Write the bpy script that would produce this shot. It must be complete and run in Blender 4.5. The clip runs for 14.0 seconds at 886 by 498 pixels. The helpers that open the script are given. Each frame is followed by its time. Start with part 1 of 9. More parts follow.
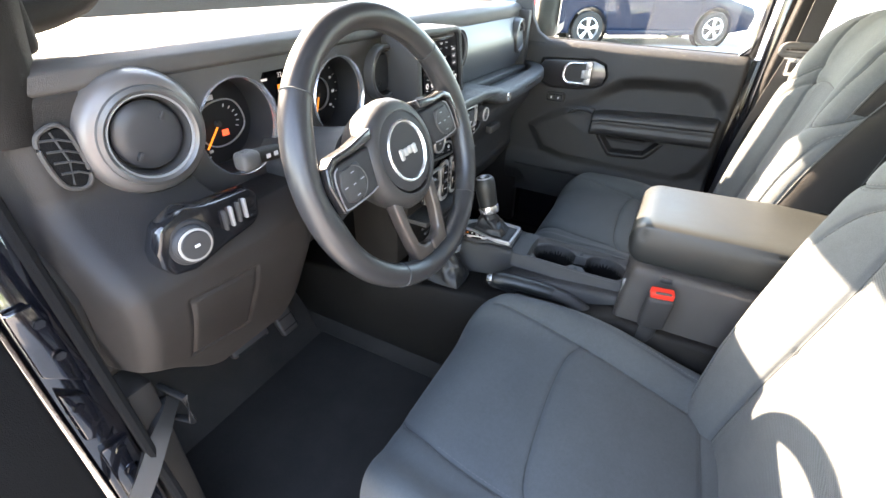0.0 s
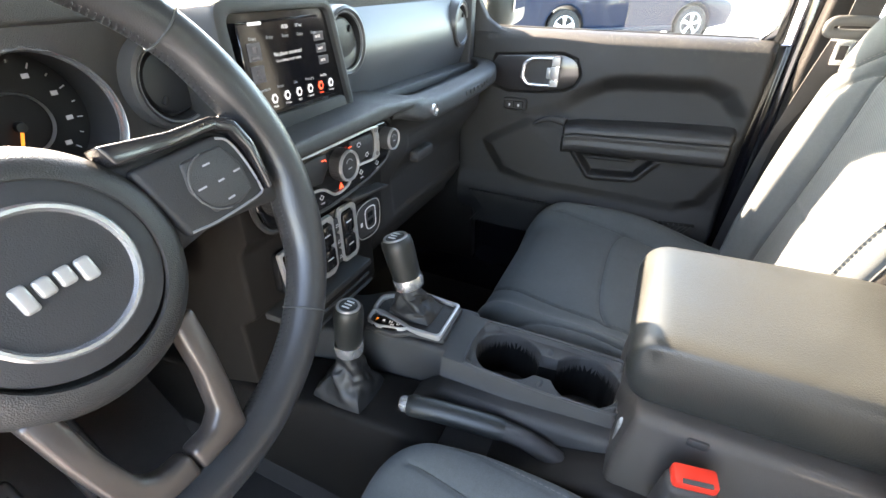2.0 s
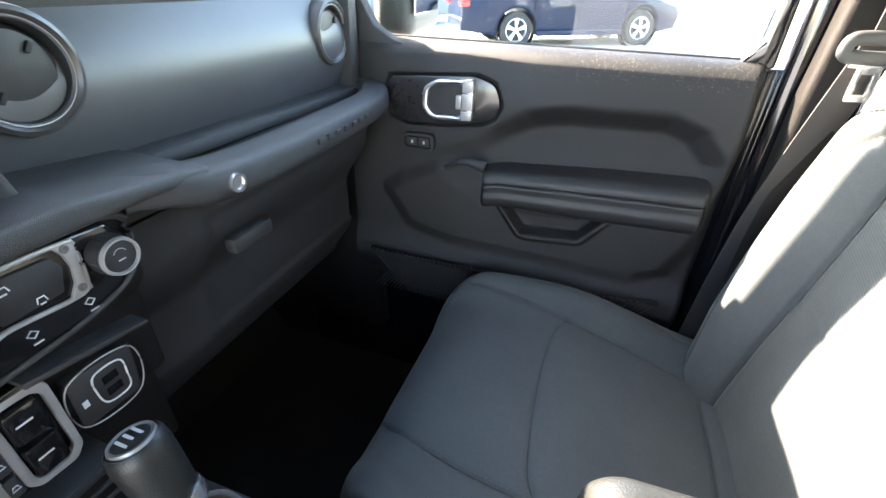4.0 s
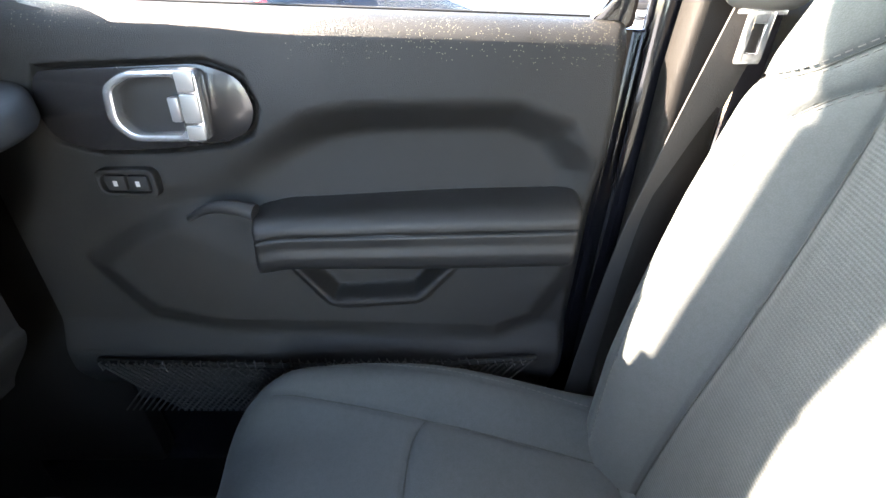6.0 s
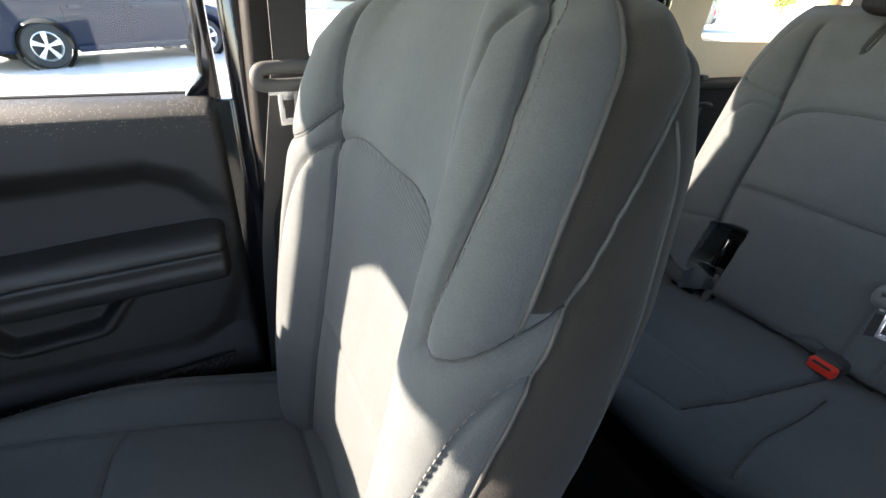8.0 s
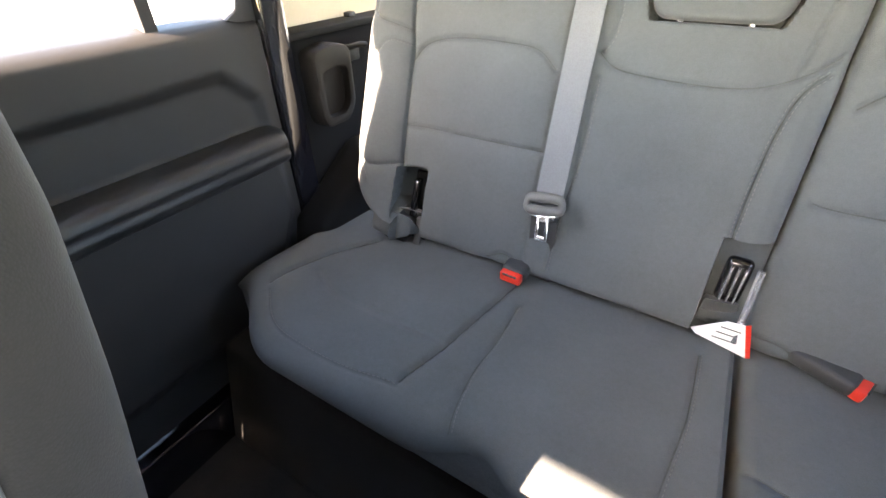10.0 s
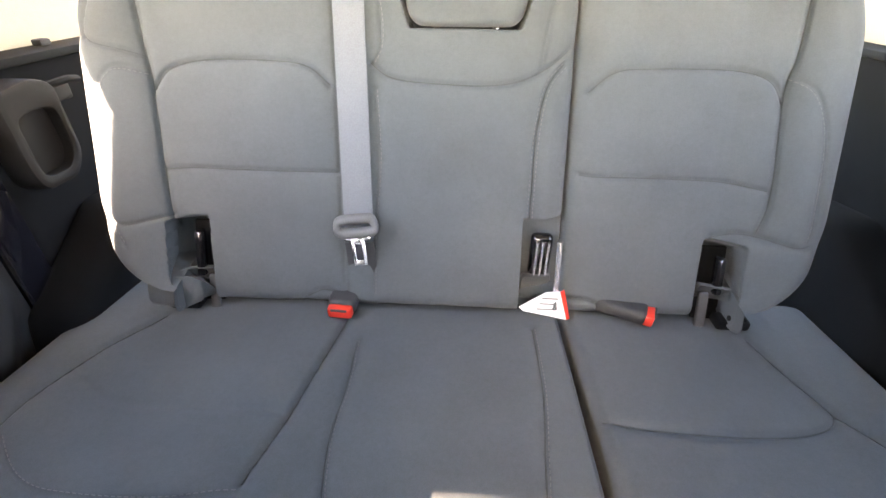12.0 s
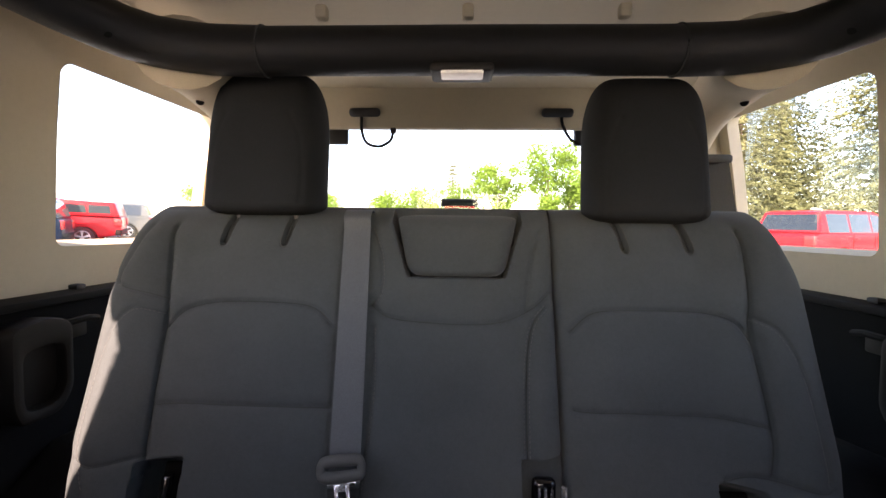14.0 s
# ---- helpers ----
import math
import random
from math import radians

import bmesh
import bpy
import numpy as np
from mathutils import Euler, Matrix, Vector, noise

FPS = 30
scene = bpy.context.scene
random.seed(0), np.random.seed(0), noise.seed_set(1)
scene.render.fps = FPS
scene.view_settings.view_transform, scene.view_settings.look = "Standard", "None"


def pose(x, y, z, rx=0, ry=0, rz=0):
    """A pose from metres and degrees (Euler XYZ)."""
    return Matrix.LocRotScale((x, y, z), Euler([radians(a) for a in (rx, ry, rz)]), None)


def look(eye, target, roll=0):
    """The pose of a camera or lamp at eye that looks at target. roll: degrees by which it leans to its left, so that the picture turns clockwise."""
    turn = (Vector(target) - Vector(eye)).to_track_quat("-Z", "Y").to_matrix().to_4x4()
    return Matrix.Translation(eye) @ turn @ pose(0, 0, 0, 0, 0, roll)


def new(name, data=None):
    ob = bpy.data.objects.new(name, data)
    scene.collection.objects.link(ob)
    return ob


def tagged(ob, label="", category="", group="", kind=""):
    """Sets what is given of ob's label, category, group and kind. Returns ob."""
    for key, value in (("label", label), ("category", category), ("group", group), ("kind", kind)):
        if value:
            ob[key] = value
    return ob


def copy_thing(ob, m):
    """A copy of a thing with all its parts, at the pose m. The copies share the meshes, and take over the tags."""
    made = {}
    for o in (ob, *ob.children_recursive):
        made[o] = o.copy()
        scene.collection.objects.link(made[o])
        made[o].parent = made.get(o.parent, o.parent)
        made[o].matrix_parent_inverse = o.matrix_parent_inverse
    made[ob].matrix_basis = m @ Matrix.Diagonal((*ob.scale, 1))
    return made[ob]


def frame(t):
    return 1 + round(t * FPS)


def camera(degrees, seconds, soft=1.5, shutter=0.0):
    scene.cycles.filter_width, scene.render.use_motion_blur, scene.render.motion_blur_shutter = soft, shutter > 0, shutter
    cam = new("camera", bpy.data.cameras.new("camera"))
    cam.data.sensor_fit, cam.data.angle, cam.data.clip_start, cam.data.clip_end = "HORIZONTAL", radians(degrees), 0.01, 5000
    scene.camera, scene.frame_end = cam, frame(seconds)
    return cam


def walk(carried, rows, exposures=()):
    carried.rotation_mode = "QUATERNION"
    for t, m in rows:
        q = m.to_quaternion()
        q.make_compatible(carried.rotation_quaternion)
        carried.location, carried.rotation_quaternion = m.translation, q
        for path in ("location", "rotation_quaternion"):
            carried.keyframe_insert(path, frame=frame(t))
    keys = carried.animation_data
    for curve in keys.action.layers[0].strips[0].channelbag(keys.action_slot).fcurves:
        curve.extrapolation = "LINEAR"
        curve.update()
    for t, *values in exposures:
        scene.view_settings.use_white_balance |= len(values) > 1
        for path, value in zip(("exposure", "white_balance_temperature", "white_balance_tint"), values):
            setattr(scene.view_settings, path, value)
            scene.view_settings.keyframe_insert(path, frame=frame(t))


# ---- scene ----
cam = camera(90.0, 14.0)

PATH = [
    (0, (-0.881, -0.491, 1.523), (0.636, 0.261, 0.458), 2.0),
    (0.5, (-0.788, -0.474, 1.519), (0.709, 0.27, 0.421), 1.5),
    (1, (-0.681, -0.438, 1.469), (0.829, 0.3, 0.385), 1.3),
    (1.5, (-0.563, -0.436, 1.426), (0.953, 0.302, 0.352), 0.8),
    (2, (-0.458, -0.447, 1.449), (1.089, 0.264, 0.4), 0.4),
    (2.5, (-0.344, -0.447, 1.451), (1.218, 0.229, 0.4), 1.2),
    (3, (-0.251, -0.446, 1.457), (1.315, 0.235, 0.415), 1.2),
    (3.2, (-0.224, -0.445, 1.457), (1.344, 0.23, 0.414), 1.2),
    (5.3, (0.17, -0.444, 1.359), (1.882, -0.258, 0.342), 2.2),
    (5.5, (0.194, -0.443, 1.352), (1.916, -0.325, 0.342), 2.1),
    (6, (0.217, -0.452, 1.361), (1.945, -0.53, 0.357), 2.2),
    (6.5, (0.152, -0.493, 1.401), (1.869, -0.715, 0.4), 1.1),
    (7, (0.086, -0.526, 1.437), (1.781, -0.88, 0.437), 0.1),
    (7.5, (0.041, -0.58, 1.456), (1.679, -1.181, 0.478), 1.9),
    (8, (0.005, -0.647, 1.468), (1.553, -1.46, 0.496), 3.0),
    (8.5, (-0.01, -0.703, 1.477), (1.446, -1.677, 0.511), 2.1),
    (9, (-0.039, -0.759, 1.492), (1.335, -1.832, 0.514), 1.0),
    (9.2, (-0.043, -0.785, 1.493), (1.264, -1.932, 0.504), 1.1),
    (11.3, (0.011, -0.919, 1.456), (0.156, -2.33, 0.046), -0.8),
    (11.5, (0.008, -0.919, 1.454), (0.104, -2.368, 0.078), -0.1),
    (12, (0.008, -0.912, 1.458), (0.092, -2.59, 0.373), 0.4),
    (12.1, (0.002, -0.91, 1.468), (0.107, -2.61, 0.42), 0.2),
    (12.5, (0.01, -0.907, 1.46), (0.09, -2.73, 0.641), 0.7),
    (13, (0.012, -0.9, 1.463), (0.082, -2.817, 0.897), 0.8),
    (13.5, (0.01, -0.896, 1.46), (0.079, -2.872, 1.16), 1.0),
    (14, (0.008, -0.887, 1.46), (0.083, -2.884, 1.367), 0.7),
]
walk(cam, [(t, look(eye, target, roll)) for t, eye, target, roll in PATH], [(0, 4.75, 7900, 18), (1.5, 4.95, 7900, 17), (3.2, 4.70, 7500, 17), (5.3, 5.0, 7300, 15), (6.0, 5.05, 7300, 16), (6.5, 3.98, 7800, 19), (7.0, 3.3, 7900, 23), (7.5, 3.45, 7500, 19), (8, 3.6, 7100, 17), (8.5, 4.35, 7100, 19), (9.2, 4.95, 7500, 22), (11.3, 6.1, 8700, 28), (12.5, 5.2, 7700, 28), (13, 4.4, 7600, 28), (14, 2.9, 7600, 32)])

# ---- light ----
SUN = Vector((0.2010, 0.839, 0.505)).normalized()
world = bpy.data.worlds.new("sky")
scene.world = world
world.use_nodes = True
wn = world.node_tree.nodes
sky = wn.new("ShaderNodeTexSky")
sky.sky_type = "NISHITA"
sky.sun_disc = False
sky.sun_elevation = math.asin(SUN.z)
sky.sun_rotation = math.atan2(SUN.x, SUN.y)
wn["Background"].inputs["Strength"].default_value = 0.15
world.node_tree.links.new(sky.outputs["Color"], wn["Background"].inputs["Color"])
sun = new("sun", bpy.data.lights.new("sun", "SUN"))
sun.data.energy = 3.3
sun.data.angle = radians(0.53)
sun.data.color = (1.0, 0.92, 0.80)
sun.matrix_world = look((0, 0, 0), -SUN)


# ---- materials ----
def mat(name, col, rough=0.6, metal=0.0, var=0.15, vscale=6.0, bump=0.0, bscale=400.0, weave=0.0, wscale=120.0,
        coat=0.0, spec=0.5, rvar=0.1, alpha_trans=0.0, emit=None, sheen=0.0, voro=False):
    m = bpy.data.materials.new(name)
    m.use_nodes = True
    nt = m.node_tree
    n, lk = nt.nodes, nt.links
    b = n["Principled BSDF"]
    b.inputs["Metallic"].default_value = metal
    b.inputs["Roughness"].default_value = rough
    b.inputs["Specular IOR Level"].default_value = spec
    b.inputs["Coat Weight"].default_value = coat
    b.inputs["Coat Roughness"].default_value = 0.08
    b.inputs["Sheen Weight"].default_value = sheen
    b.inputs["Transmission Weight"].default_value = alpha_trans
    tc = n.new("ShaderNodeTexCoord")
    src = tc.outputs["Object"]
    big = n.new("ShaderNodeTexNoise")
    big.inputs["Scale"].default_value = vscale
    big.inputs["Detail"].default_value = 6
    big.inputs["Roughness"].default_value = 0.65
    lk.new(src, big.inputs["Vector"])
    fine = n.new("ShaderNodeTexNoise")
    fine.inputs["Scale"].default_value = vscale * 22
    fine.inputs["Detail"].default_value = 3
    lk.new(src, fine.inputs["Vector"])
    mixv = n.new("ShaderNodeMath")
    mixv.operation = "MULTIPLY_ADD"
    lk.new(fine.outputs["Fac"], mixv.inputs[0])
    mixv.inputs[1].default_value = 0.4
    lk.new(big.outputs["Fac"], mixv.inputs[2])
    ramp = n.new("ShaderNodeMapRange")
    ramp.inputs["From Min"].default_value = 0.45
    ramp.inputs["From Max"].default_value = 0.95
    ramp.inputs["To Min"].default_value = 1 - var
    ramp.inputs["To Max"].default_value = 1 + var
    lk.new(mixv.outputs[0], ramp.inputs["Value"])
    mul = n.new("ShaderNodeVectorMath")
    mul.operation = "SCALE"
    mul.inputs[0].default_value = col
    lk.new(ramp.outputs[0], mul.inputs["Scale"])
    lk.new(mul.outputs[0], b.inputs["Base Color"])
    rr = n.new("ShaderNodeMapRange")
    rr.inputs["To Min"].default_value = max(0.02, rough - rvar)
    rr.inputs["To Max"].default_value = min(1, rough + rvar)
    lk.new(mixv.outputs[0], rr.inputs["Value"])
    lk.new(rr.outputs[0], b.inputs["Roughness"])
    height = None
    if bump:
        if voro:
            t = n.new("ShaderNodeTexVoronoi")
            t.inputs["Scale"].default_value = bscale
            lk.new(src, t.inputs["Vector"])
            height = t.outputs["Distance"]
        else:
            t = n.new("ShaderNodeTexNoise")
            t.inputs["Scale"].default_value = bscale
            t.inputs["Detail"].default_value = 2
            lk.new(src, t.inputs["Vector"])
            height = t.outputs["Fac"]
        bp = n.new("ShaderNodeBump")
        bp.inputs["Strength"].default_value = bump
        bp.inputs["Distance"].default_value = 0.001
        lk.new(height, bp.inputs["Height"])
        lk.new(bp.outputs[0], b.inputs["Normal"])
    if weave:
        vw = n.new("ShaderNodeTexVoronoi")
        vw.inputs["Scale"].default_value = wscale
        vw.inputs["Randomness"].default_value = 0.95
        lk.new(src, vw.inputs["Vector"])
        add = vw.outputs["Distance"]
        knit = n.new("ShaderNodeMapRange")
        knit.inputs["From Max"].default_value = 0.7
        knit.inputs["To Min"].default_value = 1 + 0.25 * weave
        knit.inputs["To Max"].default_value = 1 - 0.45 * weave
        lk.new(add, knit.inputs["Value"])
        mul2 = n.new("ShaderNodeVectorMath")
        mul2.operation = "SCALE"
        lk.new(mul.outputs[0], mul2.inputs[0])
        lk.new(knit.outputs[0], mul2.inputs["Scale"])
        lk.new(mul2.outputs[0], b.inputs["Base Color"])
        bp2 = n.new("ShaderNodeBump")
        bp2.invert = True
        bp2.inputs["Strength"].default_value = weave
        bp2.inputs["Distance"].default_value = 0.0006
        lk.new(add, bp2.inputs["Height"])
        if bump:
            lk.new(bp.outputs[0], bp2.inputs["Normal"])
        lk.new(bp2.outputs[0], b.inputs["Normal"])
    if emit:
        b.inputs["Emission Color"].default_value = (*emit[0], 1)
        b.inputs["Emission Strength"].default_value = emit[1]
    return m


def glass_mat(name, tint=(0.9, 0.95, 0.93), rough=0.0):
    m = bpy.data.materials.new(name)
    m.use_nodes = True
    n, lk = m.node_tree.nodes, m.node_tree.links
    n.remove(n["Principled BSDF"])
    tr = n.new("ShaderNodeBsdfTransparent")
    tr.inputs["Color"].default_value = (*tint, 1)
    gl = n.new("ShaderNodeBsdfGlossy")
    gl.inputs["Roughness"].default_value = rough
    lw = n.new("ShaderNodeLayerWeight")
    pw = n.new("ShaderNodeMath")
    pw.operation = "POWER"
    pw.inputs[1].default_value = 4.0
    lk.new(lw.outputs["Facing"], pw.inputs[0])
    fr = n.new("ShaderNodeMath")
    fr.operation = "MULTIPLY_ADD"
    fr.inputs[1].default_value = 0.35
    fr.inputs[2].default_value = 0.025
    lk.new(pw.outputs[0], fr.inputs[0])
    mx = n.new("ShaderNodeMixShader")
    lk.new(fr.outputs[0], mx.inputs[0])
    lk.new(tr.outputs[0], mx.inputs[1])
    lk.new(gl.outputs[0], mx.inputs[2])
    lk.new(mx.outputs[0], n["Material Output"].inputs["Surface"])
    return m


FABRIC = mat("seat fabric", (0.0690, 0.0760, 0.0780), 0.96, var=0.14, vscale=7, weave=0.22, wscale=760, bump=0.1, bscale=1100, sheen=0.08, spec=0.25)
# the headrests take the seat cloth in a much darker tone
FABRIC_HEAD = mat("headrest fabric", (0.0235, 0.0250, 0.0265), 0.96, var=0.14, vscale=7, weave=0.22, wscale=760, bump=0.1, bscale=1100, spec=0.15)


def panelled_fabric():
    """Seat cloth with a browner side panel, its shade coloured in too, where the mesh attribute 'panel' is above zero.
    """
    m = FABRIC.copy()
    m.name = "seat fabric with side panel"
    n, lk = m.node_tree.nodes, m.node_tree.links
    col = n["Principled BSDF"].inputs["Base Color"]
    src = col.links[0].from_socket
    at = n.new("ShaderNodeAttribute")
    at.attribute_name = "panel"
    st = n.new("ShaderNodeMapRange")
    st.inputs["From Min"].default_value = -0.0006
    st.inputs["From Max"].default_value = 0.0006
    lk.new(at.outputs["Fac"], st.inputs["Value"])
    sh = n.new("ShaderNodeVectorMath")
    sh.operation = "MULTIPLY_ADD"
    # one multiplier for the brown cloth and the shade on it
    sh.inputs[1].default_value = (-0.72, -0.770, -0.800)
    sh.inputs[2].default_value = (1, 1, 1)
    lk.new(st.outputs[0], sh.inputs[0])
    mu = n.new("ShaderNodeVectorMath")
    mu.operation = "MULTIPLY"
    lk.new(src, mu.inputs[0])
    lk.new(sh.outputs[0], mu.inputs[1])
    # fine ribs on the middle insert
    ins = n.new("ShaderNodeAttribute")
    ins.attribute_name = "insert"
    tc = n.new("ShaderNodeTexCoord")
    rib = n.new("ShaderNodeTexWave")
    rib.bands_direction = "Z"
    rib.inputs["Scale"].default_value = 100
    rib.inputs["Distortion"].default_value = 0.8
    rib.inputs["Detail"].default_value = 1
    rib.inputs["Detail Scale"].default_value = 3
    tilt = n.new("ShaderNodeMapping")
    tilt.inputs["Rotation"].default_value = (0, radians(14), 0)
    lk.new(tc.outputs["Object"], tilt.inputs["Vector"])
    lk.new(tilt.outputs[0], rib.inputs["Vector"])
    on = n.new("ShaderNodeMath")
    on.operation = "MULTIPLY"
    lk.new(rib.outputs["Fac"], on.inputs[0])
    lk.new(ins.outputs["Fac"], on.inputs[1])
    k = n.new("ShaderNodeMapRange")
    k.inputs["To Min"].default_value, k.inputs["To Max"].default_value = 1.08, 0.80
    lk.new(on.outputs[0], k.inputs["Value"])
    sc = n.new("ShaderNodeVectorMath")
    sc.operation = "SCALE"
    lk.new(mu.outputs[0], sc.inputs[0])
    lk.new(k.outputs[0], sc.inputs["Scale"])
    lk.new(sc.outputs[0], col)
    relief = n.new("ShaderNodeBump")
    relief.invert = True
    relief.inputs["Strength"].default_value = 0.35
    relief.inputs["Distance"].default_value = 0.0008
    nor = n["Principled BSDF"].inputs["Normal"]
    lk.new(nor.links[0].from_socket, relief.inputs["Normal"])
    lk.new(on.outputs[0], relief.inputs["Height"])
    lk.new(relief.outputs[0], nor)
    return m


FABRIC_SHADED_SIDE = panelled_fabric()
STITCH = mat("stitching thread", (0.095, 0.095, 0.093), 0.8, var=0.1)
PIPING = mat("seat piping", (0.060, 0.061, 0.059), 0.8, var=0.1, bump=0.3, bscale=900)
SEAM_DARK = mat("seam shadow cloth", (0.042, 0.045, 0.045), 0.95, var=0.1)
PLASTIC = mat("black grained plastic", (0.034, 0.0335, 0.0335), 0.46, var=0.18, vscale=7, bump=0.5, bscale=1400, voro=True, rvar=0.12)
DOOR_TRIM = mat("black grained door trim", (0.0165, 0.0160, 0.0158), 0.46, var=0.18, vscale=7, bump=0.5, bscale=1300, voro=True, rvar=0.12)
PLASTIC_DARK = mat("matt black plastic", (0.021, 0.021, 0.022), 0.6, var=0.15, bump=0.3, bscale=1200)
PLASTIC_SOFT = mat("soft touch dash skin", (0.041, 0.0372, 0.0345), 0.44, var=0.12, bump=0.5, bscale=1500, voro=True)
GLOSSBLK = mat("piano black plastic", (0.008, 0.008, 0.009), 0.12, var=0.1, coat=0.3, rvar=0.05)
PAINTBLK = mat("black body paint", (0.006, 0.006, 0.008), 0.10, var=0.1, coat=1.0, rvar=0.04)
LEATHER = mat("black leatherette", (0.0165, 0.0180, 0.0172), 0.38, var=0.15, vscale=8, bump=0.22, bscale=700, voro=True, rvar=0.12, spec=0.50)
LEATHER_SOFT = mat("soft black leather", (0.018, 0.018, 0.0185), 0.40, var=0.2, bump=0.25, bscale=1200, voro=True)
CHROME = mat("satin chrome", (0.74, 0.74, 0.75), 0.22, metal=0.85, var=0.05, rvar=0.06)
SILVER = mat("silver paint", (0.30, 0.30, 0.305), 0.32, metal=0.35, var=0.06, rvar=0.06)
BRONZE = mat("dark satin grey trim", (0.15, 0.14, 0.135), 0.36, metal=0.35, var=0.1, rvar=0.06)
SATIN = mat("satin silver trim", (0.38, 0.37, 0.355), 0.30, metal=0.35, var=0.05, rvar=0.05)
SPOKE = mat("dark bronze spoke", (0.075, 0.062, 0.055), 0.32, metal=0.35, var=0.1, rvar=0.06)
PANEL_GREY = mat("satin grey dash insert", (0.095, 0.098, 0.102), 0.36, metal=0.35, var=0.06, rvar=0.05)
FELT = mat("black felt lining", (0.0038, 0.0038, 0.0040), 1.0, var=0.3, vscale=14, bump=0.8, bscale=800, spec=0.2)
BAR = mat("black padded vinyl", (0.009, 0.009, 0.0095), 0.52, var=0.2, vscale=9, bump=0.4, bscale=900)
CARPET = mat("black carpet", (0.0220, 0.0188, 0.0172), 1.0, var=0.35, vscale=12, bump=1.0, bscale=700)
BEIGE = mat("tan hard top shell", (0.55, 0.47, 0.34), 0.7, var=0.06, vscale=4, bump=0.5, bscale=500)
WEBBING = mat("grey belt webbing", (0.098, 0.104, 0.114), 0.6, var=0.08, weave=0.3, wscale=560, spec=0.6)
# darker copy of the webbing, with the front belts' shade in its colour
WEBBING_SHADED = mat("shaded belt webbing", (0.040, 0.038, 0.037), 0.6, var=0.1, weave=0.3, wscale=560)
BUCKLE_RED = mat("red buckle button", (0.60, 0.030, 0.016), 0.4, var=0.08)
BUCKLE_GREY = mat("grey belt plastic", (0.085, 0.083, 0.080), 0.5, var=0.1)
GLASS = glass_mat("window glass")
SCREEN = mat("dark screen glass", (0.006, 0.006, 0.008), 0.08, var=0.1, coat=0.5, rvar=0.02)
UI_WHITE = mat("lit white legend", (0.6, 0.6, 0.6), 0.5, emit=((0.9, 0.93, 1.0), 0.030))
UI_GREY = mat("dim legend", (0.25, 0.26, 0.28), 0.5, emit=((0.5, 0.55, 0.62), 0.012))
UI_RED = mat("lit red legend", (0.8, 0.05, 0.02), 0.5, emit=((1.0, 0.12, 0.05), 0.08))
UI_ORANGE = mat("lit orange legend", (0.9, 0.22, 0.03), 0.5, emit=((1.0, 0.30, 0.04), 0.06))
UI_PANEL = mat("screen tile", (0.03, 0.032, 0.036), 0.2, emit=((0.30, 0.34, 0.42), 0.008))
LEGEND = mat("printed white legend", (0.62, 0.62, 0.62), 0.5, var=0.05)
# the next two plastics are darkened for the shade around the lower dash
TRIM_LOW = mat("dull shaded lower trim plastic", (0.0115, 0.0100, 0.0090), 0.55, var=0.18, vscale=9, bump=0.4, bscale=1300, voro=True, rvar=0.10, spec=0.20)
KNEE = mat("grained shaded lower dash skin", (0.0150, 0.0125, 0.0112), 0.50, var=0.16, vscale=9, bump=0.4, bscale=1300, voro=True, rvar=0.10, spec=0.35)
WEDGE = mat("satin black spoke trim", (0.022, 0.021, 0.022), 0.24, var=0.10, coat=0.4, rvar=0.05)
VENT_RING = mat("smoked satin vent ring", (0.085, 0.083, 0.082), 0.34, metal=0.35, var=0.08, rvar=0.06)
RUBBER = mat("black rubber", (0.010, 0.010, 0.010), 0.75, var=0.2, spec=0.2)


# ---- mesh helpers ----
def thing(name, loc, label, category, group="", kind=""):
    e = new(name)
    e.empty_display_size = 0.05
    e.location = loc
    return tagged(e, label, category, group, kind)


def hang(ob, parent):
    if parent is not None:
        ob.parent = parent
        if parent.parent is None:
            ob.matrix_parent_inverse = Matrix.Translation(-parent.location)
    return ob


def smooth(me, angle=40):
    me.shade_smooth()
    me.set_sharp_from_angle(angle=radians(angle))


def part(name, bm, material, parent=None, label="", angle=40):
    me = bpy.data.meshes.new(name)
    bmesh.ops.recalc_face_normals(bm, faces=bm.faces)
    bm.to_mesh(me)
    bm.free()
    me.materials.append(material)
    smooth(me, angle)
    ob = hang(new(name, me), parent)
    if label:
        ob["label"] = label
    return ob


def grid_obj(name, P, material, parent=None, label="", wrap_u=False, cap=False, angle=60):
    """A smooth sheet from an array of rows of points."""
    nv, nu = P.shape[:2]
    verts = P.reshape(-1, 3).tolist()
    faces = []
    cols = nu if wrap_u else nu - 1
    for i in range(nv - 1):
        for j in range(cols):
            k = (j + 1) % nu
            faces.append((i * nu + j, i * nu + k, (i + 1) * nu + k, (i + 1) * nu + j))
    if cap:
        faces.append(tuple(range(nu - 1, -1, -1)))
        faces.append(tuple((nv - 1) * nu + j for j in range(nu)))
    me = bpy.data.meshes.new(name)
    me.from_pydata(verts, [], faces)
    bm = bmesh.new()
    bm.from_mesh(me)
    bmesh.ops.recalc_face_normals(bm, faces=bm.faces)
    bm.to_mesh(me)
    bm.free()
    me.materials.append(material)
    smooth(me, angle)
    ob = hang(new(name, me), parent)
    if label:
        ob["label"] = label
    return ob


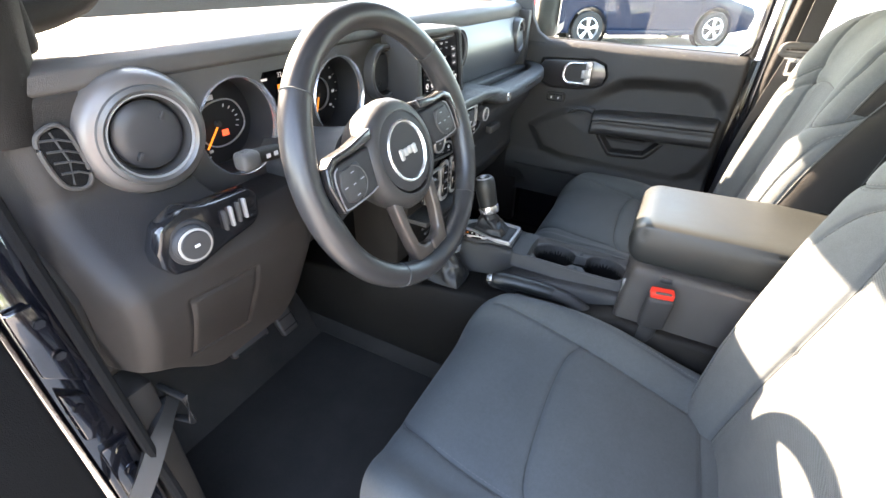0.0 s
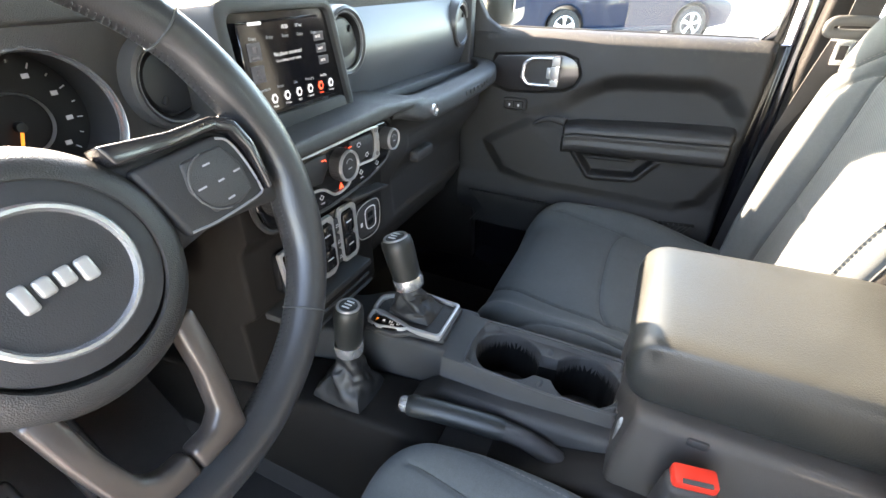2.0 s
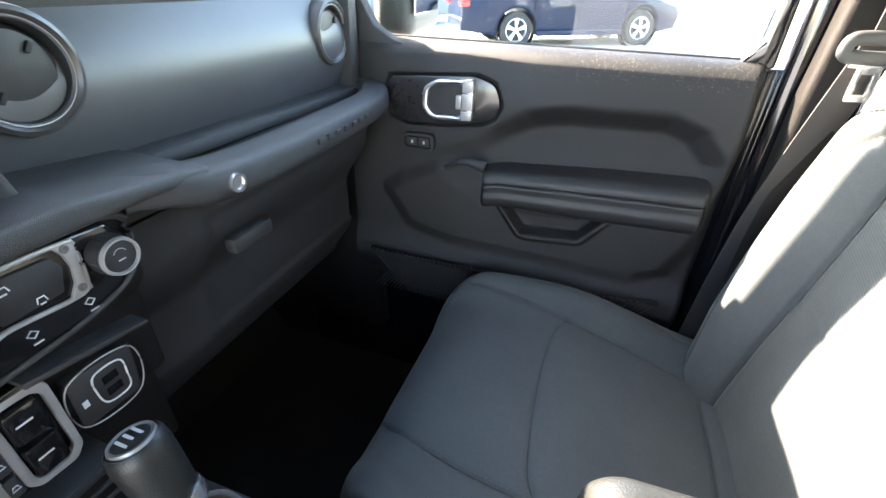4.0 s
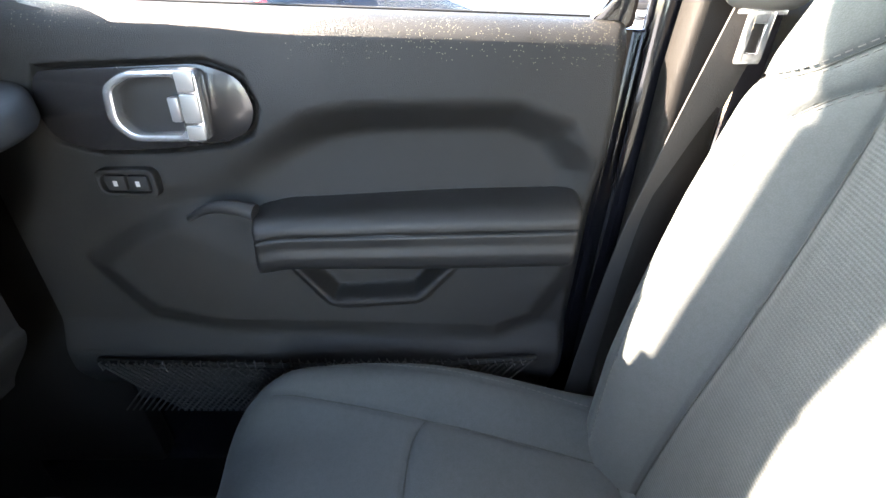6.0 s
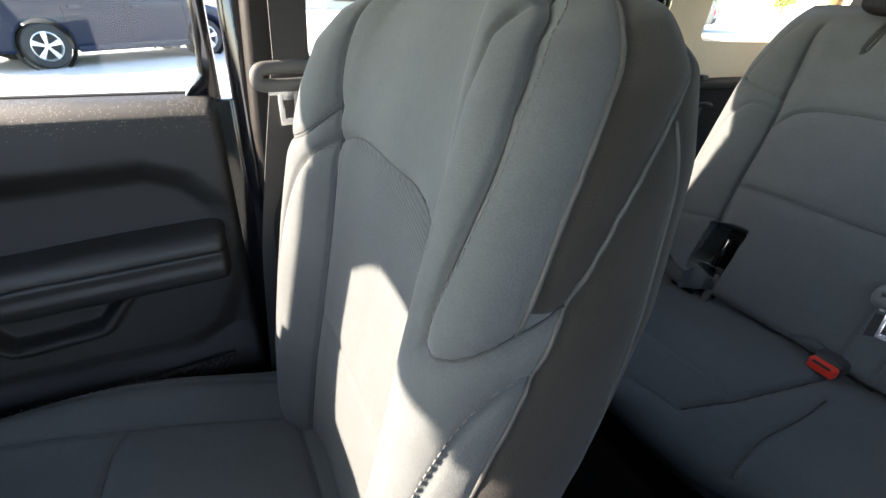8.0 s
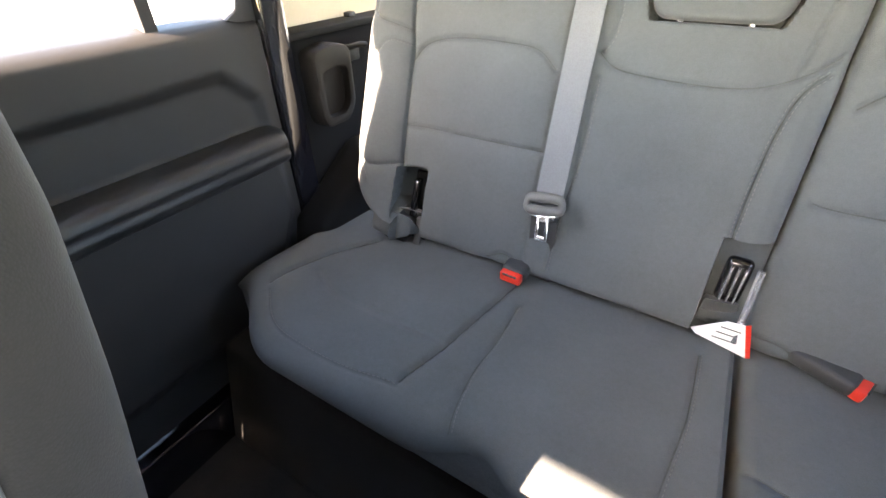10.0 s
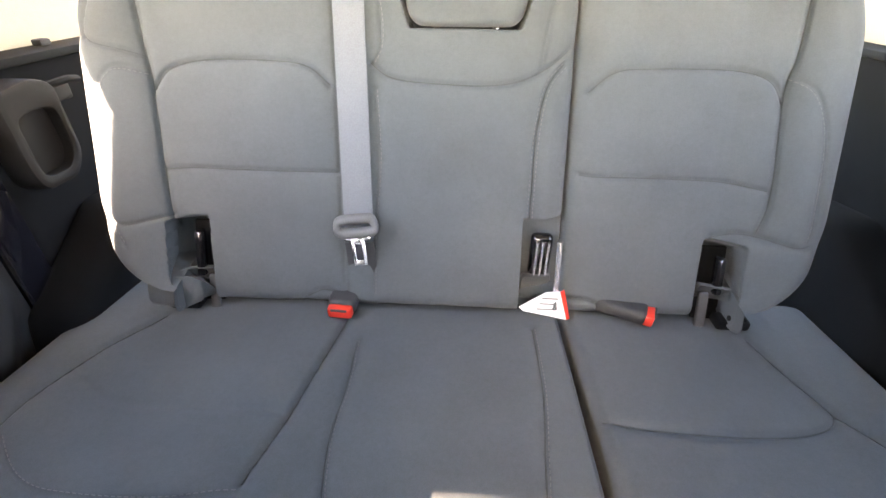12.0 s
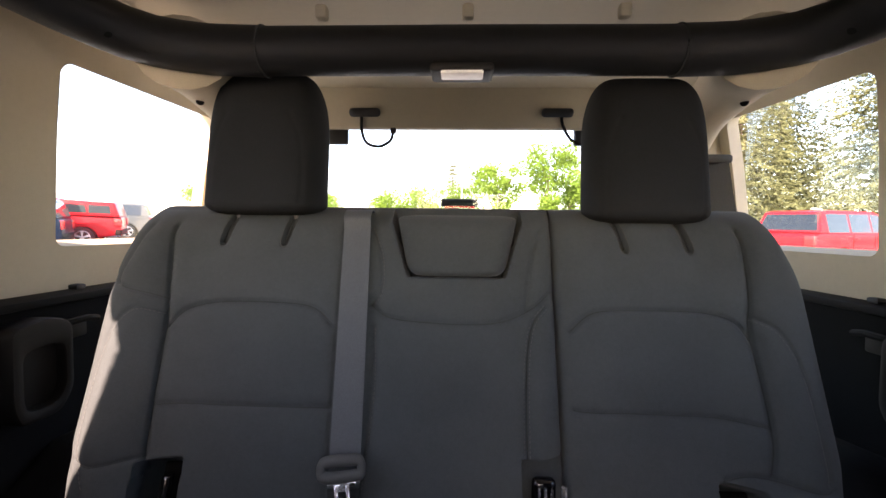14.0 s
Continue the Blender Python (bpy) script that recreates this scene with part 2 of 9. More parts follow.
def crom(pts, n, closed=False):
    """Smooth curve of n points through pts."""
    p = np.array(pts, float)
    m = len(p)
    if closed:
        ext = np.vstack([p[-1], p, p[0], p[1]])
        segs = m
    else:
        ext = np.vstack([2 * p[0] - p[1], p, 2 * p[-1] - p[-2]])
        segs = m - 1
    out = []
    ts = np.linspace(0, segs, n, endpoint=not closed)
    for t in ts:
        i = min(int(t), segs - 1)
        f = t - i
        a, b, c, d = ext[i], ext[i + 1], ext[i + 2], ext[i + 3]
        out.append(0.5 * (2 * b + (c - a) * f + (2 * a - 5 * b + 4 * c - d) * f * f + (3 * b - a - 3 * c + d) * f ** 3))
    return np.array(out)


def even(pts, n, closed=False):
    """The curve through pts with its n points evenly spaced."""
    c = crom(pts, max(60, 12 * len(pts)), closed)
    if closed:
        c = np.vstack([c, c[:1]])
    s = np.r_[0, np.cumsum(np.linalg.norm(np.diff(c, axis=0), axis=1))]
    q = np.linspace(0, s[-1], n, endpoint=not closed)
    return np.stack([np.interp(q, s, c[:, k]) for k in range(c.shape[1])], 1)


def box(cx, cy, cz, sx, sy, sz, bev=0.004, seg=2, rot=None):
    bm = bmesh.new()
    bmesh.ops.create_cube(bm, size=1.0)
    bmesh.ops.scale(bm, vec=(sx, sy, sz), verts=bm.verts)
    if bev > 0:
        bmesh.ops.bevel(bm, geom=bm.edges[:], offset=min(bev, 0.49 * min(sx, sy, sz)), segments=seg, profile=0.5, affect="EDGES")
    if rot is not None:
        bmesh.ops.rotate(bm, cent=(0, 0, 0), matrix=Euler([radians(a) for a in rot]).to_matrix(), verts=bm.verts)
    bmesh.ops.translate(bm, vec=(cx, cy, cz), verts=bm.verts)
    return bm


def prism(pts, plane, a, b, bev=0.003, seg=2):
    """A polygon in plane 'xy', 'xz' or 'yz', drawn out along the third axis from a to b, with bevelled edges."""
    def place(p, h):
        return {"xy": (p[0], p[1], h), "xz": (p[0], h, p[1]), "yz": (h, p[0], p[1])}[plane]
    bm = bmesh.new()
    lo = [bm.verts.new(place(p, a)) for p in pts]
    hi = [bm.verts.new(place(p, b)) for p in pts]
    n = len(pts)
    bm.faces.new(lo[::-1])
    bm.faces.new(hi)
    for i in range(n):
        bm.faces.new((lo[i], lo[(i + 1) % n], hi[(i + 1) % n], hi[i]))
    bmesh.ops.recalc_face_normals(bm, faces=bm.faces)
    if bev > 0:
        bmesh.ops.bevel(bm, geom=bm.edges[:], offset=bev, segments=seg, profile=0.5, affect="EDGES", clamp_overlap=True)
    return bm


def ring_prism(outer, inner, plane, a, b, bev=0.0015):
    """A flat frame between two outlines of as many points, in plane 'xy', 'xz' or 'yz', from a to b along the third axis."""
    def place(p, h):
        return {"xy": (p[0], p[1], h), "xz": (p[0], h, p[1]), "yz": (h, p[0], p[1])}[plane]
    bm = bmesh.new()
    n = len(outer)
    rows = [[bm.verts.new(place(p, h)) for p in line] for line, h in ((outer, a), (outer, b), (inner, b), (inner, a))]
    for q in range(4):
        A, B = rows[q], rows[(q + 1) % 4]
        for i in range(n):
            bm.faces.new((A[i], A[(i + 1) % n], B[(i + 1) % n], B[i]))
    bmesh.ops.recalc_face_normals(bm, faces=bm.faces)
    if bev > 0:
        bmesh.ops.bevel(bm, geom=[e for e in bm.edges if e.calc_face_angle(0) > 0.6], offset=bev, segments=2, profile=0.5, affect="EDGES", clamp_overlap=True)
    return bm


def rounded(pts, r, n=4):
    """A polygon with its corners rounded by about r."""
    out = []
    m = len(pts)
    for i in range(m):
        p, c, q = (np.array(pts[(i + k) % m], float) for k in (-1, 0, 1))
        a, b = p - c, q - c
        ra, rb = min(r, 0.45 * np.linalg.norm(a)), min(r, 0.45 * np.linalg.norm(b))
        a, b = c + a / np.linalg.norm(a) * ra, c + b / np.linalg.norm(b) * rb
        for t in np.linspace(0, 1, n):
            out.append(tuple((1 - t) ** 2 * a + 2 * t * (1 - t) * c + t * t * b))
    return out


def tube(pts, r, seg=10, closed=False, flat=1.0, up=(0, 0, 1), taper=None):
    """A round or flattened rod along pts. flat: its thickness along up, as a share of r."""
    p = [Vector(q) for q in pts]
    n = len(p)
    bm = bmesh.new()
    rings = []
    for i in range(n):
        a = p[(i - 1) % n] if closed or i else p[0]
        c = p[(i + 1) % n] if closed or i < n - 1 else p[-1]
        d = (c - a).normalized()
        s = d.cross(Vector(up))
        if s.length < 1e-4:
            s = d.cross(Vector((0.3, 1, 0.1)))
        s.normalize()
        u = s.cross(d).normalized()
        rad = r if taper is None else r * taper[i]
        rings.append([bm.verts.new(p[i] + s * (rad * math.cos(k * math.tau / seg)) + u * (rad * flat * math.sin(k * math.tau / seg))) for k in range(seg)])
    for i in range(n if closed else n - 1):
        A, B = rings[i], rings[(i + 1) % n]
        for k in range(seg):
            bm.faces.new((A[k], A[(k + 1) % seg], B[(k + 1) % seg], B[k]))
    if not closed:
        bm.faces.new(rings[0][::-1])
        bm.faces.new(rings[-1])
    return bm


def lathe(profile, centre, axis, seg=48):
    """profile: (radius, height along axis) turned about the axis through centre."""
    ax = Vector(axis).normalized()
    s = ax.cross(Vector((0, 0, 1)))
    if s.length < 1e-3:
        s = Vector((1, 0, 0))
    s.normalize()
    u = ax.cross(s)
    bm = bmesh.new()
    rows = []
    for r, h in profile:
        if r < 1e-6:
            rows.append([bm.verts.new(Vector(centre) + ax * h)])
        else:
            rows.append([bm.verts.new(Vector(centre) + ax * h + s * (r * math.cos(k * math.tau / seg)) + u * (r * math.sin(k * math.tau / seg))) for k in range(seg)])
    for A, B in zip(rows, rows[1:]):
        for k in range(seg):
            j = (k + 1) % seg
            if len(A) == 1 and len(B) == 1:
                continue
            if len(A) == 1:
                bm.faces.new((A[0], B[j], B[k]))
            elif len(B) == 1:
                bm.faces.new((A[k], A[j], B[0]))
            else:
                bm.faces.new((A[k], A[j], B[j], B[k]))
    return bm


def add_bm(a, b):
    """Joins b into a."""
    me = bpy.data.meshes.new("tmp")
    b.to_mesh(me)
    b.free()
    a.from_mesh(me)
    bpy.data.meshes.remove(me)
    return a


def seg_dist(A, L, line):
    """Distance of each (A, L) from a polyline."""
    best = np.full(A.shape, 9.0)
    for (a0, l0), (a1, l1) in zip(line[:-1], line[1:]):
        da, dl = a1 - a0, l1 - l0
        q = da * da + dl * dl + 1e-12
        t = np.clip(((A - a0) * da + (L - l0) * dl) / q, 0, 1)
        best = np.minimum(best, np.hypot(A - a0 - t * da, L - l0 - t * dl))
    return best


class Shell:
    """A padded body: a closed cross-section swept along rows, with seams pressed into it."""

    def __init__(self, rows, mid):
        # rows: loops of points in space, back centre first; mid: index of the front centre
        self.P = np.array(rows, float)
        self.nv, self.ns = self.P.shape[:2]
        d = np.linalg.norm(np.diff(self.P, axis=1), axis=2)
        c = np.concatenate([np.zeros((self.nv, 1)), np.cumsum(d, axis=1)], axis=1)
        self.A = c - c[:, mid:mid + 1]
        f = self.P[:, mid]
        self.l = np.r_[0, np.cumsum(np.linalg.norm(np.diff(f, axis=0), axis=1))]
        self.L = np.repeat(self.l[:, None], self.ns, 1)
        self.shaded_seams = []
        self.normals()

    def normals(self):
        P = self.P
        du = np.roll(P, -1, 1) - np.roll(P, 1, 1)
        dv = np.gradient(P, axis=0)
        N = np.cross(du, dv)
        N /= np.linalg.norm(N, axis=2, keepdims=True) + 1e-12
        cen = P.mean(axis=1, keepdims=True)
        if (N * (P - cen)).sum(axis=2).mean() < 0:
            N = -N
        self.N = N

    def seam(self, line, depth=0.005, width=0.004, puff=0.6):
        line = crom(line, max(2, 8 * len(line))) if len(line) > 2 else np.array(line)
        if 0.0038 <= depth < 0.01:
            self.shaded_seams.append(line)
        d = seg_dist(self.A, self.L, line)
        h = -depth * (np.exp(-(d / width) ** 2) + puff * np.exp(-(d / (width * 4.5)) ** 2))
        self.P = self.P + self.N * h[..., None]

    def press(self, mask_fn, depth):
        self.P = self.P - self.N * (mask_fn(self.A, self.L) * depth)[..., None]

    def at(self, a, l, lift=0.0):
        i = float(np.interp(l, self.l, np.arange(self.nv)))
        i0 = min(int(i), self.nv - 2)
        f = i - i0
        out = []
        for k in (i0, i0 + 1):
            j = float(np.interp(a, self.A[k], np.arange(self.ns)))
            j0 = min(int(j), self.ns - 2)
            g = j - j0
            out.append((self.P[k, j0] * (1 - g) + self.P[k, j0 + 1] * g, self.N[k, j0]))
        p = out[0][0] * (1 - f) + out[1][0] * f
        nn = out[0][1] * (1 - f) + out[1][1] * f
        return p + nn * lift, nn

    def path(self, line, n, lift=0.0):
        line = even(line, n)
        return [tuple(self.at(a, l, lift)[0]) for a, l in line]

    def stitches(self, name, line, parent, step=0.007, side=0.0, r=0.0006):
        """A row of short thread dashes beside a seam."""
        c = crom(line, 80)
        s = np.r_[0, np.cumsum(np.linalg.norm(np.diff(c, axis=0), axis=1))]
        q = np.arange(step / 2, s[-1], step)
        bm = bmesh.new()
        for t in q:
            pts = []
            for e in (-0.3, 0.3):
                a = np.interp(t + e * step, s, c[:, 0])
                l = np.interp(t + e * step, s, c[:, 1])
                a2, l2 = np.interp(t + e * step + 1e-3, s, c[:, 0]), np.interp(t + e * step + 1e-3, s, c[:, 1])
                k = math.hypot(a2 - a, l2 - l) + 1e-9
                pts.append(Vector(self.at(a - (l2 - l) / k * side, l + (a2 - a) / k * side, 0.0004)[0]))
            if (pts[1] - pts[0]).length > 1e-4:
                add_bm_fast(bm, pts[0], pts[1], r)
        return tagged(part(name, bm, STITCH, parent), kind="stuff")

    def build(self, name, material, parent, label=""):
        ob = grid_obj(name, self.P, material, parent, label, wrap_u=True, cap=True)
        # a dark tube in each groove, for the thread and the crease's shade
        for line in self.shaded_seams:
            p = np.array(self.path(line, 90, 0.0004))
            for _ in range(10):
                p[1:-1] = 0.25 * p[:-2] + 0.5 * p[1:-1] + 0.25 * p[2:]
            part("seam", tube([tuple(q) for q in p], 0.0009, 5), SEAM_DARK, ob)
        return ob


def add_bm_fast(bm, p, q, r):
    d = (q - p).normalized()
    s = d.cross(Vector((0.31, 0.2, 0.93))).normalized()
    u = s.cross(d)
    A = [bm.verts.new(p + s * (r * math.cos(k * math.tau / 4)) + u * (r * math.sin(k * math.tau / 4))) for k in range(4)]
    B = [bm.verts.new(q + s * (r * math.cos(k * math.tau / 4)) + u * (r * math.sin(k * math.tau / 4))) for k in range(4)]
    for k in range(4):
        bm.faces.new((A[k], A[(k + 1) % 4], B[(k + 1) % 4], B[k]))
    bm.faces.new(A[::-1])
    bm.faces.new(B)


def loop2(half, ns, other=None):
    """A closed cross-section from control points of one half (front centre to back centre); other: a different second half."""
    h = list(half)
    o = [(-a, b) for a, b in (other or half)]
    pts = h[::-1] + o[1:-1]
    fine = even(pts, 2400, closed=True)
    m0 = int(np.argmin(np.hypot(fine[:, 0] - h[0][0], fine[:, 1] - h[0][1])))
    # most points on the front, few on the back
    off = np.abs(np.arange(2400) - m0) / 2400
    wgt = np.cumsum(np.where(off < 0.36, 1.0, 0.25))
    q = np.interp(np.arange(ns) / ns * wgt[-1], wgt, np.arange(2400))
    c = np.stack([np.interp(q, np.arange(2400), fine[:, k]) for k in range(2)], 1)
    return c, int(np.argmin(np.hypot(c[:, 0] - h[0][0], c[:, 1] - h[0][1])))


def ease(t):
    t = np.clip(t, 0, 1)
    return t * t * (3 - 2 * t)


def dome(t, k=2.2):
    t = min(max(t, 0.0), 1.0)
    return (1 - (1 - t) ** k) ** (1 / k)


def mirror(line):
    return [(-a, l) for a, l in line]


# ---- front seats ----
SC = 0.385


def front_seat():
    seat = thing("front_seat", (SC, -0.47, 0.56), "dark grey cloth bucket seat with stitched bolsters", "car seat", "front seats")
    # cushion
    low = [(0, 1.0), (0.35, 1.0), (0.58, 1.0), (0.70, 1.02), (0.84, 1.13), (0.94, 1.08), (1.0, 0.86), (1.02, 0.55), (0.98, 0.2), (0.86, 0.02), (0.4, 0), (0, 0)]
    high = [(0, 1.0), (0.35, 1.0), (0.58, 1.01), (0.70, 1.06), (0.84, 1.22), (0.95, 1.20), (1.02, 0.92), (1.03, 0.55), (0.98, 0.2), (0.86, 0.02), (0.4, 0), (0, 0)]
    prof, mid = loop2(high, 380, low)
    rows = []
    for t in np.linspace(0, 1, 170) ** 1.15:
        y = -0.206 - 0.541 * t
        f = dome((-0.212 - y) / 0.10, 2.3) if t > 0 else 0.02
        f = max(f, 0.03)
        back = dome((y + 0.747) / 0.05, 2.0) if t < 1 else 0.05
        back = max(back, 0.3)
        top = 0.914 - 0.044 * ease((-y - 0.42) / 0.30) - 0.004 * ease((0.30 + y) / 0.1)
        zb = 0.735
        zc = 0.81
        hi, lo = zc + (top - zc) * f * (0.6 + 0.4 * back), zc + (zb - zc) * f
        w = (0.262 - 0.012 * ease((-y - 0.5) / 0.25)) * (0.66 + 0.34 * dome((-0.212 - y) / 0.19, 2.3)) * (0.9 + 0.1 * back)
        rows.append(np.stack([SC + w * prof[:, 0], np.full(len(prof), y), lo + (hi - lo) * prof[:, 1]], 1))
    c = Shell(rows, mid)
    y0 = c.P[0, mid, 1]

    def ly(y):
        return float(np.interp(-y, -c.P[:, mid, 1], c.l))
    outer = [(-0.214, ly(-0.272)), (-0.210, ly(-0.30)), (-0.200, ly(-0.37)), (-0.187, ly(-0.45)), (-0.177, ly(-0.54)), (-0.168, ly(-0.62)), (-0.152, ly(-0.72))]
    inner = [(0.086, ly(-0.222)), (0.108, ly(-0.245)), (0.132, ly(-0.31)), (0.146, ly(-0.38)), (0.155, ly(-0.47)), (0.160, ly(-0.60)), (0.152, ly(-0.72))]
    cross = [(-0.186, ly(-0.456)), (-0.165, ly(-0.441)), (-0.12, ly(-0.434)), (-0.05, ly(-0.432)), (0.05, ly(-0.436)), (0.12, ly(-0.445)), (0.154, ly(-0.464))]
    tail = [(-0.150, ly(-0.680)), (0.0, ly(-0.684)), (0.150, ly(-0.680))]
    lip_in = [(0.300, ly(-0.285)), (0.262, ly(-0.312)), (0.238, ly(-0.36)), (0.232, ly(-0.42)), (0.238, ly(-0.50)), (0.245, ly(-0.68))]
    lip_out = [(-0.262, ly(-0.30)), (-0.250, ly(-0.40)), (-0.244, ly(-0.5)), (-0.235, ly(-0.60)), (-0.215, ly(-0.70))]
    for s in (outer, inner):
        c.seam(s, 0.0042, 0.0032, 0.7)
    c.seam(cross, 0.0042, 0.0034, 0.8)
    c.seam(tail, 0.004, 0.004, 0.6)
    c.seam(lip_in, 0.0038, 0.003, 0.5)
    c.seam(lip_out, 0.002, 0.003, 0.5)
    c.build("seat_cushion", FABRIC, seat)
    c.stitches("stitching", lip_out, seat, 0.007, 0.004)
    c.stitches("stitching", inner[2:], seat, 0.007, 0.005)
    # shell under the cushion
    part("seat_base", prism([(-0.25, 0.60), (-0.72, 0.60), (-0.74, 0.76), (-0.24, 0.76)], "yz", SC - 0.21, SC + 0.21, 0.02, 3), PLASTIC_DARK, seat, "black plastic seat valance")
    for sx in (-0.19, 0.19):
        part("seat_rail", box(SC + sx, -0.48, 0.58, 0.04, 0.50, 0.04, 0.006), RUBBER, seat)
    # backrest
    half = [(0, 0), (0.28, 0.0), (0.46, 0.006), (0.56, 0.020), (0.70, 0.046), (0.84, 0.054), (0.95, 0.038), (1.01, 0.0), (1.02, -0.05), (0.965, -0.09), (0.82, -0.122), (0.45, -0.135), (0, -0.135)]
    prof, mid = loop2(half, 460)
    zs = [0.84, 0.90, 1.0, 1.10, 1.20, 1.30, 1.38, 1.43, 1.460, 1.478, 1.487]
    ws = [0.205, 0.228, 0.243, 0.252, 0.256, 0.252, 0.236, 0.214, 0.180, 0.140, 0.060]
    ds = [0.85, 0.97, 1.0, 1.0, 1.0, 1.0, 0.97, 0.90, 0.74, 0.50, 0.12]
    fy = [-0.698, -0.705, -0.718, -0.735, -0.755, -0.777, -0.796, -0.808, -0.816, -0.820, -0.822]
    rows = []
    for q in np.linspace(0, 10, 200):
        z, w, d, y = (float(np.interp(q, range(11), k)) for k in (zs, ws, ds, fy))
        b = -0.05 + (prof[:, 1] + 0.05) * d
        rows.append(np.stack([SC + w * prof[:, 0], y + b, np.full(len(prof), z) - 0.12 * b], 1))
    P = np.array(rows)
    for _ in range(6):
        P[1:-1] = 0.25 * P[:-2] + 0.5 * P[1:-1] + 0.25 * P[2:]
    c = Shell(P, mid)

    def lz(z):
        return float(np.interp(z, c.P[:, mid, 2], c.l))
    main_out = [(-0.122, lz(0.86)), (-0.124, lz(1.0)), (-0.126, lz(1.15)), (-0.131, lz(1.25)), (-0.137, lz(1.33)), (-0.143, lz(1.41)), (-0.128, lz(1.475))]
    main_in = [(0.118, lz(0.86)), (0.123, lz(1.05)), (0.130, lz(1.16)), (0.145, lz(1.25)), (0.158, lz(1.31)), (0.168, lz(1.35)), (0.172, lz(1.40)), (0.166, lz(1.44)), (0.145, lz(1.475))]
    arch = [(-0.136, lz(1.322)), (-0.115, lz(1.331)), (-0.09, lz(1.333)), (-0.016, lz(1.331)), (0.047, lz(1.330)), (0.082, lz(1.322)), (0.112, lz(1.307)), (0.136, lz(1.290)), (0.152, lz(1.277))]
    lumbar = [(-0.124, lz(1.092)), (0, lz(1.086)), (0.124, lz(1.090))]
    bol_a = [(-0.140, lz(1.362)), (-0.165, lz(1.342)), (-0.195, lz(1.324)), (-0.235, lz(1.314)), (-0.29, lz(1.315))]
    bol_b = [(-0.138, lz(1.324)), (-0.175, lz(1.301)), (-0.200, lz(1.268)), (-0.220, lz(1.20)), (-0.226, lz(1.1)), (-0.216, lz(1.0)), (-0.20, lz(0.90))]
    ridge = [(0.140, lz(1.484)), (0.170, lz(1.474)), (0.188, lz(1.463)), (0.204, lz(1.447)), (0.217, lz(1.428)), (0.223, lz(1.40)), (0.223, lz(1.37)), (0.218, lz(1.335)), (0.214, lz(1.304))]
    pocket = [(0.213, lz(1.303)), (0.226, lz(1.302)), (0.244, lz(1.307)), (0.260, lz(1.313)), (0.277, lz(1.320)), (0.291, lz(1.326)), (0.304, lz(1.334))]
    under = [(0.232, lz(0.90)), (0.240, lz(1.0)), (0.246, lz(1.12)), (0.252, lz(1.20)), (0.262, lz(1.25)), (0.271, lz(1.275)), (0.281, lz(1.288)), (0.298, lz(1.295))]
    pip1 = [(0.196, lz(1.481)), (0.232, lz(1.466)), (0.254, lz(1.450)), (0.267, lz(1.43)), (0.272, lz(1.40)), (0.275, lz(1.37)), (0.276, lz(1.35)), (0.278, lz(1.321))]
    pip2 = [(0.338, lz(1.438)), (0.315, lz(1.397)), (0.304, lz(1.348)), (0.297, lz(1.29)), (0.287, lz(1.22)), (0.278, lz(1.1)), (0.272, lz(0.95))]
    pip4 = [(0.330, lz(1.412)), (0.350, lz(1.38)), (0.362, lz(1.335)), (0.373, lz(1.28)), (0.384, lz(1.19)), (0.388, lz(1.05)), (0.382, lz(0.92))]
    both = lambda line: (line, mirror(line))
    c.seam(main_out, 0.0045, 0.0035, 0.9)
    c.seam(main_in, 0.0034, 0.0038, 1.2)
    for s, d in ((bol_a, 0.0040), (bol_b, 0.0040), (arch, 0.0042)):
        c.seam(s, d, 0.0032, 0.8)
    for s, d in ((pip1, 0.0022), (pip2, 0.0022), (pip4, 0.0015)):
        for k in both(s):
            c.seam(k, d, 0.0035, 0.9)
    for s, d in ((ridge, 0.0045), (pocket, 0.0040), (under, 0.0030)):
        c.seam(s, d, 0.0034, 0.9)
    c.seam(lumbar, 0.0022, 0.004, 0.5)
    back = c.build("backrest", FABRIC_SHADED_SIDE, seat)
    # the cloth behind the piping is browner, and darkened for the shade on that side
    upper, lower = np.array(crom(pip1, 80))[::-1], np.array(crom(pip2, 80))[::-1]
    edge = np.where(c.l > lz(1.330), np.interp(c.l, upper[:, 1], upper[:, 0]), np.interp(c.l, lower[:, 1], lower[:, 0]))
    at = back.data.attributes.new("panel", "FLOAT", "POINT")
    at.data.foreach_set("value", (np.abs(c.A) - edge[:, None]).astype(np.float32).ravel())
    sides = [np.array(crom(k, 60)) for k in (main_out, main_in)]
    lo, hi = (np.interp(c.l, k[:, 1], k[:, 0])[:, None] for k in sides)
    over = np.array(crom(arch, 60))
    inside = np.minimum(np.minimum(c.A - lo, hi - c.A), np.interp(c.A, over[:, 0], over[:, 1]) - c.L)
    at = back.data.attributes.new("insert", "FLOAT", "POINT")
    at.data.foreach_set("value", np.clip(inside / 0.004, 0, 1).astype(np.float32).ravel())
    for k, flip in ((1, False), (-1, True)):
        for s, r in ((pip1, 0.0016), (pip2, 0.0014), (pip4, 0.0011)):
            line = mirror(s) if flip else s
            part("piping", tube(c.path(line, 90, 0.0006), r, 8), PIPING, back)
    for s, off in ((ridge, 0.005), (under, 0.004), (bol_b, 0.004), (bol_a, 0.004), (bol_a, -0.004)):
        c.stitches("stitching", s, back, 0.0065, off)
    # head restraint
    half = [(0, 0.055), (0.5, 0.054), (0.85, 0.042), (1.0, 0.005), (0.95, -0.035), (0.6, -0.052), (0, -0.055)]
    prof, mid = loop2(half, 72)
    rows = []
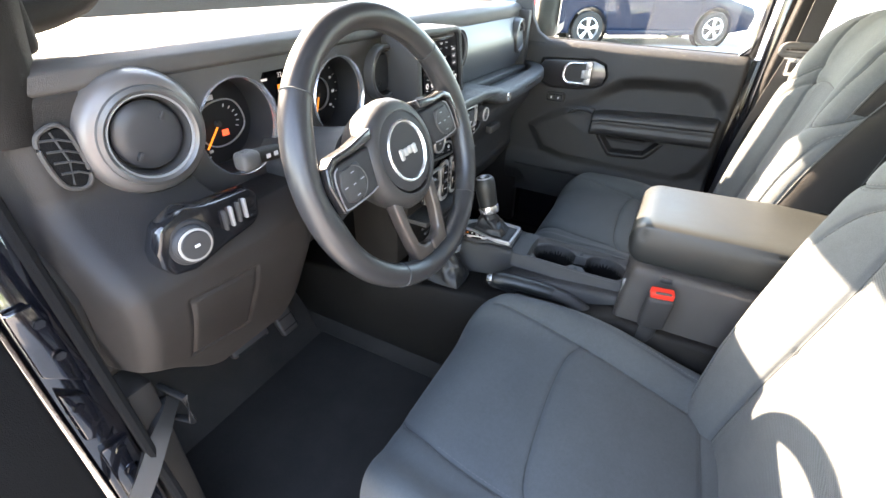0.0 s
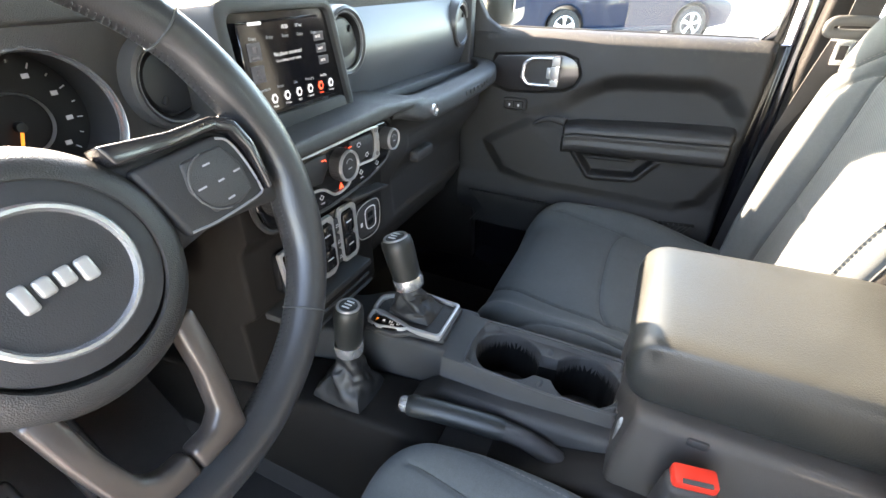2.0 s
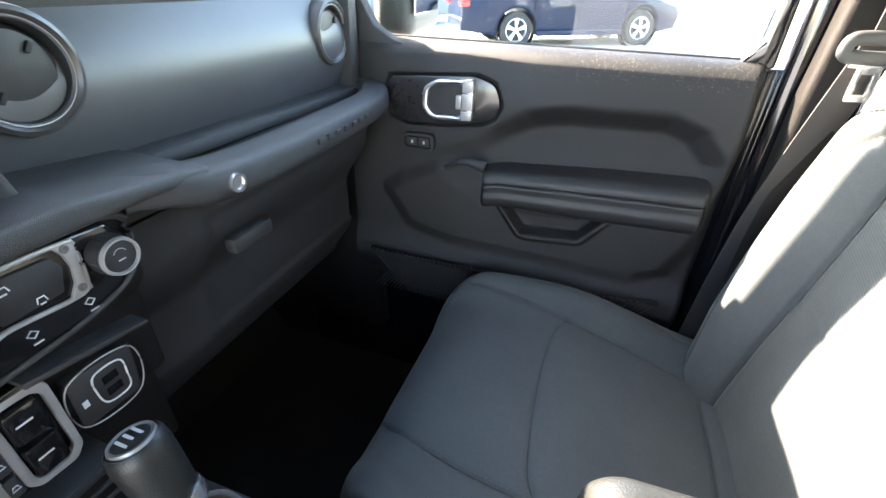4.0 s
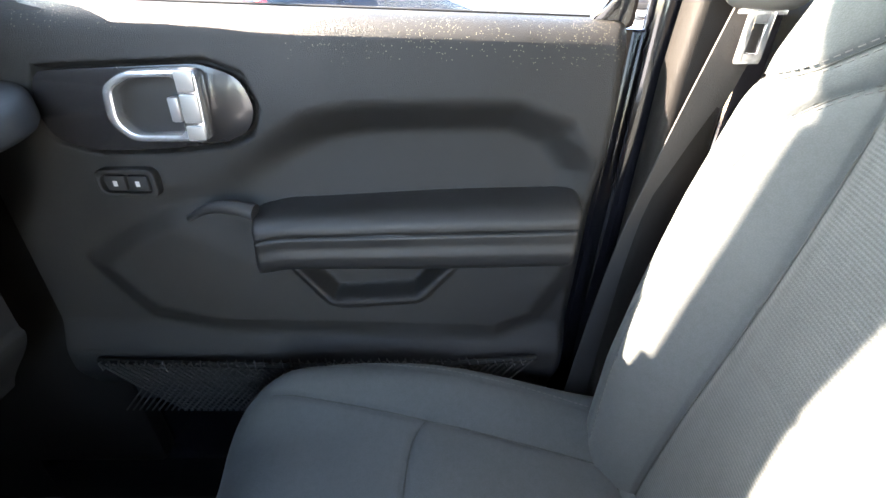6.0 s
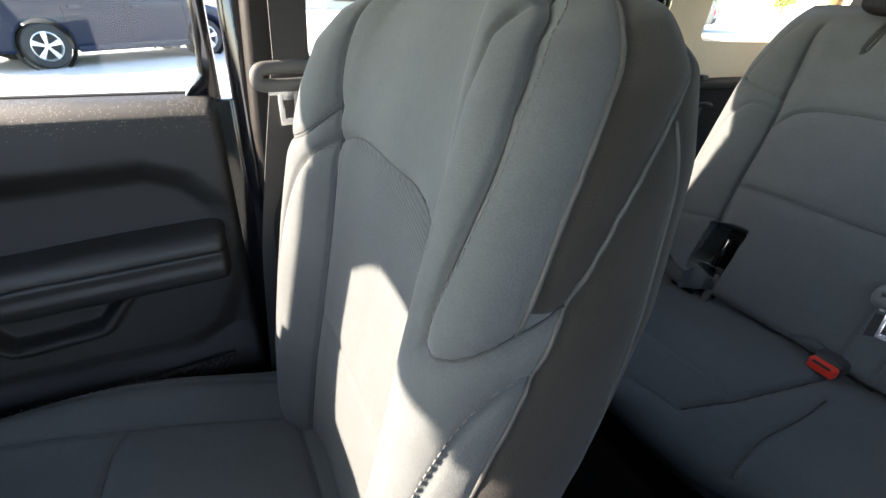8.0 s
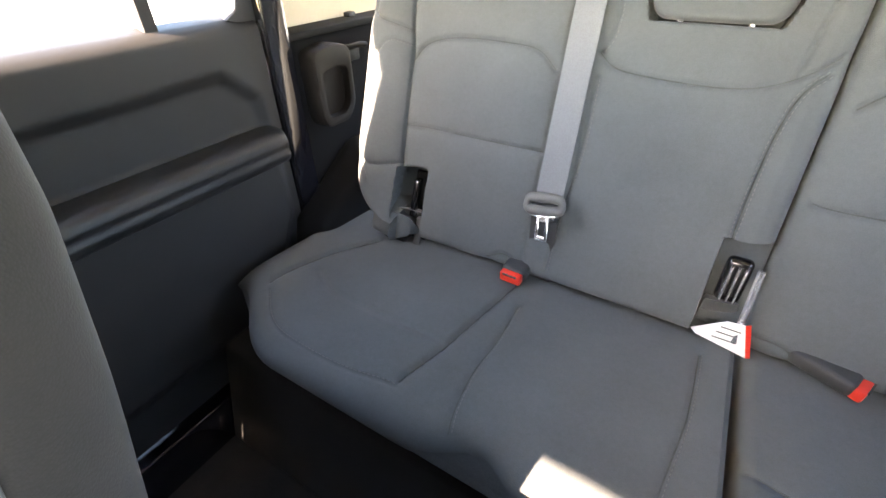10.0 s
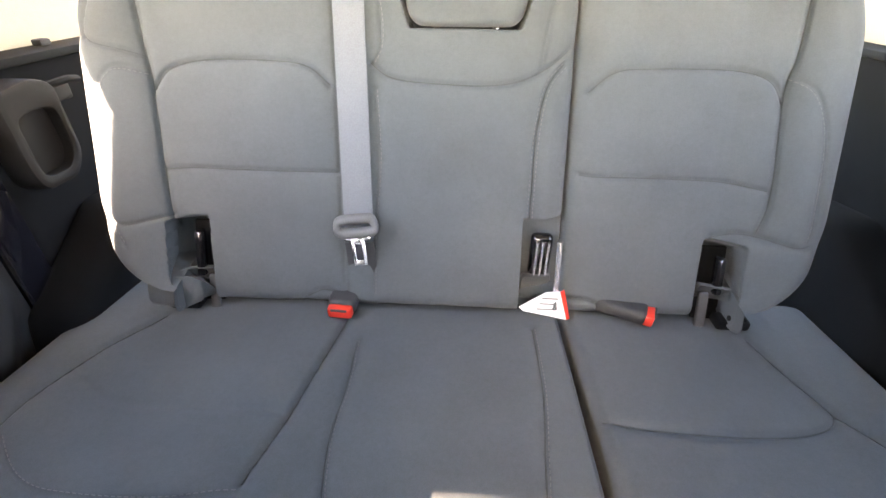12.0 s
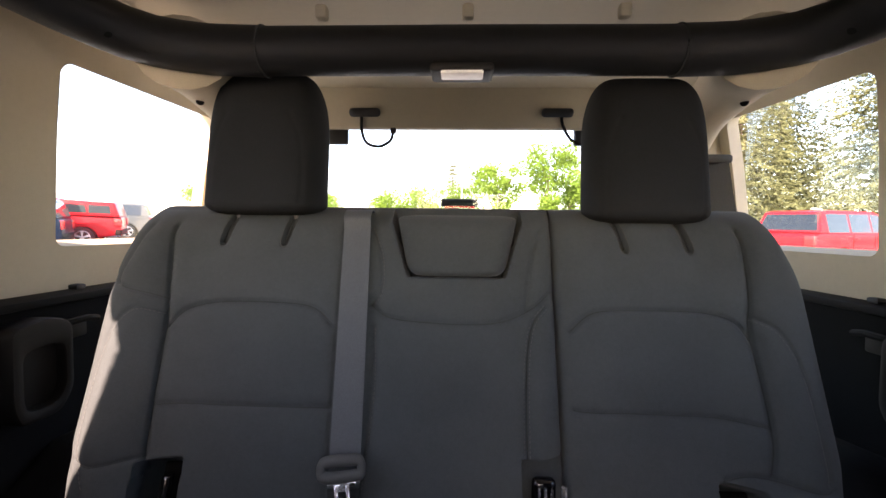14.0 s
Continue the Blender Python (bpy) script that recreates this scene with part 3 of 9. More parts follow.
    for t in np.linspace(0, 1, 40):
        f = max(0.05, min(dome(t / 0.22), dome((1 - t) / 0.30)))
        z = 1.515 + 0.19 * t
        rows.append(np.stack([SC + 0.128 * (0.72 + 0.28 * f) * prof[:, 0], -0.862 - 0.05 * t + prof[:, 1] * f, np.full(len(prof), z)], 1))
    h = Shell(rows, mid)
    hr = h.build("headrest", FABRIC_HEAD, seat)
    for sx in (-0.055, 0.055):
        part("headrest_post", tube([(SC + sx, -0.862, 1.42), (SC + sx, -0.862, 1.53)], 0.006, 12), CHROME, hr)
        part("guide_sleeve", lathe([(0.0, 0.0), (0.014, 0.0), (0.014, 0.008), (0.009, 0.012), (0, 0.012)], (SC + sx, -0.862, 1.487), (0, 0, 1), 16), PLASTIC_DARK, hr)
    return seat


passenger_seat = front_seat()
tagged(passenger_seat, "dark grey cloth front passenger seat with stitched bolsters and piping")
driver_seat = copy_thing(passenger_seat, Matrix.Translation((-SC, -0.47, 0.56)))
tagged(driver_seat, "dark grey cloth driver's seat with stitched bolsters and piping")


# ---- rear seat ----
def rear_y(z):
    return -1.462 - 0.375 * (z - 0.96)


def rear_back(name, x_in, x_out, label, wide, foot):
    """One part of the split rear backrest, with its bolster on the outer side x_out."""
    g = 1 if x_out > x_in else -1
    seat = thing(name, ((x_in + x_out) / 2, -1.56, 0.97), label, "car seat", "rear seat")
    xc = (x_in + x_out) / 2
    hw = abs(x_out - x_in) / 2
    bw = 0.125 / hw
    outer = [(0, 0), (min(0.5, 0.6 * (1 - bw * 1.1)), 0.0), (1 - bw * 1.1, 0.004), (1 - bw * 0.75, 0.020), (1 - bw * 0.35, 0.042), (1 - bw * 0.08, 0.030), (1.0, -0.01), (0.995, -0.06), (0.93, -0.10), (0.5, -0.11), (0, -0.11)]
    inner = [(0, 0), (0.5, 0.0), (1 - 0.05 / hw, 0.002), (1 - 0.018 / hw, -0.002), (1.0, -0.016), (1.0, -0.05), (1 - 0.01 / hw, -0.095), (0.5, -0.11), (0, -0.11)]
    prof, mid = loop2(outer, 460, inner)
    rows = []
    for t in np.linspace(0, 1, 200):
        z = 0.965 + (1.487 - 0.965) * t
        f = max(0.06, min(dome((z - 0.965) / 0.04), dome((1.4875 - z) / 0.045)))
        shrink = 0.10 * ease((z - 1.36) / 0.13) ** 1.3 + 0.05 * ease((1.16 - z) / 0.12)
        # only the outer edge draws in at the top and the foot
        a = prof[:, 0].copy()
        out = np.clip((a - (1 - 2.2 * bw)) / (2.2 * bw), 0, 1)
        a = a - out * shrink * 0.8 * 0.22 / hw * 1.6
        # the bolster ends above the bench, beside the hinge
        lim = (abs(foot) - abs(xc) if xc * foot > 0 else abs(foot) + abs(xc)) / hw
        cut = 1 - math.sqrt(max(0.0, 1 - min(1.0, max(0.0, (1.085 - z) / 0.062)) ** 2))
        a = np.where(a > lim, lim + (a - lim) * (1 - 0.98 * cut), a)
        b = -0.05 + (prof[:, 1] + 0.05) * f
        rows.append(np.stack([xc + g * hw * a, rear_y(z) + b, z - 0.35 * b * 0.5], 1))
    c = Shell(rows, mid)
    return seat, c, xc, g


def lz_of(c, z):
    mid = int(np.argmin(np.abs(c.A[40])))
    return float(np.interp(z, c.P[:, mid, 2], c.l))


def hinge_set(x, g, top):
    """The recliner hinge in the notch beside a backrest's bolster: dark pocket, black lever, grey strip and foot bolt."""
    def tilted(x0, x1, z0, z1, back, th, bev):
        bm = box((x0 + x1) / 2, 0, (z0 + z1) / 2, abs(x1 - x0), th, z1 - z0, bev)
        for v in bm.verts:
            v.co.y += rear_y(v.co.z) + back
        return bm
    return (("hinge_pocket", tilted(x - 0.021, x + 0.021, 0.94, top - 0.018, -0.038, 0.006, 0.001), FELT),
            ("recliner_lever", tilted(x - g * 0.004, x + g * 0.010, 1.012, top - 0.024, -0.016, 0.016, 0.004), GLOSSBLK),
            ("hinge_strip", tilted(x - g * 0.024, x - g * 0.008, 0.945, 1.015, -0.014, 0.008, 0.003), WEBBING_SHADED),
            ("hinge_bolt", tube([(x + g * 0.020, rear_y(0.985) + 0.002, 0.985), (x + g * 0.046, rear_y(0.985) + 0.004, 0.984)], 0.0045, 10), FELT),
            ("hinge_foot", box(x + g * 0.034, rear_y(0.97) - 0.016, 0.968, 0.052, 0.030, 0.018, 0.005), FELT))


def build_rear_60():
    seat, c, xc, g = rear_back("folding_rear_seat", -0.147, 0.582, "dark grey cloth folding rear backrest, wide part", True, 0.462)
    # sign of the running coordinate against x
    j = int(np.argmin(np.abs(c.A[40] - 0.1)))
    sx = 1 if c.P[40, j, 0] > xc else -1

    def q(x, z):
        return (sx * (x - xc), lz_of(c, z))
    seams = [
        ([q(0.497, 1.47), q(0.487, 1.36), q(0.480, 1.31), q(0.475, 1.18), q(0.470, 1.10)], 0.006, 0.0035),
        ([q(0.478, 1.300), q(0.455, 1.325), q(0.40, 1.336), q(0.31, 1.336), q(0.25, 1.330), q(0.215, 1.305)], 0.005, 0.0035),
        ([q(0.470, 1.187), q(0.34, 1.183), q(0.205, 1.183)], 0.004, 0.0035),
        ([q(0.485, 1.345), q(0.53, 1.362), q(0.58, 1.375)], 0.004, 0.003),
        ([q(0.483, 1.325), q(0.535, 1.335), q(0.565, 1.28), q(0.572, 1.15), q(0.545, 1.09)], 0.003, 0.003),
        ([q(0.470, 1.120), q(0.53, 1.120), q(0.575, 1.125)], 0.004, 0.003),
        ([q(0.535, 1.47), q(0.565, 1.40), q(0.575, 1.375)], 0.003, 0.003),
        ([q(0.205, 1.46), q(0.203, 1.30), q(0.195, 1.0)], 0.003, 0.004),
        ([q(0.160, 1.46), q(0.140, 1.41), q(0.137, 1.36), q(0.150, 1.335)], 0.003, 0.003),
        ([q(0.152, 1.335), q(0.12, 1.315), q(0.04, 1.308), q(-0.03, 1.308), q(-0.08, 1.318), q(-0.145, 1.352)], 0.004, 0.0035),
        ([q(0.145, 1.30), q(0.140, 1.2), q(0.148, 1.10), q(0.150, 1.0)], 0.003, 0.003),
        ([q(-0.138, 1.335), q(-0.112, 1.31), q(-0.100, 1.25), q(-0.097, 1.15), q(-0.097, 1.12)], 0.004, 0.003),
        ([q(-0.128, 1.455), q(-0.112, 1.41), q(-0.100, 1.33)], 0.003, 0.003),
        ([q(0.205, 0.995), q(0.235, 1.002), q(0.262, 0.985)], 0.004, 0.005),
    ]
    for line, d, w in seams:
        c.seam(line, d, w, 0.8)
    x0 = sx * (-xc)

    def hole(xa, xb, za, zb, soft=0.006):
        a0, a1 = sorted((sx * (xa - xc), sx * (xb - xc)))
        l0, l1 = lz_of(c, za), lz_of(c, zb)
        return lambda A, L: ease((A - a0) / soft + 0.5) * ease((a1 - A) / soft + 0.5) * ease((L - l0) / soft + 0.5) * ease((l1 - L) / soft + 0.5)
    c.press(hole(0.418, 0.480, 0.90, 1.112), 0.055)
    c.press(hole(-0.160, -0.090, 0.90, 1.122), 0.06)
    # recess of the middle head restraint
    lt = lz_of(c, 1.372)

    def trap(A, L):
        X = sx * A + xc
        z = 1.372 + (L - lt) * 0.93
        k = np.clip((z - 1.372) / 0.1, 0, 1)
        return ease((X + 0.064 + 0.032 * k) / 0.006 + 0.5) * ease((0.090 + 0.032 * k - X) / 0.006 + 0.5) * ease((z - 1.381) / 0.006 + 0.5)
    c.press(trap, 0.055)
    for sxx in (0.409, 0.303):
        c.seam([q(sxx, 1.49), q(sxx + 0.004, 1.45), q(sxx + 0.008, 1.432)], 0.011, 0.0042, 0.25)
    body = c.build("backrest_pad", FABRIC, seat)
    c.stitches("stitching", seams[4][0], body, 0.007, 0.004)
    c.stitches("stitching", seams[11][0], body, 0.007, 0.004)
    c.stitches("stitching", seams[11][0], body, 0.007, -0.004)
    c.stitches("stitching", seams[8][0], body, 0.007, 0.004)
    c.stitches("stitching", seams[10][0], body, 0.007, 0.004)
    for sxx in (0.409, 0.303):
        part("post_slot", tube(c.path([q(sxx, 1.485), q(sxx + 0.004, 1.45), q(sxx + 0.008, 1.434)], 14, 0.0012), 0.0030, 8), SEAM_DARK, body)
        part("slot_edge", tube(c.path([q(sxx - 0.008, 1.475), q(sxx - 0.003, 1.45), q(sxx + 0.001, 1.434), q(sxx + 0.008, 1.425), q(sxx + 0.014, 1.432), q(sxx + 0.012, 1.45), q(sxx + 0.008, 1.475)], 36, 0.0006), 0.0010, 6), PIPING, body)
    for name, bm, m in hinge_set(0.440, 1, 1.108):
        part(name, bm, m, seat)
    part("latch_grille", box(-0.118, -1.515, 1.065, 0.034, 0.02, 0.075, 0.008, 3), GLOSSBLK, seat)
    for k in (-0.009, 0.0, 0.009):
        part("grille_bar", box(-0.118 + k, -1.500, 1.065, 0.003, 0.008, 0.06, 0.001), CHROME, seat)
    part("latch_link", tube([(-0.141, -1.49, 1.105), (-0.143, -1.485, 1.06), (-0.146, -1.475, 0.985)], 0.005, 8), CHROME, seat)
    part("care_label", prism([(-0.168, 0.965), (-0.150, 1.022), (-0.128, 1.020), (-0.088, 0.988), (-0.096, 0.980)], "xz", -1.474, -1.4725, 0.0), LEGEND, seat, "white care tag with red edge")
    part("tag_edge", prism([(-0.168, 0.965), (-0.173, 0.968), (-0.156, 1.026), (-0.150, 1.022)], "xz", -1.4740, -1.4720, 0.0), BUCKLE_RED, seat)
    for k in range(3):
        part("print_bar", box(-0.136 + 0.003 * k, -1.4721, 1.008 - 0.011 * k, 0.026, 0.0006, 0.002, 0.0), BUCKLE_GREY, seat)
    return seat


def build_rear_40():
    seat, c, xc, g = rear_back("folding_rear_seat", -0.153, -0.530, "dark grey cloth folding rear backrest, narrow part", True, -0.420)
    j = int(np.argmin(np.abs(c.A[40] - 0.1)))
    sx = 1 if c.P[40, j, 0] > xc else -1

    def q(x, z):
        return (sx * (x - xc), lz_of(c, z))
    seams = [
        ([q(-0.457, 1.47), q(-0.447, 1.36), q(-0.440, 1.31), q(-0.445, 1.18), q(-0.437, 1.125)], 0.006, 0.0035),
        ([q(-0.440, 1.300), q(-0.42, 1.325), q(-0.37, 1.333), q(-0.26, 1.333), q(-0.205, 1.328), q(-0.168, 1.30)], 0.005, 0.0035),
        ([q(-0.440, 1.183), q(-0.30, 1.186), q(-0.165, 1.187)], 0.004, 0.0035),
        ([q(-0.442, 1.335), q(-0.48, 1.315), q(-0.502, 1.25), q(-0.507, 1.13)], 0.003, 0.003),
        ([q(-0.378, 1.105), q(-0.42, 1.118), q(-0.51, 1.118)], 0.005, 0.004),
        ([q(-0.170, 1.0), q(-0.20, 1.002), q(-0.235, 0.985)], 0.004, 0.005),
    ]
    for line, d, w in seams:
        c.seam(line, d, w, 0.8)

    def hole(xa, xb, za, zb, soft=0.006):
        a0, a1 = sorted((sx * (xa - xc), sx * (xb - xc)))
        l0, l1 = lz_of(c, za), lz_of(c, zb)
        return lambda A, L: ease((A - a0) / soft + 0.5) * ease((a1 - A) / soft + 0.5) * ease((L - l0) / soft + 0.5) * ease((l1 - L) / soft + 0.5)
    c.press(hole(-0.372, -0.425, 0.90, 1.098, 0.012), 0.055)
    for sxx in (-0.267, -0.372):
        c.seam([q(sxx, 1.49), q(sxx - 0.003, 1.45), q(sxx - 0.006, 1.428)], 0.011, 0.0042, 0.25)
    body = c.build("backrest_pad", FABRIC, seat)
    c.stitches("stitching", seams[3][0], body, 0.007, 0.004)
    for sxx in (-0.267, -0.372):
        part("post_slot", tube(c.path([q(sxx, 1.485), q(sxx - 0.003, 1.45), q(sxx - 0.006, 1.430)], 14, 0.0012), 0.0030, 8), SEAM_DARK, body)
        part("slot_edge", tube(c.path([q(sxx + 0.008, 1.475), q(sxx + 0.003, 1.45), q(sxx + 0.001, 1.432), q(sxx - 0.006, 1.421), q(sxx - 0.013, 1.430), q(sxx - 0.011, 1.45), q(sxx - 0.008, 1.475)], 36, 0.0006), 0.0010, 6), PIPING, body)
    for name, bm, m in hinge_set(-0.400, -1, 1.092):
        part(name, bm, m, seat)
    return seat


build_rear_60()
build_rear_40()


def rear_headrest(x, z0, label):
    t0 = thing("rear_headrest", (x, -1.66, 1.47), label, "headrest", "rear head restraints")
    half = [(0, 0.05), (0.5, 0.050), (0.82, 0.040), (0.98, 0.008), (1.0, -0.02), (0.85, -0.05), (0.4, -0.058), (0, -0.058)]
    prof, mid = loop2(half, 110)
    rows = []
    for t in np.linspace(0, 1, 80):
        f = max(0.05, min(dome(t / 0.10, 2.4), dome((1 - t) / 0.26, 2.2)))
        w = 0.107 * (1.0 - 0.03 * t) * (0.52 + 0.48 * min(dome(t / 0.08), dome((1 - t) / 0.50, 2.3)))
        rows.append(np.stack([x + w * prof[:, 0], -1.672 - 0.035 * t + prof[:, 1] * f, np.full(len(prof), z0 + 0.258 * t)], 1))
    c = Shell(rows, mid)
    s = [(0.070, 0.005), (0.080, 0.08), (0.075, 0.16), (0.055, 0.21)]
    for k in (s, mirror(s)):
        c.seam(k, 0.0012, 0.003, 0.4)
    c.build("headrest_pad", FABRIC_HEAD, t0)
    for sx in (-0.053, 0.053):
        part("headrest_post", tube([(x + sx, -1.685, 1.41), (x + sx, -1.685, z0 + 0.02)], 0.006, 10), BRONZE, t0)
    return t0


rear_headrest(0.358, 1.480, "dark grey cloth rear headrest on the wide backrest")
rear_headrest(-0.315, 1.472, "dark grey cloth rear headrest on the narrow backrest")
mh = thing("middle_headrest", (0.013, -1.63, 1.39), "dark grey cloth middle headrest sunk into the backrest", "headrest", "rear head restraints")
half = [(0, 0.035), (0.6, 0.034), (0.88, 0.024), (1.0, 0.0), (0.9, -0.03), (0.4, -0.035), (0, -0.035)]
prof, mid = loop2(half, 90)
rows = []
for t in np.linspace(0, 1, 50):
    f = max(0.05, min(dome(t / 0.14, 2.4), dome((1 - t) / 0.25)))
    z = 1.379 + 0.104 * t
    w = (0.079 + 0.027 * t ** 0.8) * (0.72 + 0.28 * dome(t / 0.22, 2.4) * dome((1 - t) / 0.08))
    rows.append(np.stack([0.013 + w * prof[:, 0], rear_y(z) - 0.02 + prof[:, 1] * f, np.full(len(prof), z)], 1))
c = Shell(rows, mid)
c.build("headrest_pad", FABRIC, mh)
for sx in (-0.045, 0.045):
    part("headrest_post", tube([(0.013 + sx, rear_y(1.36) - 0.03, 1.34), (0.013 + sx, rear_y(1.40) - 0.03, 1.40)], 0.006, 10), CHROME, mh)


def rear_cushion(name, x0, x1, label, wide):
    """A part of the rear bench; its front edge lies over the footwell."""
    seat = thing(name, ((x0 + x1) / 2, -1.3, 0.80), label, "car seat", "rear seat")
    xc, hw = (x0 + x1) / 2, abs(x1 - x0) / 2
    half = [(0, 1.0), (0.5, 1.0), (1 - 0.09 / hw, 0.99), (1 - 0.03 / hw, 0.90), (1.0, 0.62), (1.0, 0.3), (1 - 0.02 / hw, 0.05), (0.7, 0.0), (0, 0.0)]
    cut = [(0, 1.0), (0.5, 1.0), (1 - 0.03 / hw, 0.99), (1 - 0.010 / hw, 0.94), (1.0, 0.75), (1.0, 0.3), (1 - 0.01 / hw, 0.05), (0.7, 0.0), (0, 0.0)]
    prof, mid = loop2(half, 420, cut) if wide else loop2(cut, 300, half)
    rows = []
    for t in np.linspace(0, 1, 130) ** 1.2:
        X = xc + hw * prof[:, 0]
        # front edge swings back in the middle of the wide part and at the outer ends
        fr = -1.108 - 0.035 * np.exp(-((X - 0.10) / 0.05) ** 2) * wide - 0.10 * ease((np.abs(X - 0.02) - 0.42) / 0.20) ** 1.4
        y = fr + (-1.540 - fr) * t
        f = max(0.04, dome(t * 0.432 / 0.085, 2.2))
        top = 0.990 - 0.030 * t - 0.010 * np.cos((X - 0.02) * 14) * 0.4
        low = 0.900 - 0.022 * np.exp(-((X + 0.03) / 0.10) ** 2) * wide
        zc = 0.945
        lo, hi = zc + (low - zc) * f, zc + (top - zc) * f
        rows.append(np.stack([X, y, lo + (hi - lo) * prof[:, 1]], 1))
    c = Shell(rows, mid)
    j = int(np.argmin(np.abs(c.A[40] - 0.1)))
    sx = 1 if c.P[40, j, 0] > xc else -1
    ml = c.P[:, mid, 1]

    def q(x, y):
        return (sx * (x - xc), float(np.interp(-y, -ml, c.l)))
    if wide:
        seams = [
            ([q(0.192, -1.47), q(0.203, -1.38), q(0.222, -1.25), q(0.240, -1.165)], 0.006, 0.004),
            ([q(0.165, -1.40), q(0.158, -1.30), q(0.160, -1.235), q(0.150, -1.16), q(0.140, -1.12)], 0.004, 0.0035),
            ([q(-0.110, -1.45), q(-0.112, -1.32), q(-0.105, -1.22), q(-0.100, -1.13)], 0.004, 0.0035),
            ([q(0.50, -1.45), q(0.545, -1.35), q(0.575, -1.24), q(0.585, -1.17)], 0.005, 0.004),
            ([q(0.525, -1.285), q(0.45, -1.268), q(0.35, -1.262), q(0.23, -1.262)], 0.0032, 0.007),
            ([q(0.56, -1.165), q(0.45, -1.146), q(0.33, -1.142), q(0.24, -1.155)], 0.0024, 0.003),
        ]
    else:
        seams = [
            ([q(-0.450, -1.45), q(-0.470, -1.35), q(-0.50, -1.26), q(-0.53, -1.20)], 0.005, 0.004),
            ([q(-0.170, -1.275), q(-0.23, -1.262), q(-0.35, -1.262), q(-0.46, -1.275), q(-0.485, -1.29)], 0.004, 0.006),
            ([q(-0.170, -1.135), q(-0.30, -1.135), q(-0.45, -1.152)], 0.0024, 0.003),
        ]
    for line, d, w in seams:
        c.seam(line, d, w, 0.8)
    body = c.build("cushion_pad", FABRIC, seat)
    for i in ((1, 2, 5) if wide else (2,)):
        c.stitches("stitching", seams[i][0], body, 0.0075, 0.004)
    xa, xb = sorted((x0, x1))
    part("seat_pan", box((xa + xb) / 2, -1.33, 0.86, (xb - xa) * 0.86, 0.26, 0.06, 0.015), PLASTIC_DARK, seat)
    for k in ((0.52, 0.13) if wide else (-0.22, -0.45)):
        part("seat_leg", box(k, -1.26, 0.70, 0.04, 0.05, 0.30, 0.006, rot=(14, 0, 0)), RUBBER, seat)
    return seat


rear_cushion("rear_bench_cushion", -0.158, 0.65, "dark grey cloth rear bench cushion, wide part", True)
rear_cushion("rear_bench_cushion", -0.168, -0.60, "dark grey cloth rear bench cushion, narrow part", False)


# ---- the place: ground and body shell ----
def ground_z(x, y):
    """The lot rises a little away from the car."""
    return 0.05 + 0.21 * (1 - math.exp(-(max(x, 0) / 7) ** 2)) + 0.21 * max(0.0, min(1.0, (x - 15) / 5)) - 0.014 * min(max(y, 0), 8) + 0.02 * (math.sqrt(y * y + 4) - y) / 2


GROUND = mat("sunlit concrete lot", (0.31, 0.30, 0.285), 0.9, var=0.18, vscale=0.35, bump=0.5, bscale=40)
bm = bmesh.new()
bmesh.ops.create_grid(bm, x_segments=120, y_segments=120, size=1.0)
for v in bm.verts:
    v.co.x, v.co.y = (700 * math.copysign(abs(k) ** 3, k) for k in (v.co.x, v.co.y))
    v.co.z = ground_z(v.co.x, max(v.co.y, -80))
tagged(part("ground", bm, GROUND), "pale concrete car park in full sun", "ground", kind="structure")

body = tagged(part("floor", box(0, -0.75, 0.535, 1.46, 2.5, 0.03, 0.0), CARPET), "black carpeted cabin floor", "floor", kind="structure")
tagged(part("seat_riser", prism([(-1.10, 0.55), (-1.16, 0.80), (-1.55, 0.84), (-2.17, 0.66), (-2.17, 0.55)], "yz", -0.70, 0.70, 0.01), CARPET), "black carpeted riser under the rear bench", "floor", kind="structure")
# carpeted tunnel and toe board
tagged(part("tunnel", prism([(-0.13, 0.55), (-0.10, 0.72), (-0.06, 0.76), (0.08, 0.76), (0.12, 0.72), (0.15, 0.55)], "xz", -1.9, 0.55, 0.02, 3), CARPET), "black carpeted transmission tunnel", "floor", kind="structure")
tagged(part("toe_board", prism([(0.30, 0.55), (0.58, 0.95), (0.62, 0.95), (0.62, 0.53), (0.30, 0.53)], "yz", -0.72, 0.72, 0.01), CARPET), "black carpeted toe board", "floor", kind="structure")
tagged(part("firewall", box(0, 0.62, 1.10, 1.46, 0.03, 0.75, 0.0), PLASTIC_DARK), "black firewall behind the dashboard", "wall", kind="structure")


def mask(Y, Z, poly, soft):
    """1 inside a polygon, 0 outside, with an edge of that softness."""
    pts = list(poly)
    d = seg_dist(Y, Z, pts + [pts[0]])
    inside = np.zeros(Y.shape, bool)
    n = len(pts)
    for i in range(n):
        (y0, z0), (y1, z1) = pts[i], pts[(i + 1) % n]
        if z0 == z1:
            continue
        c = ((z0 > Z) != (z1 > Z)) & (Y < (y1 - y0) * (Z - z0) / (z1 - z0) + y0)
        inside ^= c
    sd = np.where(inside, -d, d)
    return ease(0.5 - sd / soft)


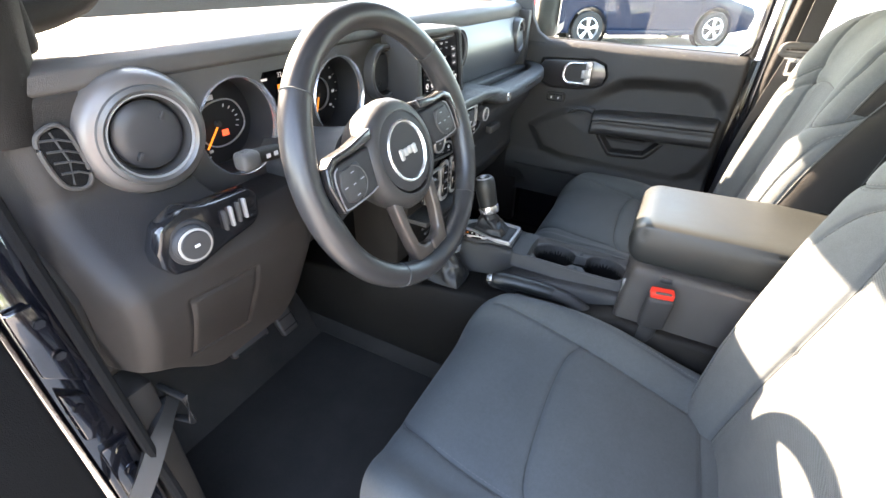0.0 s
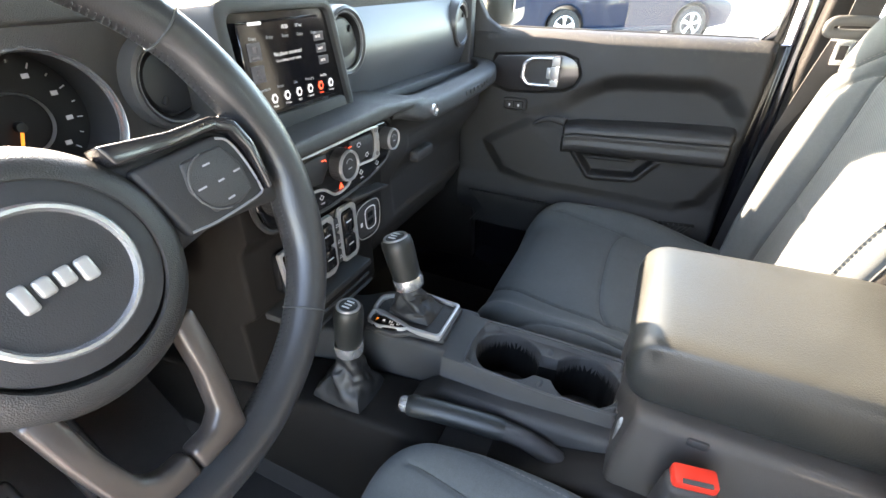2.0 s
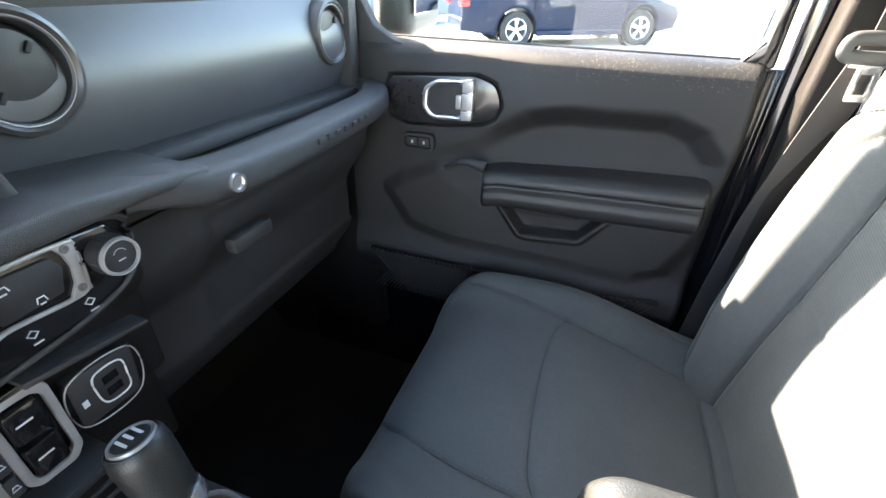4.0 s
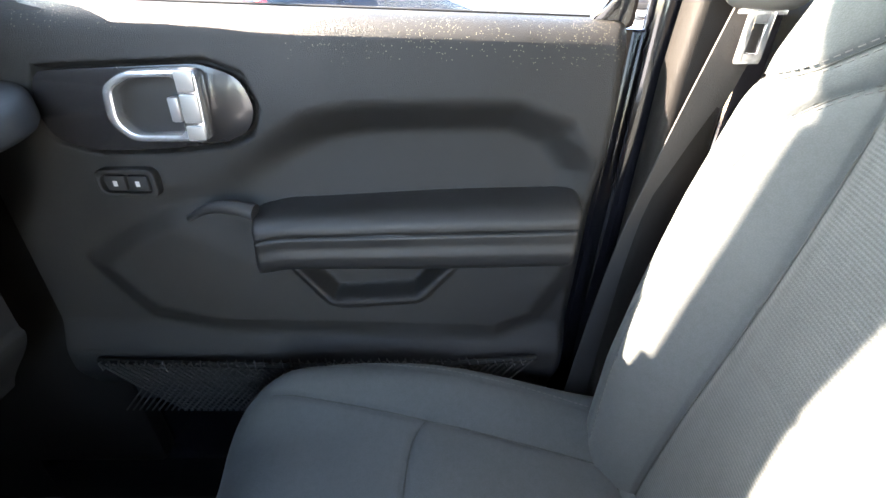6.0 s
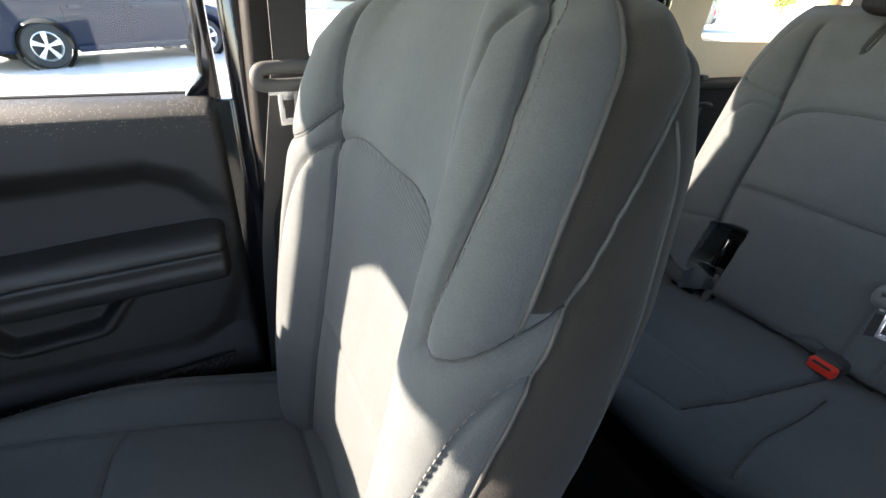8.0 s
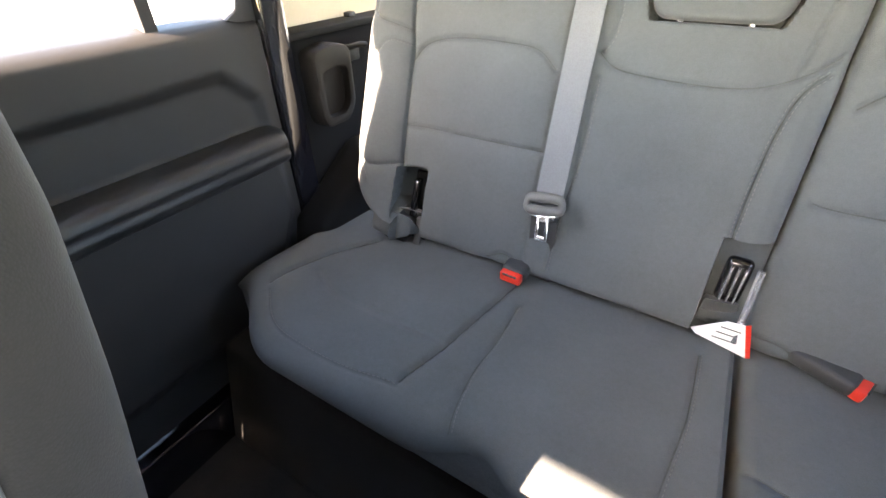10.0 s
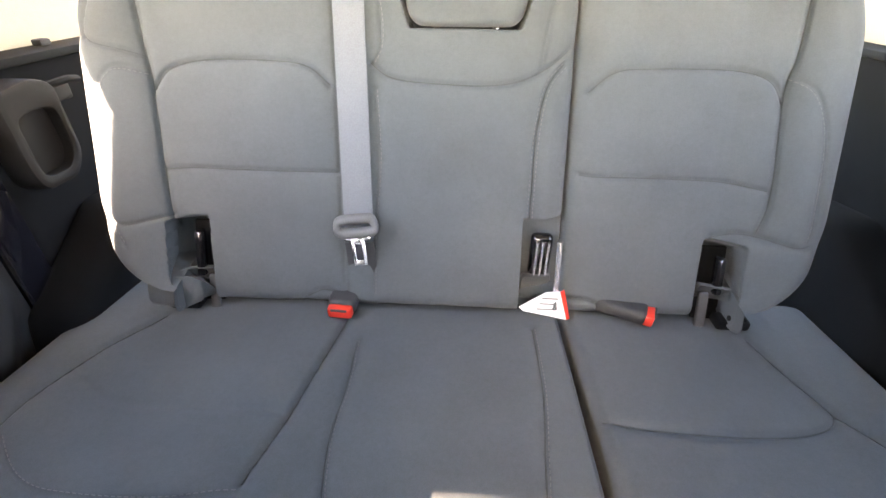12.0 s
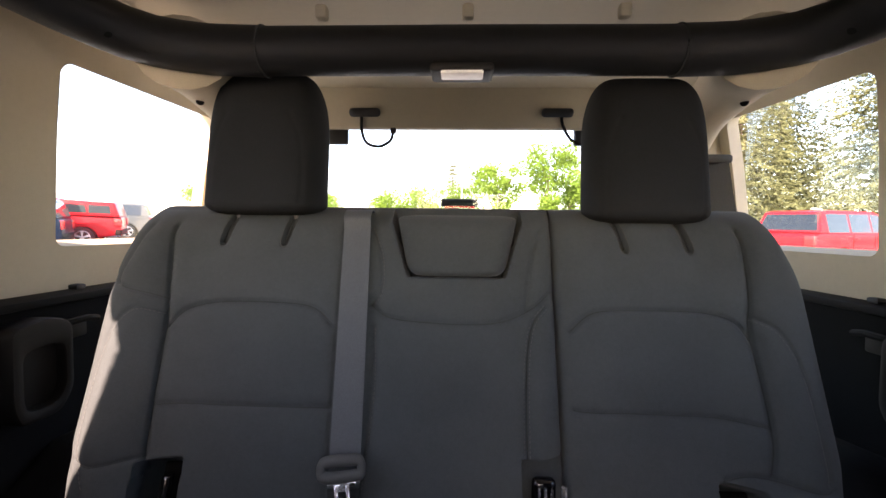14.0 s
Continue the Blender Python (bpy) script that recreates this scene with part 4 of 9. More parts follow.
def ribbon(pts, width, across, thick=0.0016):
    """A strap along pts; across: the direction of its width."""
    p = [Vector(q) for q in even(pts, max(12, 8 * len(pts)))]
    bm = bmesh.new()
    rings = []
    for i, q in enumerate(p):
        d = (p[min(i + 1, len(p) - 1)] - p[max(i - 1, 0)]).normalized()
        w = Vector(across) - d * d.dot(Vector(across))
        w.normalize()
        n = d.cross(w)
        rings.append([bm.verts.new(q + w * (sx * width / 2) + n * (sy * thick / 2)) for sx, sy in ((-1, -1), (1, -1), (1, 1), (-1, 1))])
    for A, B in zip(rings, rings[1:]):
        for k in range(4):
            bm.faces.new((A[k], A[(k + 1) % 4], B[(k + 1) % 4], B[k]))
    bm.faces.new(rings[0])
    bm.faces.new(rings[-1])
    return bm


# ---- front passenger door ----
def dusty(base):
    """The door trim with bright dust grains lying thinly along the rolled top edge."""
    m = base.copy()
    m.name = "black grained door trim with dust"
    n, lk = m.node_tree.nodes, m.node_tree.links
    col = n["Principled BSDF"].inputs["Base Color"]
    src = col.links[0].from_socket
    geo = n.new("ShaderNodeNewGeometry")
    sep = n.new("ShaderNodeSeparateXYZ")
    lk.new(geo.outputs["Position"], sep.inputs[0])
    high = n.new("ShaderNodeMapRange")
    high.inputs["From Min"].default_value, high.inputs["From Max"].default_value = 1.296, 1.338
    high.inputs["To Min"].default_value, high.inputs["To Max"].default_value = 0.0, 0.26
    lk.new(sep.outputs["Z"], high.inputs["Value"])
    patch = n.new("ShaderNodeTexNoise")
    patch.inputs["Scale"].default_value = 9
    lk.new(geo.outputs["Position"], patch.inputs["Vector"])
    some = n.new("ShaderNodeMapRange")
    some.inputs["From Min"].default_value, some.inputs["From Max"].default_value = 0.40, 0.66
    lk.new(patch.outputs["Fac"], some.inputs["Value"])
    many = n.new("ShaderNodeMath")
    many.operation = "MULTIPLY"
    lk.new(high.outputs[0], many.inputs[0])
    lk.new(some.outputs[0], many.inputs[1])
    cell = n.new("ShaderNodeTexVoronoi")
    cell.inputs["Scale"].default_value = 900
    lk.new(geo.outputs["Position"], cell.inputs["Vector"])
    pick = n.new("ShaderNodeSeparateColor")
    lk.new(cell.outputs["Color"], pick.inputs[0])
    grain = n.new("ShaderNodeMath")
    grain.operation = "LESS_THAN"
    lk.new(pick.outputs[0], grain.inputs[0])
    lk.new(many.outputs[0], grain.inputs[1])
    spot = n.new("ShaderNodeMath")
    spot.operation = "LESS_THAN"
    spot.inputs[1].default_value = 0.34
    lk.new(cell.outputs["Distance"], spot.inputs[0])
    both = n.new("ShaderNodeMath")
    both.operation = "MULTIPLY"
    lk.new(grain.outputs[0], both.inputs[0])
    lk.new(spot.outputs[0], both.inputs[1])
    mx = n.new("ShaderNodeMix")
    mx.data_type = "RGBA"
    lk.new(both.outputs[0], mx.inputs["Factor"])
    lk.new(src, mx.inputs["A"])
    mx.inputs["B"].default_value = (0.34, 0.30, 0.21, 1)
    lk.new(mx.outputs["Result"], col)
    return m


DOOR_DUSTY = dusty(DOOR_TRIM)
door = thing("front_door", (0.70, -0.33, 0.75), "closed front passenger door with black moulded trim panel", "car door")
Y, Z = np.meshgrid(np.linspace(-0.652, 0.03, 280), np.linspace(0.80, 1.344, 230))
h = np.zeros_like(Y)
h += 0.011 * mask(Y, Z, [(-0.05, 1.06), (-0.10, 0.985), (-0.19, 0.963), (-0.55, 0.957), (-0.600, 0.985), (-0.636, 1.06), (-0.636, 1.14), (-0.25, 1.135), (-0.165, 1.128), (-0.09, 1.09)], 0.036)
recess = mask(Y, Z, [(-0.150, 1.135), (-0.235, 1.165), (-0.285, 1.205), (-0.330, 1.232), (-0.380, 1.243), (-0.545, 1.250), (-0.592, 1.232), (-0.622, 1.190), (-0.630, 1.13), (-0.25, 1.08)], 0.050)
h -= recess * (0.007 + 0.010 * ease((Z - 1.12) / 0.10))
h += 0.016 * ease((1.36 - Z) / 0.11) * ease((Z - 1.13) / 0.10) * (1 - recess) * ease((-0.20 - Y) / 0.16)
h += 0.008 * mask(Y, Z, [(-0.278, 1.075), (-0.330, 1.008), (-0.345, 1.004), (-0.440, 1.012), (-0.452, 1.018), (-0.492, 1.068)], 0.010)
h -= 0.030 * mask(Y, Z, [(-0.292, 1.075), (-0.337, 1.018), (-0.440, 1.026), (-0.476, 1.068)], 0.010)
h += 0.012 * mask(Y, Z, [(-0.310, 1.061), (-0.318, 1.052), (-0.430, 1.055), (-0.440, 1.064)], 0.006)
h -= 0.012 * mask(Y, Z, [(-0.062, 1.284), (-0.229, 1.296), (-0.265, 1.284), (-0.278, 1.250), (-0.267, 1.223), (-0.242, 1.210), (-0.182, 1.201), (-0.10, 1.197), (-0.058, 1.209), (-0.046, 1.245)], 0.006)
h += 0.016 * ease((0.975 - Z) / 0.06) - 0.03 * ease((0.90 - Z) / 0.08)
roll = np.clip((Z - 1.316) / 0.028, 0, 1)
h -= 0.030 * (1 - np.sqrt(np.clip(1 - roll ** 2, 0, 1)))
edge = np.clip((-0.636 - Y) / 0.016, 0, 1)
h -= 0.020 * (1 - np.sqrt(np.clip(1 - edge ** 2, 0, 1)))
grid_obj("trim_panel", np.stack([0.694 - h, Y, Z], 2), DOOR_DUSTY, door, "black grained door trim")
part("door_skin", prism([(-0.655, 0.62), (0.20, 0.62), (0.20, 1.32), (-0.655, 1.342)], "yz", 0.735, 0.775, 0.006), PAINTBLK, door, "black painted outer panel")
part("shut_edge", prism([(-0.560, 0.62), (-0.685, 0.62), (-0.685, 1.335), (-0.560, 1.335)], "yz", 0.722, 0.734, 0.004), PAINTBLK, door)
part("belt_seal", box(0.728, -0.27, 1.338, 0.014, 0.76, 0.016, 0.004), RUBBER, door)
# armrest
half = [(0, 0.052), (0.35, 0.054), (0.70, 0.050), (0.92, 0.038), (1.0, 0.012), (1.0, -0.03), (0.5, -0.04), (0, -0.04)]
prof, mid = loop2(half, 90)
rows = []
for t in np.linspace(0, 1, 110):
    f = max(0.06, min(dome(t / 0.035, 2.0), dome((1 - t) / 0.035, 2.0)))
    y = -0.253 - 0.378 * t
    zc = 1.108 + 0.017 * t - 0.006 * ease((0.12 - t) / 0.12)
    hz = 0.036 * (0.85 + 0.15 * f) + 0.005 * ease(t * 1.6 - 0.1)
    rows.append(np.stack([0.694 - (-0.03 + (prof[:, 1] + 0.03) * f), np.full(len(prof), y), zc + hz * prof[:, 0] * (0.9 + 0.1 * f)], 1))
arm = Shell(rows, mid)
up = 1 if arm.P[50, int(np.argmin(np.abs(arm.A[50] - 0.02))), 2] > 1.1 else -1
arm.seam([(up * 0.014, 0.0), (up * 0.014, 0.5)], 0.0030, 0.0018, 0.5)
arm.build("armrest", LEATHER_SOFT, door, "padded black armrest")
part("pull_lip", tube(even([(0.690, -0.175, 1.122), (0.680, -0.205, 1.140), (0.672, -0.235, 1.146), (0.668, -0.262, 1.142)], 20), 0.010, 10, taper=list(np.linspace(0.35, 1.0, 20))), PLASTIC, door)
# inner handle
part("handle_bezel", prism(rounded([(-0.063, 1.281), (-0.228, 1.2925), (-0.262, 1.281), (-0.274, 1.250), (-0.264, 1.226), (-0.240, 1.214), (-0.180, 1.205), (-0.10, 1.201), (-0.060, 1.212), (-0.050, 1.245)], 0.012, 4), "yz", 0.690, 0.700, 0.003, 2), WEDGE, door, "satin black handle surround")
part("handle_well", prism([(-0.140, 1.270), (-0.160, 1.282), (-0.212, 1.284), (-0.212, 1.222), (-0.152, 1.222), (-0.138, 1.236)], "yz", 0.684, 0.692, 0.002), PLASTIC_DARK, door)
d_out = rounded([(-0.137, 1.272), (-0.160, 1.286), (-0.230, 1.290), (-0.229, 1.219), (-0.152, 1.2175), (-0.133, 1.236)], 0.010, 5)
d_in = rounded([(-0.147, 1.268), (-0.166, 1.2795), (-0.209, 1.2815), (-0.206, 1.2265), (-0.156, 1.2255), (-0.144, 1.238)], 0.007, 5)
part("pull_handle", ring_prism(d_out, d_in, "yz", 0.670, 0.690, 0.0035), CHROME, door, "chrome pull handle")
for z0, z1 in ((1.2685, 1.288), (1.2385, 1.2660), (1.221, 1.2360)):
    part("handle_segment", prism([(-0.210, z0), (-0.2275, z0 + 0.001), (-0.2280, z1), (-0.210, z1)], "yz", 0.668, 0.672, 0.0015), SATIN, door)
part("lock_tab", prism([(-0.199, 1.240), (-0.209, 1.240), (-0.210, 1.264), (-0.199, 1.264)], "yz", 0.666, 0.676, 0.002), SILVER, door)
# lock switch
part("switch_bezel", ring_prism(rounded([(-0.088, 1.182), (-0.154, 1.184), (-0.154, 1.149), (-0.088, 1.150)], 0.012, 5), rounded([(-0.094, 1.176), (-0.148, 1.178), (-0.148, 1.155), (-0.094, 1.156)], 0.009, 5), "yz", 0.683, 0.696, 0.002), DOOR_TRIM, door)
part("switch_base", box(0.693, -0.121, 1.166, 0.006, 0.058, 0.026, 0.002), PLASTIC_DARK, door)
for k in (-0.012, 0.012):
    part("lock_switch", box(0.6885, -0.121 + k, 1.166, 0.007, 0.021, 0.018, 0.002), PLASTIC_DARK, door)
    part("lock_symbol", box(0.6845, -0.121 + k, 1.166, 0.0008, 0.004, 0.006, 0.0), LEGEND, door)
# map net
net = part("pocket_rail", tube(even([(0.672, -0.012, 0.914), (0.660, -0.20, 0.918), (0.655, -0.42, 0.922), (0.664, -0.606, 0.932)], 40), 0.004, 8), RUBBER, door)
bm = bmesh.new()
for i in range(64):
    ya = -0.02 - 0.58 * i / 63
    for s in (-1, 1):
        yb = ya + s * 0.045
        if -0.60 < yb + s * 0.04 < -0.01:
            add_bm_fast(bm, Vector((0.660, ya, 0.918 + 0.012 * i / 63)), Vector((0.664, yb, 0.865)), 0.0014)
            add_bm_fast(bm, Vector((0.664, yb, 0.865)), Vector((0.672, yb + s * 0.04, 0.815)), 0.0014)
tagged(part("net", bm, PLASTIC, door, "black elastic map net"), kind="stuff")
part("rail_wrap", tube([(0.6592 + 0.0062 * math.cos(k * 1.9), -0.02 - 0.0036 * k, 0.9165 + 0.000072 * k + 0.0062 * math.sin(k * 1.9)) for k in range(160)], 0.0012, 5), PLASTIC_DARK, door)
# glass and its frame
pane = part("window_pane", prism([(0.05, 1.33), (-0.648, 1.33), (-0.648, 1.785), (0.10, 1.785), (0.18, 1.45)], "yz", 0.728, 0.731, 0.0), GLASS, door, "clear side window")
pane.visible_shadow = False
part("sail_trim", prism([(0.06, 1.325), (-0.115, 1.330), (-0.065, 1.341), (-0.030, 1.362), (-0.008, 1.40), (0.004, 1.46), (0.06, 1.47)], "yz", 0.700, 0.726, 0.005), PLASTIC, door)
part("frame_post", prism([(-0.640, 1.335), (-0.660, 1.335), (-0.660, 1.775), (-0.640, 1.775), (-0.641, 1.44), (-0.636, 1.370), (-0.612, 1.340)], "yz", 0.712, 0.745, 0.005), PAINTBLK, door)
part("frame_top", prism([(0.09, 1.780), (-0.66, 1.780), (-0.66, 1.797), (0.09, 1.797)], "yz", 0.700, 0.745, 0.006), PLASTIC_DARK, door)
part("frame_front", tube([(0.728, 0.19, 1.40), (0.728, 0.100, 1.785)], 0.024, 10), PLASTIC_DARK, door)
mirror_ob = thing("wing_mirror", (0.95, 0.05, 1.35), "black passenger wing mirror with an elbow arm", "mirror")
part("housing", box(0.915, -0.005, 1.435, 0.25, 0.085, 0.215, 0.03, 4, rot=(0, 0, 8)), PLASTIC, mirror_ob)
MIRROR = mat("mirror glass", (0.9, 0.9, 0.9), 0.02, metal=1.0, var=0.0, rvar=0.0)
part("mirror_glass", box(0.905, -0.0495, 1.452, 0.200, 0.004, 0.160, 0.002, 1, rot=(0, 0, 8)), MIRROR, mirror_ob)
part("arm", tube(even([(0.76, 0.08, 1.29), (0.82, 0.05, 1.295), (0.88, 0.02, 1.32), (0.91, 0.0, 1.37)], 14), 0.024, 10), PLASTIC, mirror_ob)

# ---- pillars, sides and roof ----
def struct(name, bm, m, label, cat):
    return tagged(part(name, bm, m), label, cat, kind="structure")


for sx, side in ((1, "passenger"), (-1, "driver")):
    struct("pillar_a_" + side, tube([(sx * 0.720, 0.30, 1.34), (sx * 0.700, 0.22, 1.45), (sx * 0.672, 0.07, 1.78)], 0.040, 12, flat=0.8), PLASTIC_DARK, "black windscreen pillar", "pillar")
    struct("windscreen_frame_" + side, tube(even([(sx * 0.712, 0.30, 1.37), (sx * 0.705, 0.22, 1.50), (sx * 0.690, 0.095, 1.78)], 14), 0.037, 12), PLASTIC_DARK, "black windscreen frame side", "pillar")
    struct("pillar_foot_" + side, tube(even([(sx * 0.690, 0.30, 1.36), (sx * 0.662, 0.215, 1.445), (sx * 0.674, 0.16, 1.55), (sx * 0.680, 0.09, 1.72)], 16), 0.046, 14, taper=[1.15 - 0.035 * k for k in range(16)]), PLASTIC_DARK, "black windscreen pillar cover", "pillar")
    struct("pillar_b_" + side, prism([(-0.672, 0.58), (-0.80, 0.58), (-0.775, 1.38), (-0.752, 1.57), (-0.702, 1.80), (-0.68, 1.80), (-0.672, 1.34)], "yz", sx * 0.705, sx * 0.730, 0.008), PAINTBLK, "glossy black centre pillar", "pillar")
    struct("pillar_trim_" + side, prism([(-0.695, 0.60), (-0.775, 0.60), (-0.748, 1.30), (-0.740, 1.75), (-0.715, 1.75), (-0.690, 1.30)], "yz", sx * 0.662, sx * 0.704, 0.010, 3), TRIM_LOW, "dark moulded pillar trim", "pillar")
    struct("windscreen_corner_" + side, prism([(sx * x, z) for x, z in ((0.520, 1.775), (0.560, 1.762), (0.590, 1.748), (0.632, 1.716), (0.648, 1.700), (0.668, 1.66), (0.700, 1.66), (0.700, 1.80), (0.520, 1.80))], "xz", 0.085, 0.105, 0.003), PLASTIC_DARK, "rounded upper corner of the windscreen opening", "pillar")
    struct("sill_" + side, prism([(0.70 * sx, 0.52), (0.78 * sx, 0.52), (0.78 * sx, 0.66), (0.70 * sx, 0.66)], "xz", -1.45, 0.20, 0.01), PAINTBLK, "black painted door sill", "sill")
    struct("roof_rail_" + side, tube(even([(sx * 0.655, 0.07, 1.805), (sx * 0.640, -0.4, 1.80), (sx * 0.630, -1.0, 1.79), (sx * 0.610, -1.42, 1.785), (sx * 0.54, -1.575, 1.762), (sx * 0.44, -1.608, 1.748), (sx * 0.335, -1.615, 1.7455)], 46), 0.0395, 16), BAR, "black padded roll bar side", "roll bar")
    struct("roof_edge_" + side, prism([(0.08, 1.803), (-1.45, 1.803), (-1.45, 1.86), (0.08, 1.86)], "yz", sx * 0.64, sx * 0.745, 0.006), PLASTIC_DARK, "black roof edge over the doors", "roof")
    # rear leg of the roll bar
    struct("roll_bar_leg_" + side, tube(even([(sx * 0.47, -1.615, 1.745), (sx * 0.492, -1.72, 1.742), (sx * 0.488, -1.84, 1.69), (sx * 0.480, -1.93, 1.58), (sx * 0.475, -2.03, 1.36)], 24), 0.056, 18, flat=0.8, taper=[1.35 - 0.5 * min(1, k / 9) for k in range(24)]), BEIGE, "tan moulded roll bar leg cover", "roll bar")
struct("roll_bar_cross", tube([(-0.336, -1.615, 1.7455), (-0.2, -1.615, 1.7455), (0, -1.615, 1.746), (0.2, -1.615, 1.7455), (0.336, -1.615, 1.7455)], 0.039, 18, flat=0.98), BAR, "black padded roll bar cross tube", "roll bar")
struct("roll_bar_front", tube([(-0.62, -0.72, 1.78), (0.62, -0.72, 1.78)], 0.040, 14), BAR, "black padded front cross bar", "roll bar")
struct("header", prism([(0.045, 1.742), (0.10, 1.758), (0.12, 1.80), (0.02, 1.80)], "yz", -0.66, 0.66, 0.006), PLASTIC_DARK, "black windscreen header", "roof")
# added block, out of view: cuts the sun patch on the rear bench
struct("header_pad", prism([(0.060, 1.745), (0.085, 1.738), (0.104, 1.740), (0.110, 1.766), (0.050, 1.766)], "yz", -0.42, 0.345, 0.003), PLASTIC_DARK, "unseen black block added under the header to trim the sun patch", "roof")
tagged(part("ceiling_front", box(0, -0.34, 1.82, 1.34, 0.80, 0.03, 0.006), PLASTIC_DARK), "black front roof panel lining", "ceiling", kind="structure")

struct("roof", box(0, -1.05, 1.885, 1.50, 2.30, 0.03, 0.008), PAINTBLK, "black outer roof skin", "roof")
for sx, side in ((1, "passenger"), (-1, "driver")):
    struct("kick_panel_" + side, prism([(-0.02 if sx > 0 else 0.0, 0.53), (0.64, 0.53), (0.64, 1.42 if sx > 0 else 1.075), (0.0, 1.42 if sx > 0 else 1.075)], "yz", sx * 0.702, sx * 0.735, 0.006), TRIM_LOW, "black footwell side panel", "wall")
    struct("cowl_side_" + side, prism([(0.04 if sx > 0 else 0.26, 0.55), (0.66, 0.55), (0.66, 1.36), (0.10 if sx > 0 else 0.26, 1.40)], "yz", sx * 0.738, sx * 0.80, 0.008), PAINTBLK, "black painted cowl side", "wall")
struct("cowl_top", prism([(0.44, 1.40), (0.44, 1.36), (0.70, 1.25), (0.72, 1.29)], "yz", -0.78, 0.78, 0.006), PLASTIC_DARK, "black windscreen cowl", "cowl")
ws = struct("windscreen", prism([(0.402, 1.43), (0.405, 1.43), (0.09, 1.745), (0.087, 1.745)], "yz", -0.66, 0.66, 0.0), GLASS, "clear windscreen", "window")
ws.visible_shadow = False
struct("pillar_cover_driver", tube(even([(-0.712, 0.075, 1.38), (-0.704, 0.060, 1.47), (-0.694, 0.025, 1.60), (-0.684, -0.03, 1.78)], 16), 0.046, 14), TRIM_LOW, "dark windscreen pillar cover on the driver's side", "pillar")
handle = thing("pillar_grab_handle", (-0.66, 0.06, 1.50), "dark grab handle on the driver's windscreen pillar", "handle")
part("grip", tube(even([(-0.670, 0.066, 1.475), (-0.625, 0.075, 1.482), (-0.585, 0.080, 1.500), (-0.575, 0.072, 1.54), (-0.588, 0.050, 1.60), (-0.625, 0.030, 1.65), (-0.672, 0.015, 1.66)], 40), 0.019, 12), TRIM_LOW, handle)
for px, py, pz in ((-0.672, 0.066, 1.474), (-0.672, 0.016, 1.66)):
    part("end_cap", box(px, py, pz, 0.040, 0.050, 0.060, 0.012, 3), TRIM_LOW, handle)
# hard top over the rear
prof_side = [(0.752, 1.333), (0.742, 1.42), (0.715, 1.62), (0.690, 1.76), (0.655, 1.815), (0.58, 1.838)]


def top_side(sx, side):
    """Side wall of the hard top with the rounded opening of its quarter window."""
    P = np.array(prof_side)
    th = 0.028
    dy = 0.0 if sx > 0 else -0.045
    win = []
    corners = [(-1.662 + dy, 1.418, 90), (-2.10, 1.418, 180), (-2.10, 1.752, 270), (-1.636 + dy, 1.740, 0)]
    for y, z, a0 in corners:
        ux, uz = (-1, 1) if a0 == 90 else (1, 1) if a0 == 180 else (1, -1) if a0 == 270 else (-1, -1)
        cy, cz, r = y + ux * 0.022, z + uz * 0.022, 0.022
        st = {90: 0, 180: 90, 270: 180, 0: 270}[a0]
        for k in range(9):
            q = radians(-st - 90 * k / 8)
            win.append((cy + r * math.cos(q), cz + r * math.sin(q)))
    win = np.array(win)
    dense = []
    for k in range(len(win)):
        p0, p1 = win[k], win[(k + 1) % len(win)]
        n = max(1, int(np.linalg.norm(p1 - p0) / 0.03))
        dense += [p0 + (p1 - p0) * j / n for j in range(n)]
    win = np.array(dense)
    c = win.mean(0)
    y0, y1, z0, z1 = -1.478, -2.20, 1.333, 1.838
    out = []
    for p in win:
        d = p - c
        f = min((y0 - c[0]) / d[0] if d[0] > 1e-6 else 9e9, (y1 - c[0]) / d[0] if d[0] < -1e-6 else 9e9,
                (z1 - c[1]) / d[1] if d[1] > 1e-6 else 9e9, (z0 - c[1]) / d[1] if d[1] < -1e-6 else 9e9)
        out.append(c + d * f)
    out = np.array(out)
    for q in ((y0, z0), (y1, z0), (y1, z1), (y0, z1)):
        out[np.argmin(((out - np.array(q)) ** 2).sum(1))] = q
    n = len(win)
    rings = []
    for f in (0.0, 0.03, 0.2, 0.4, 0.6, 0.8, 1.0):
        rings.append(win + (out - win) * f)
    verts, faces = [], []
    for lay in (0, 1):
        for r in rings:
            for y, z in r:
                x = np.interp(z, P[:, 1], P[:, 0])
                verts.append((sx * (x + lay * th), y, z + lay * th * 0.4))
    m = len(rings)
    for lay in (0, 1):
        o = lay * m * n
        for i in range(m - 1):
            for k in range(n):
                q = (o + i * n + k, o + i * n + (k + 1) % n, o + (i + 1) * n + (k + 1) % n, o + (i + 1) * n + k)
                faces.append(q if lay else q[::-1])
    for i in (0, m - 1):
        for k in range(n):
            faces.append((i * n + k, i * n + (k + 1) % n, (m + i) * n + (k + 1) % n, (m + i) * n + k))
    me = bpy.data.meshes.new("hard_top_" + side)
    me.from_pydata(verts, [], faces)
    bm = bmesh.new()
    bm.from_mesh(me)
    bmesh.ops.recalc_face_normals(bm, faces=bm.faces)
    return struct("hard_top_" + side, bm, BEIGE, "tan hard top side with a quarter window", "roof")


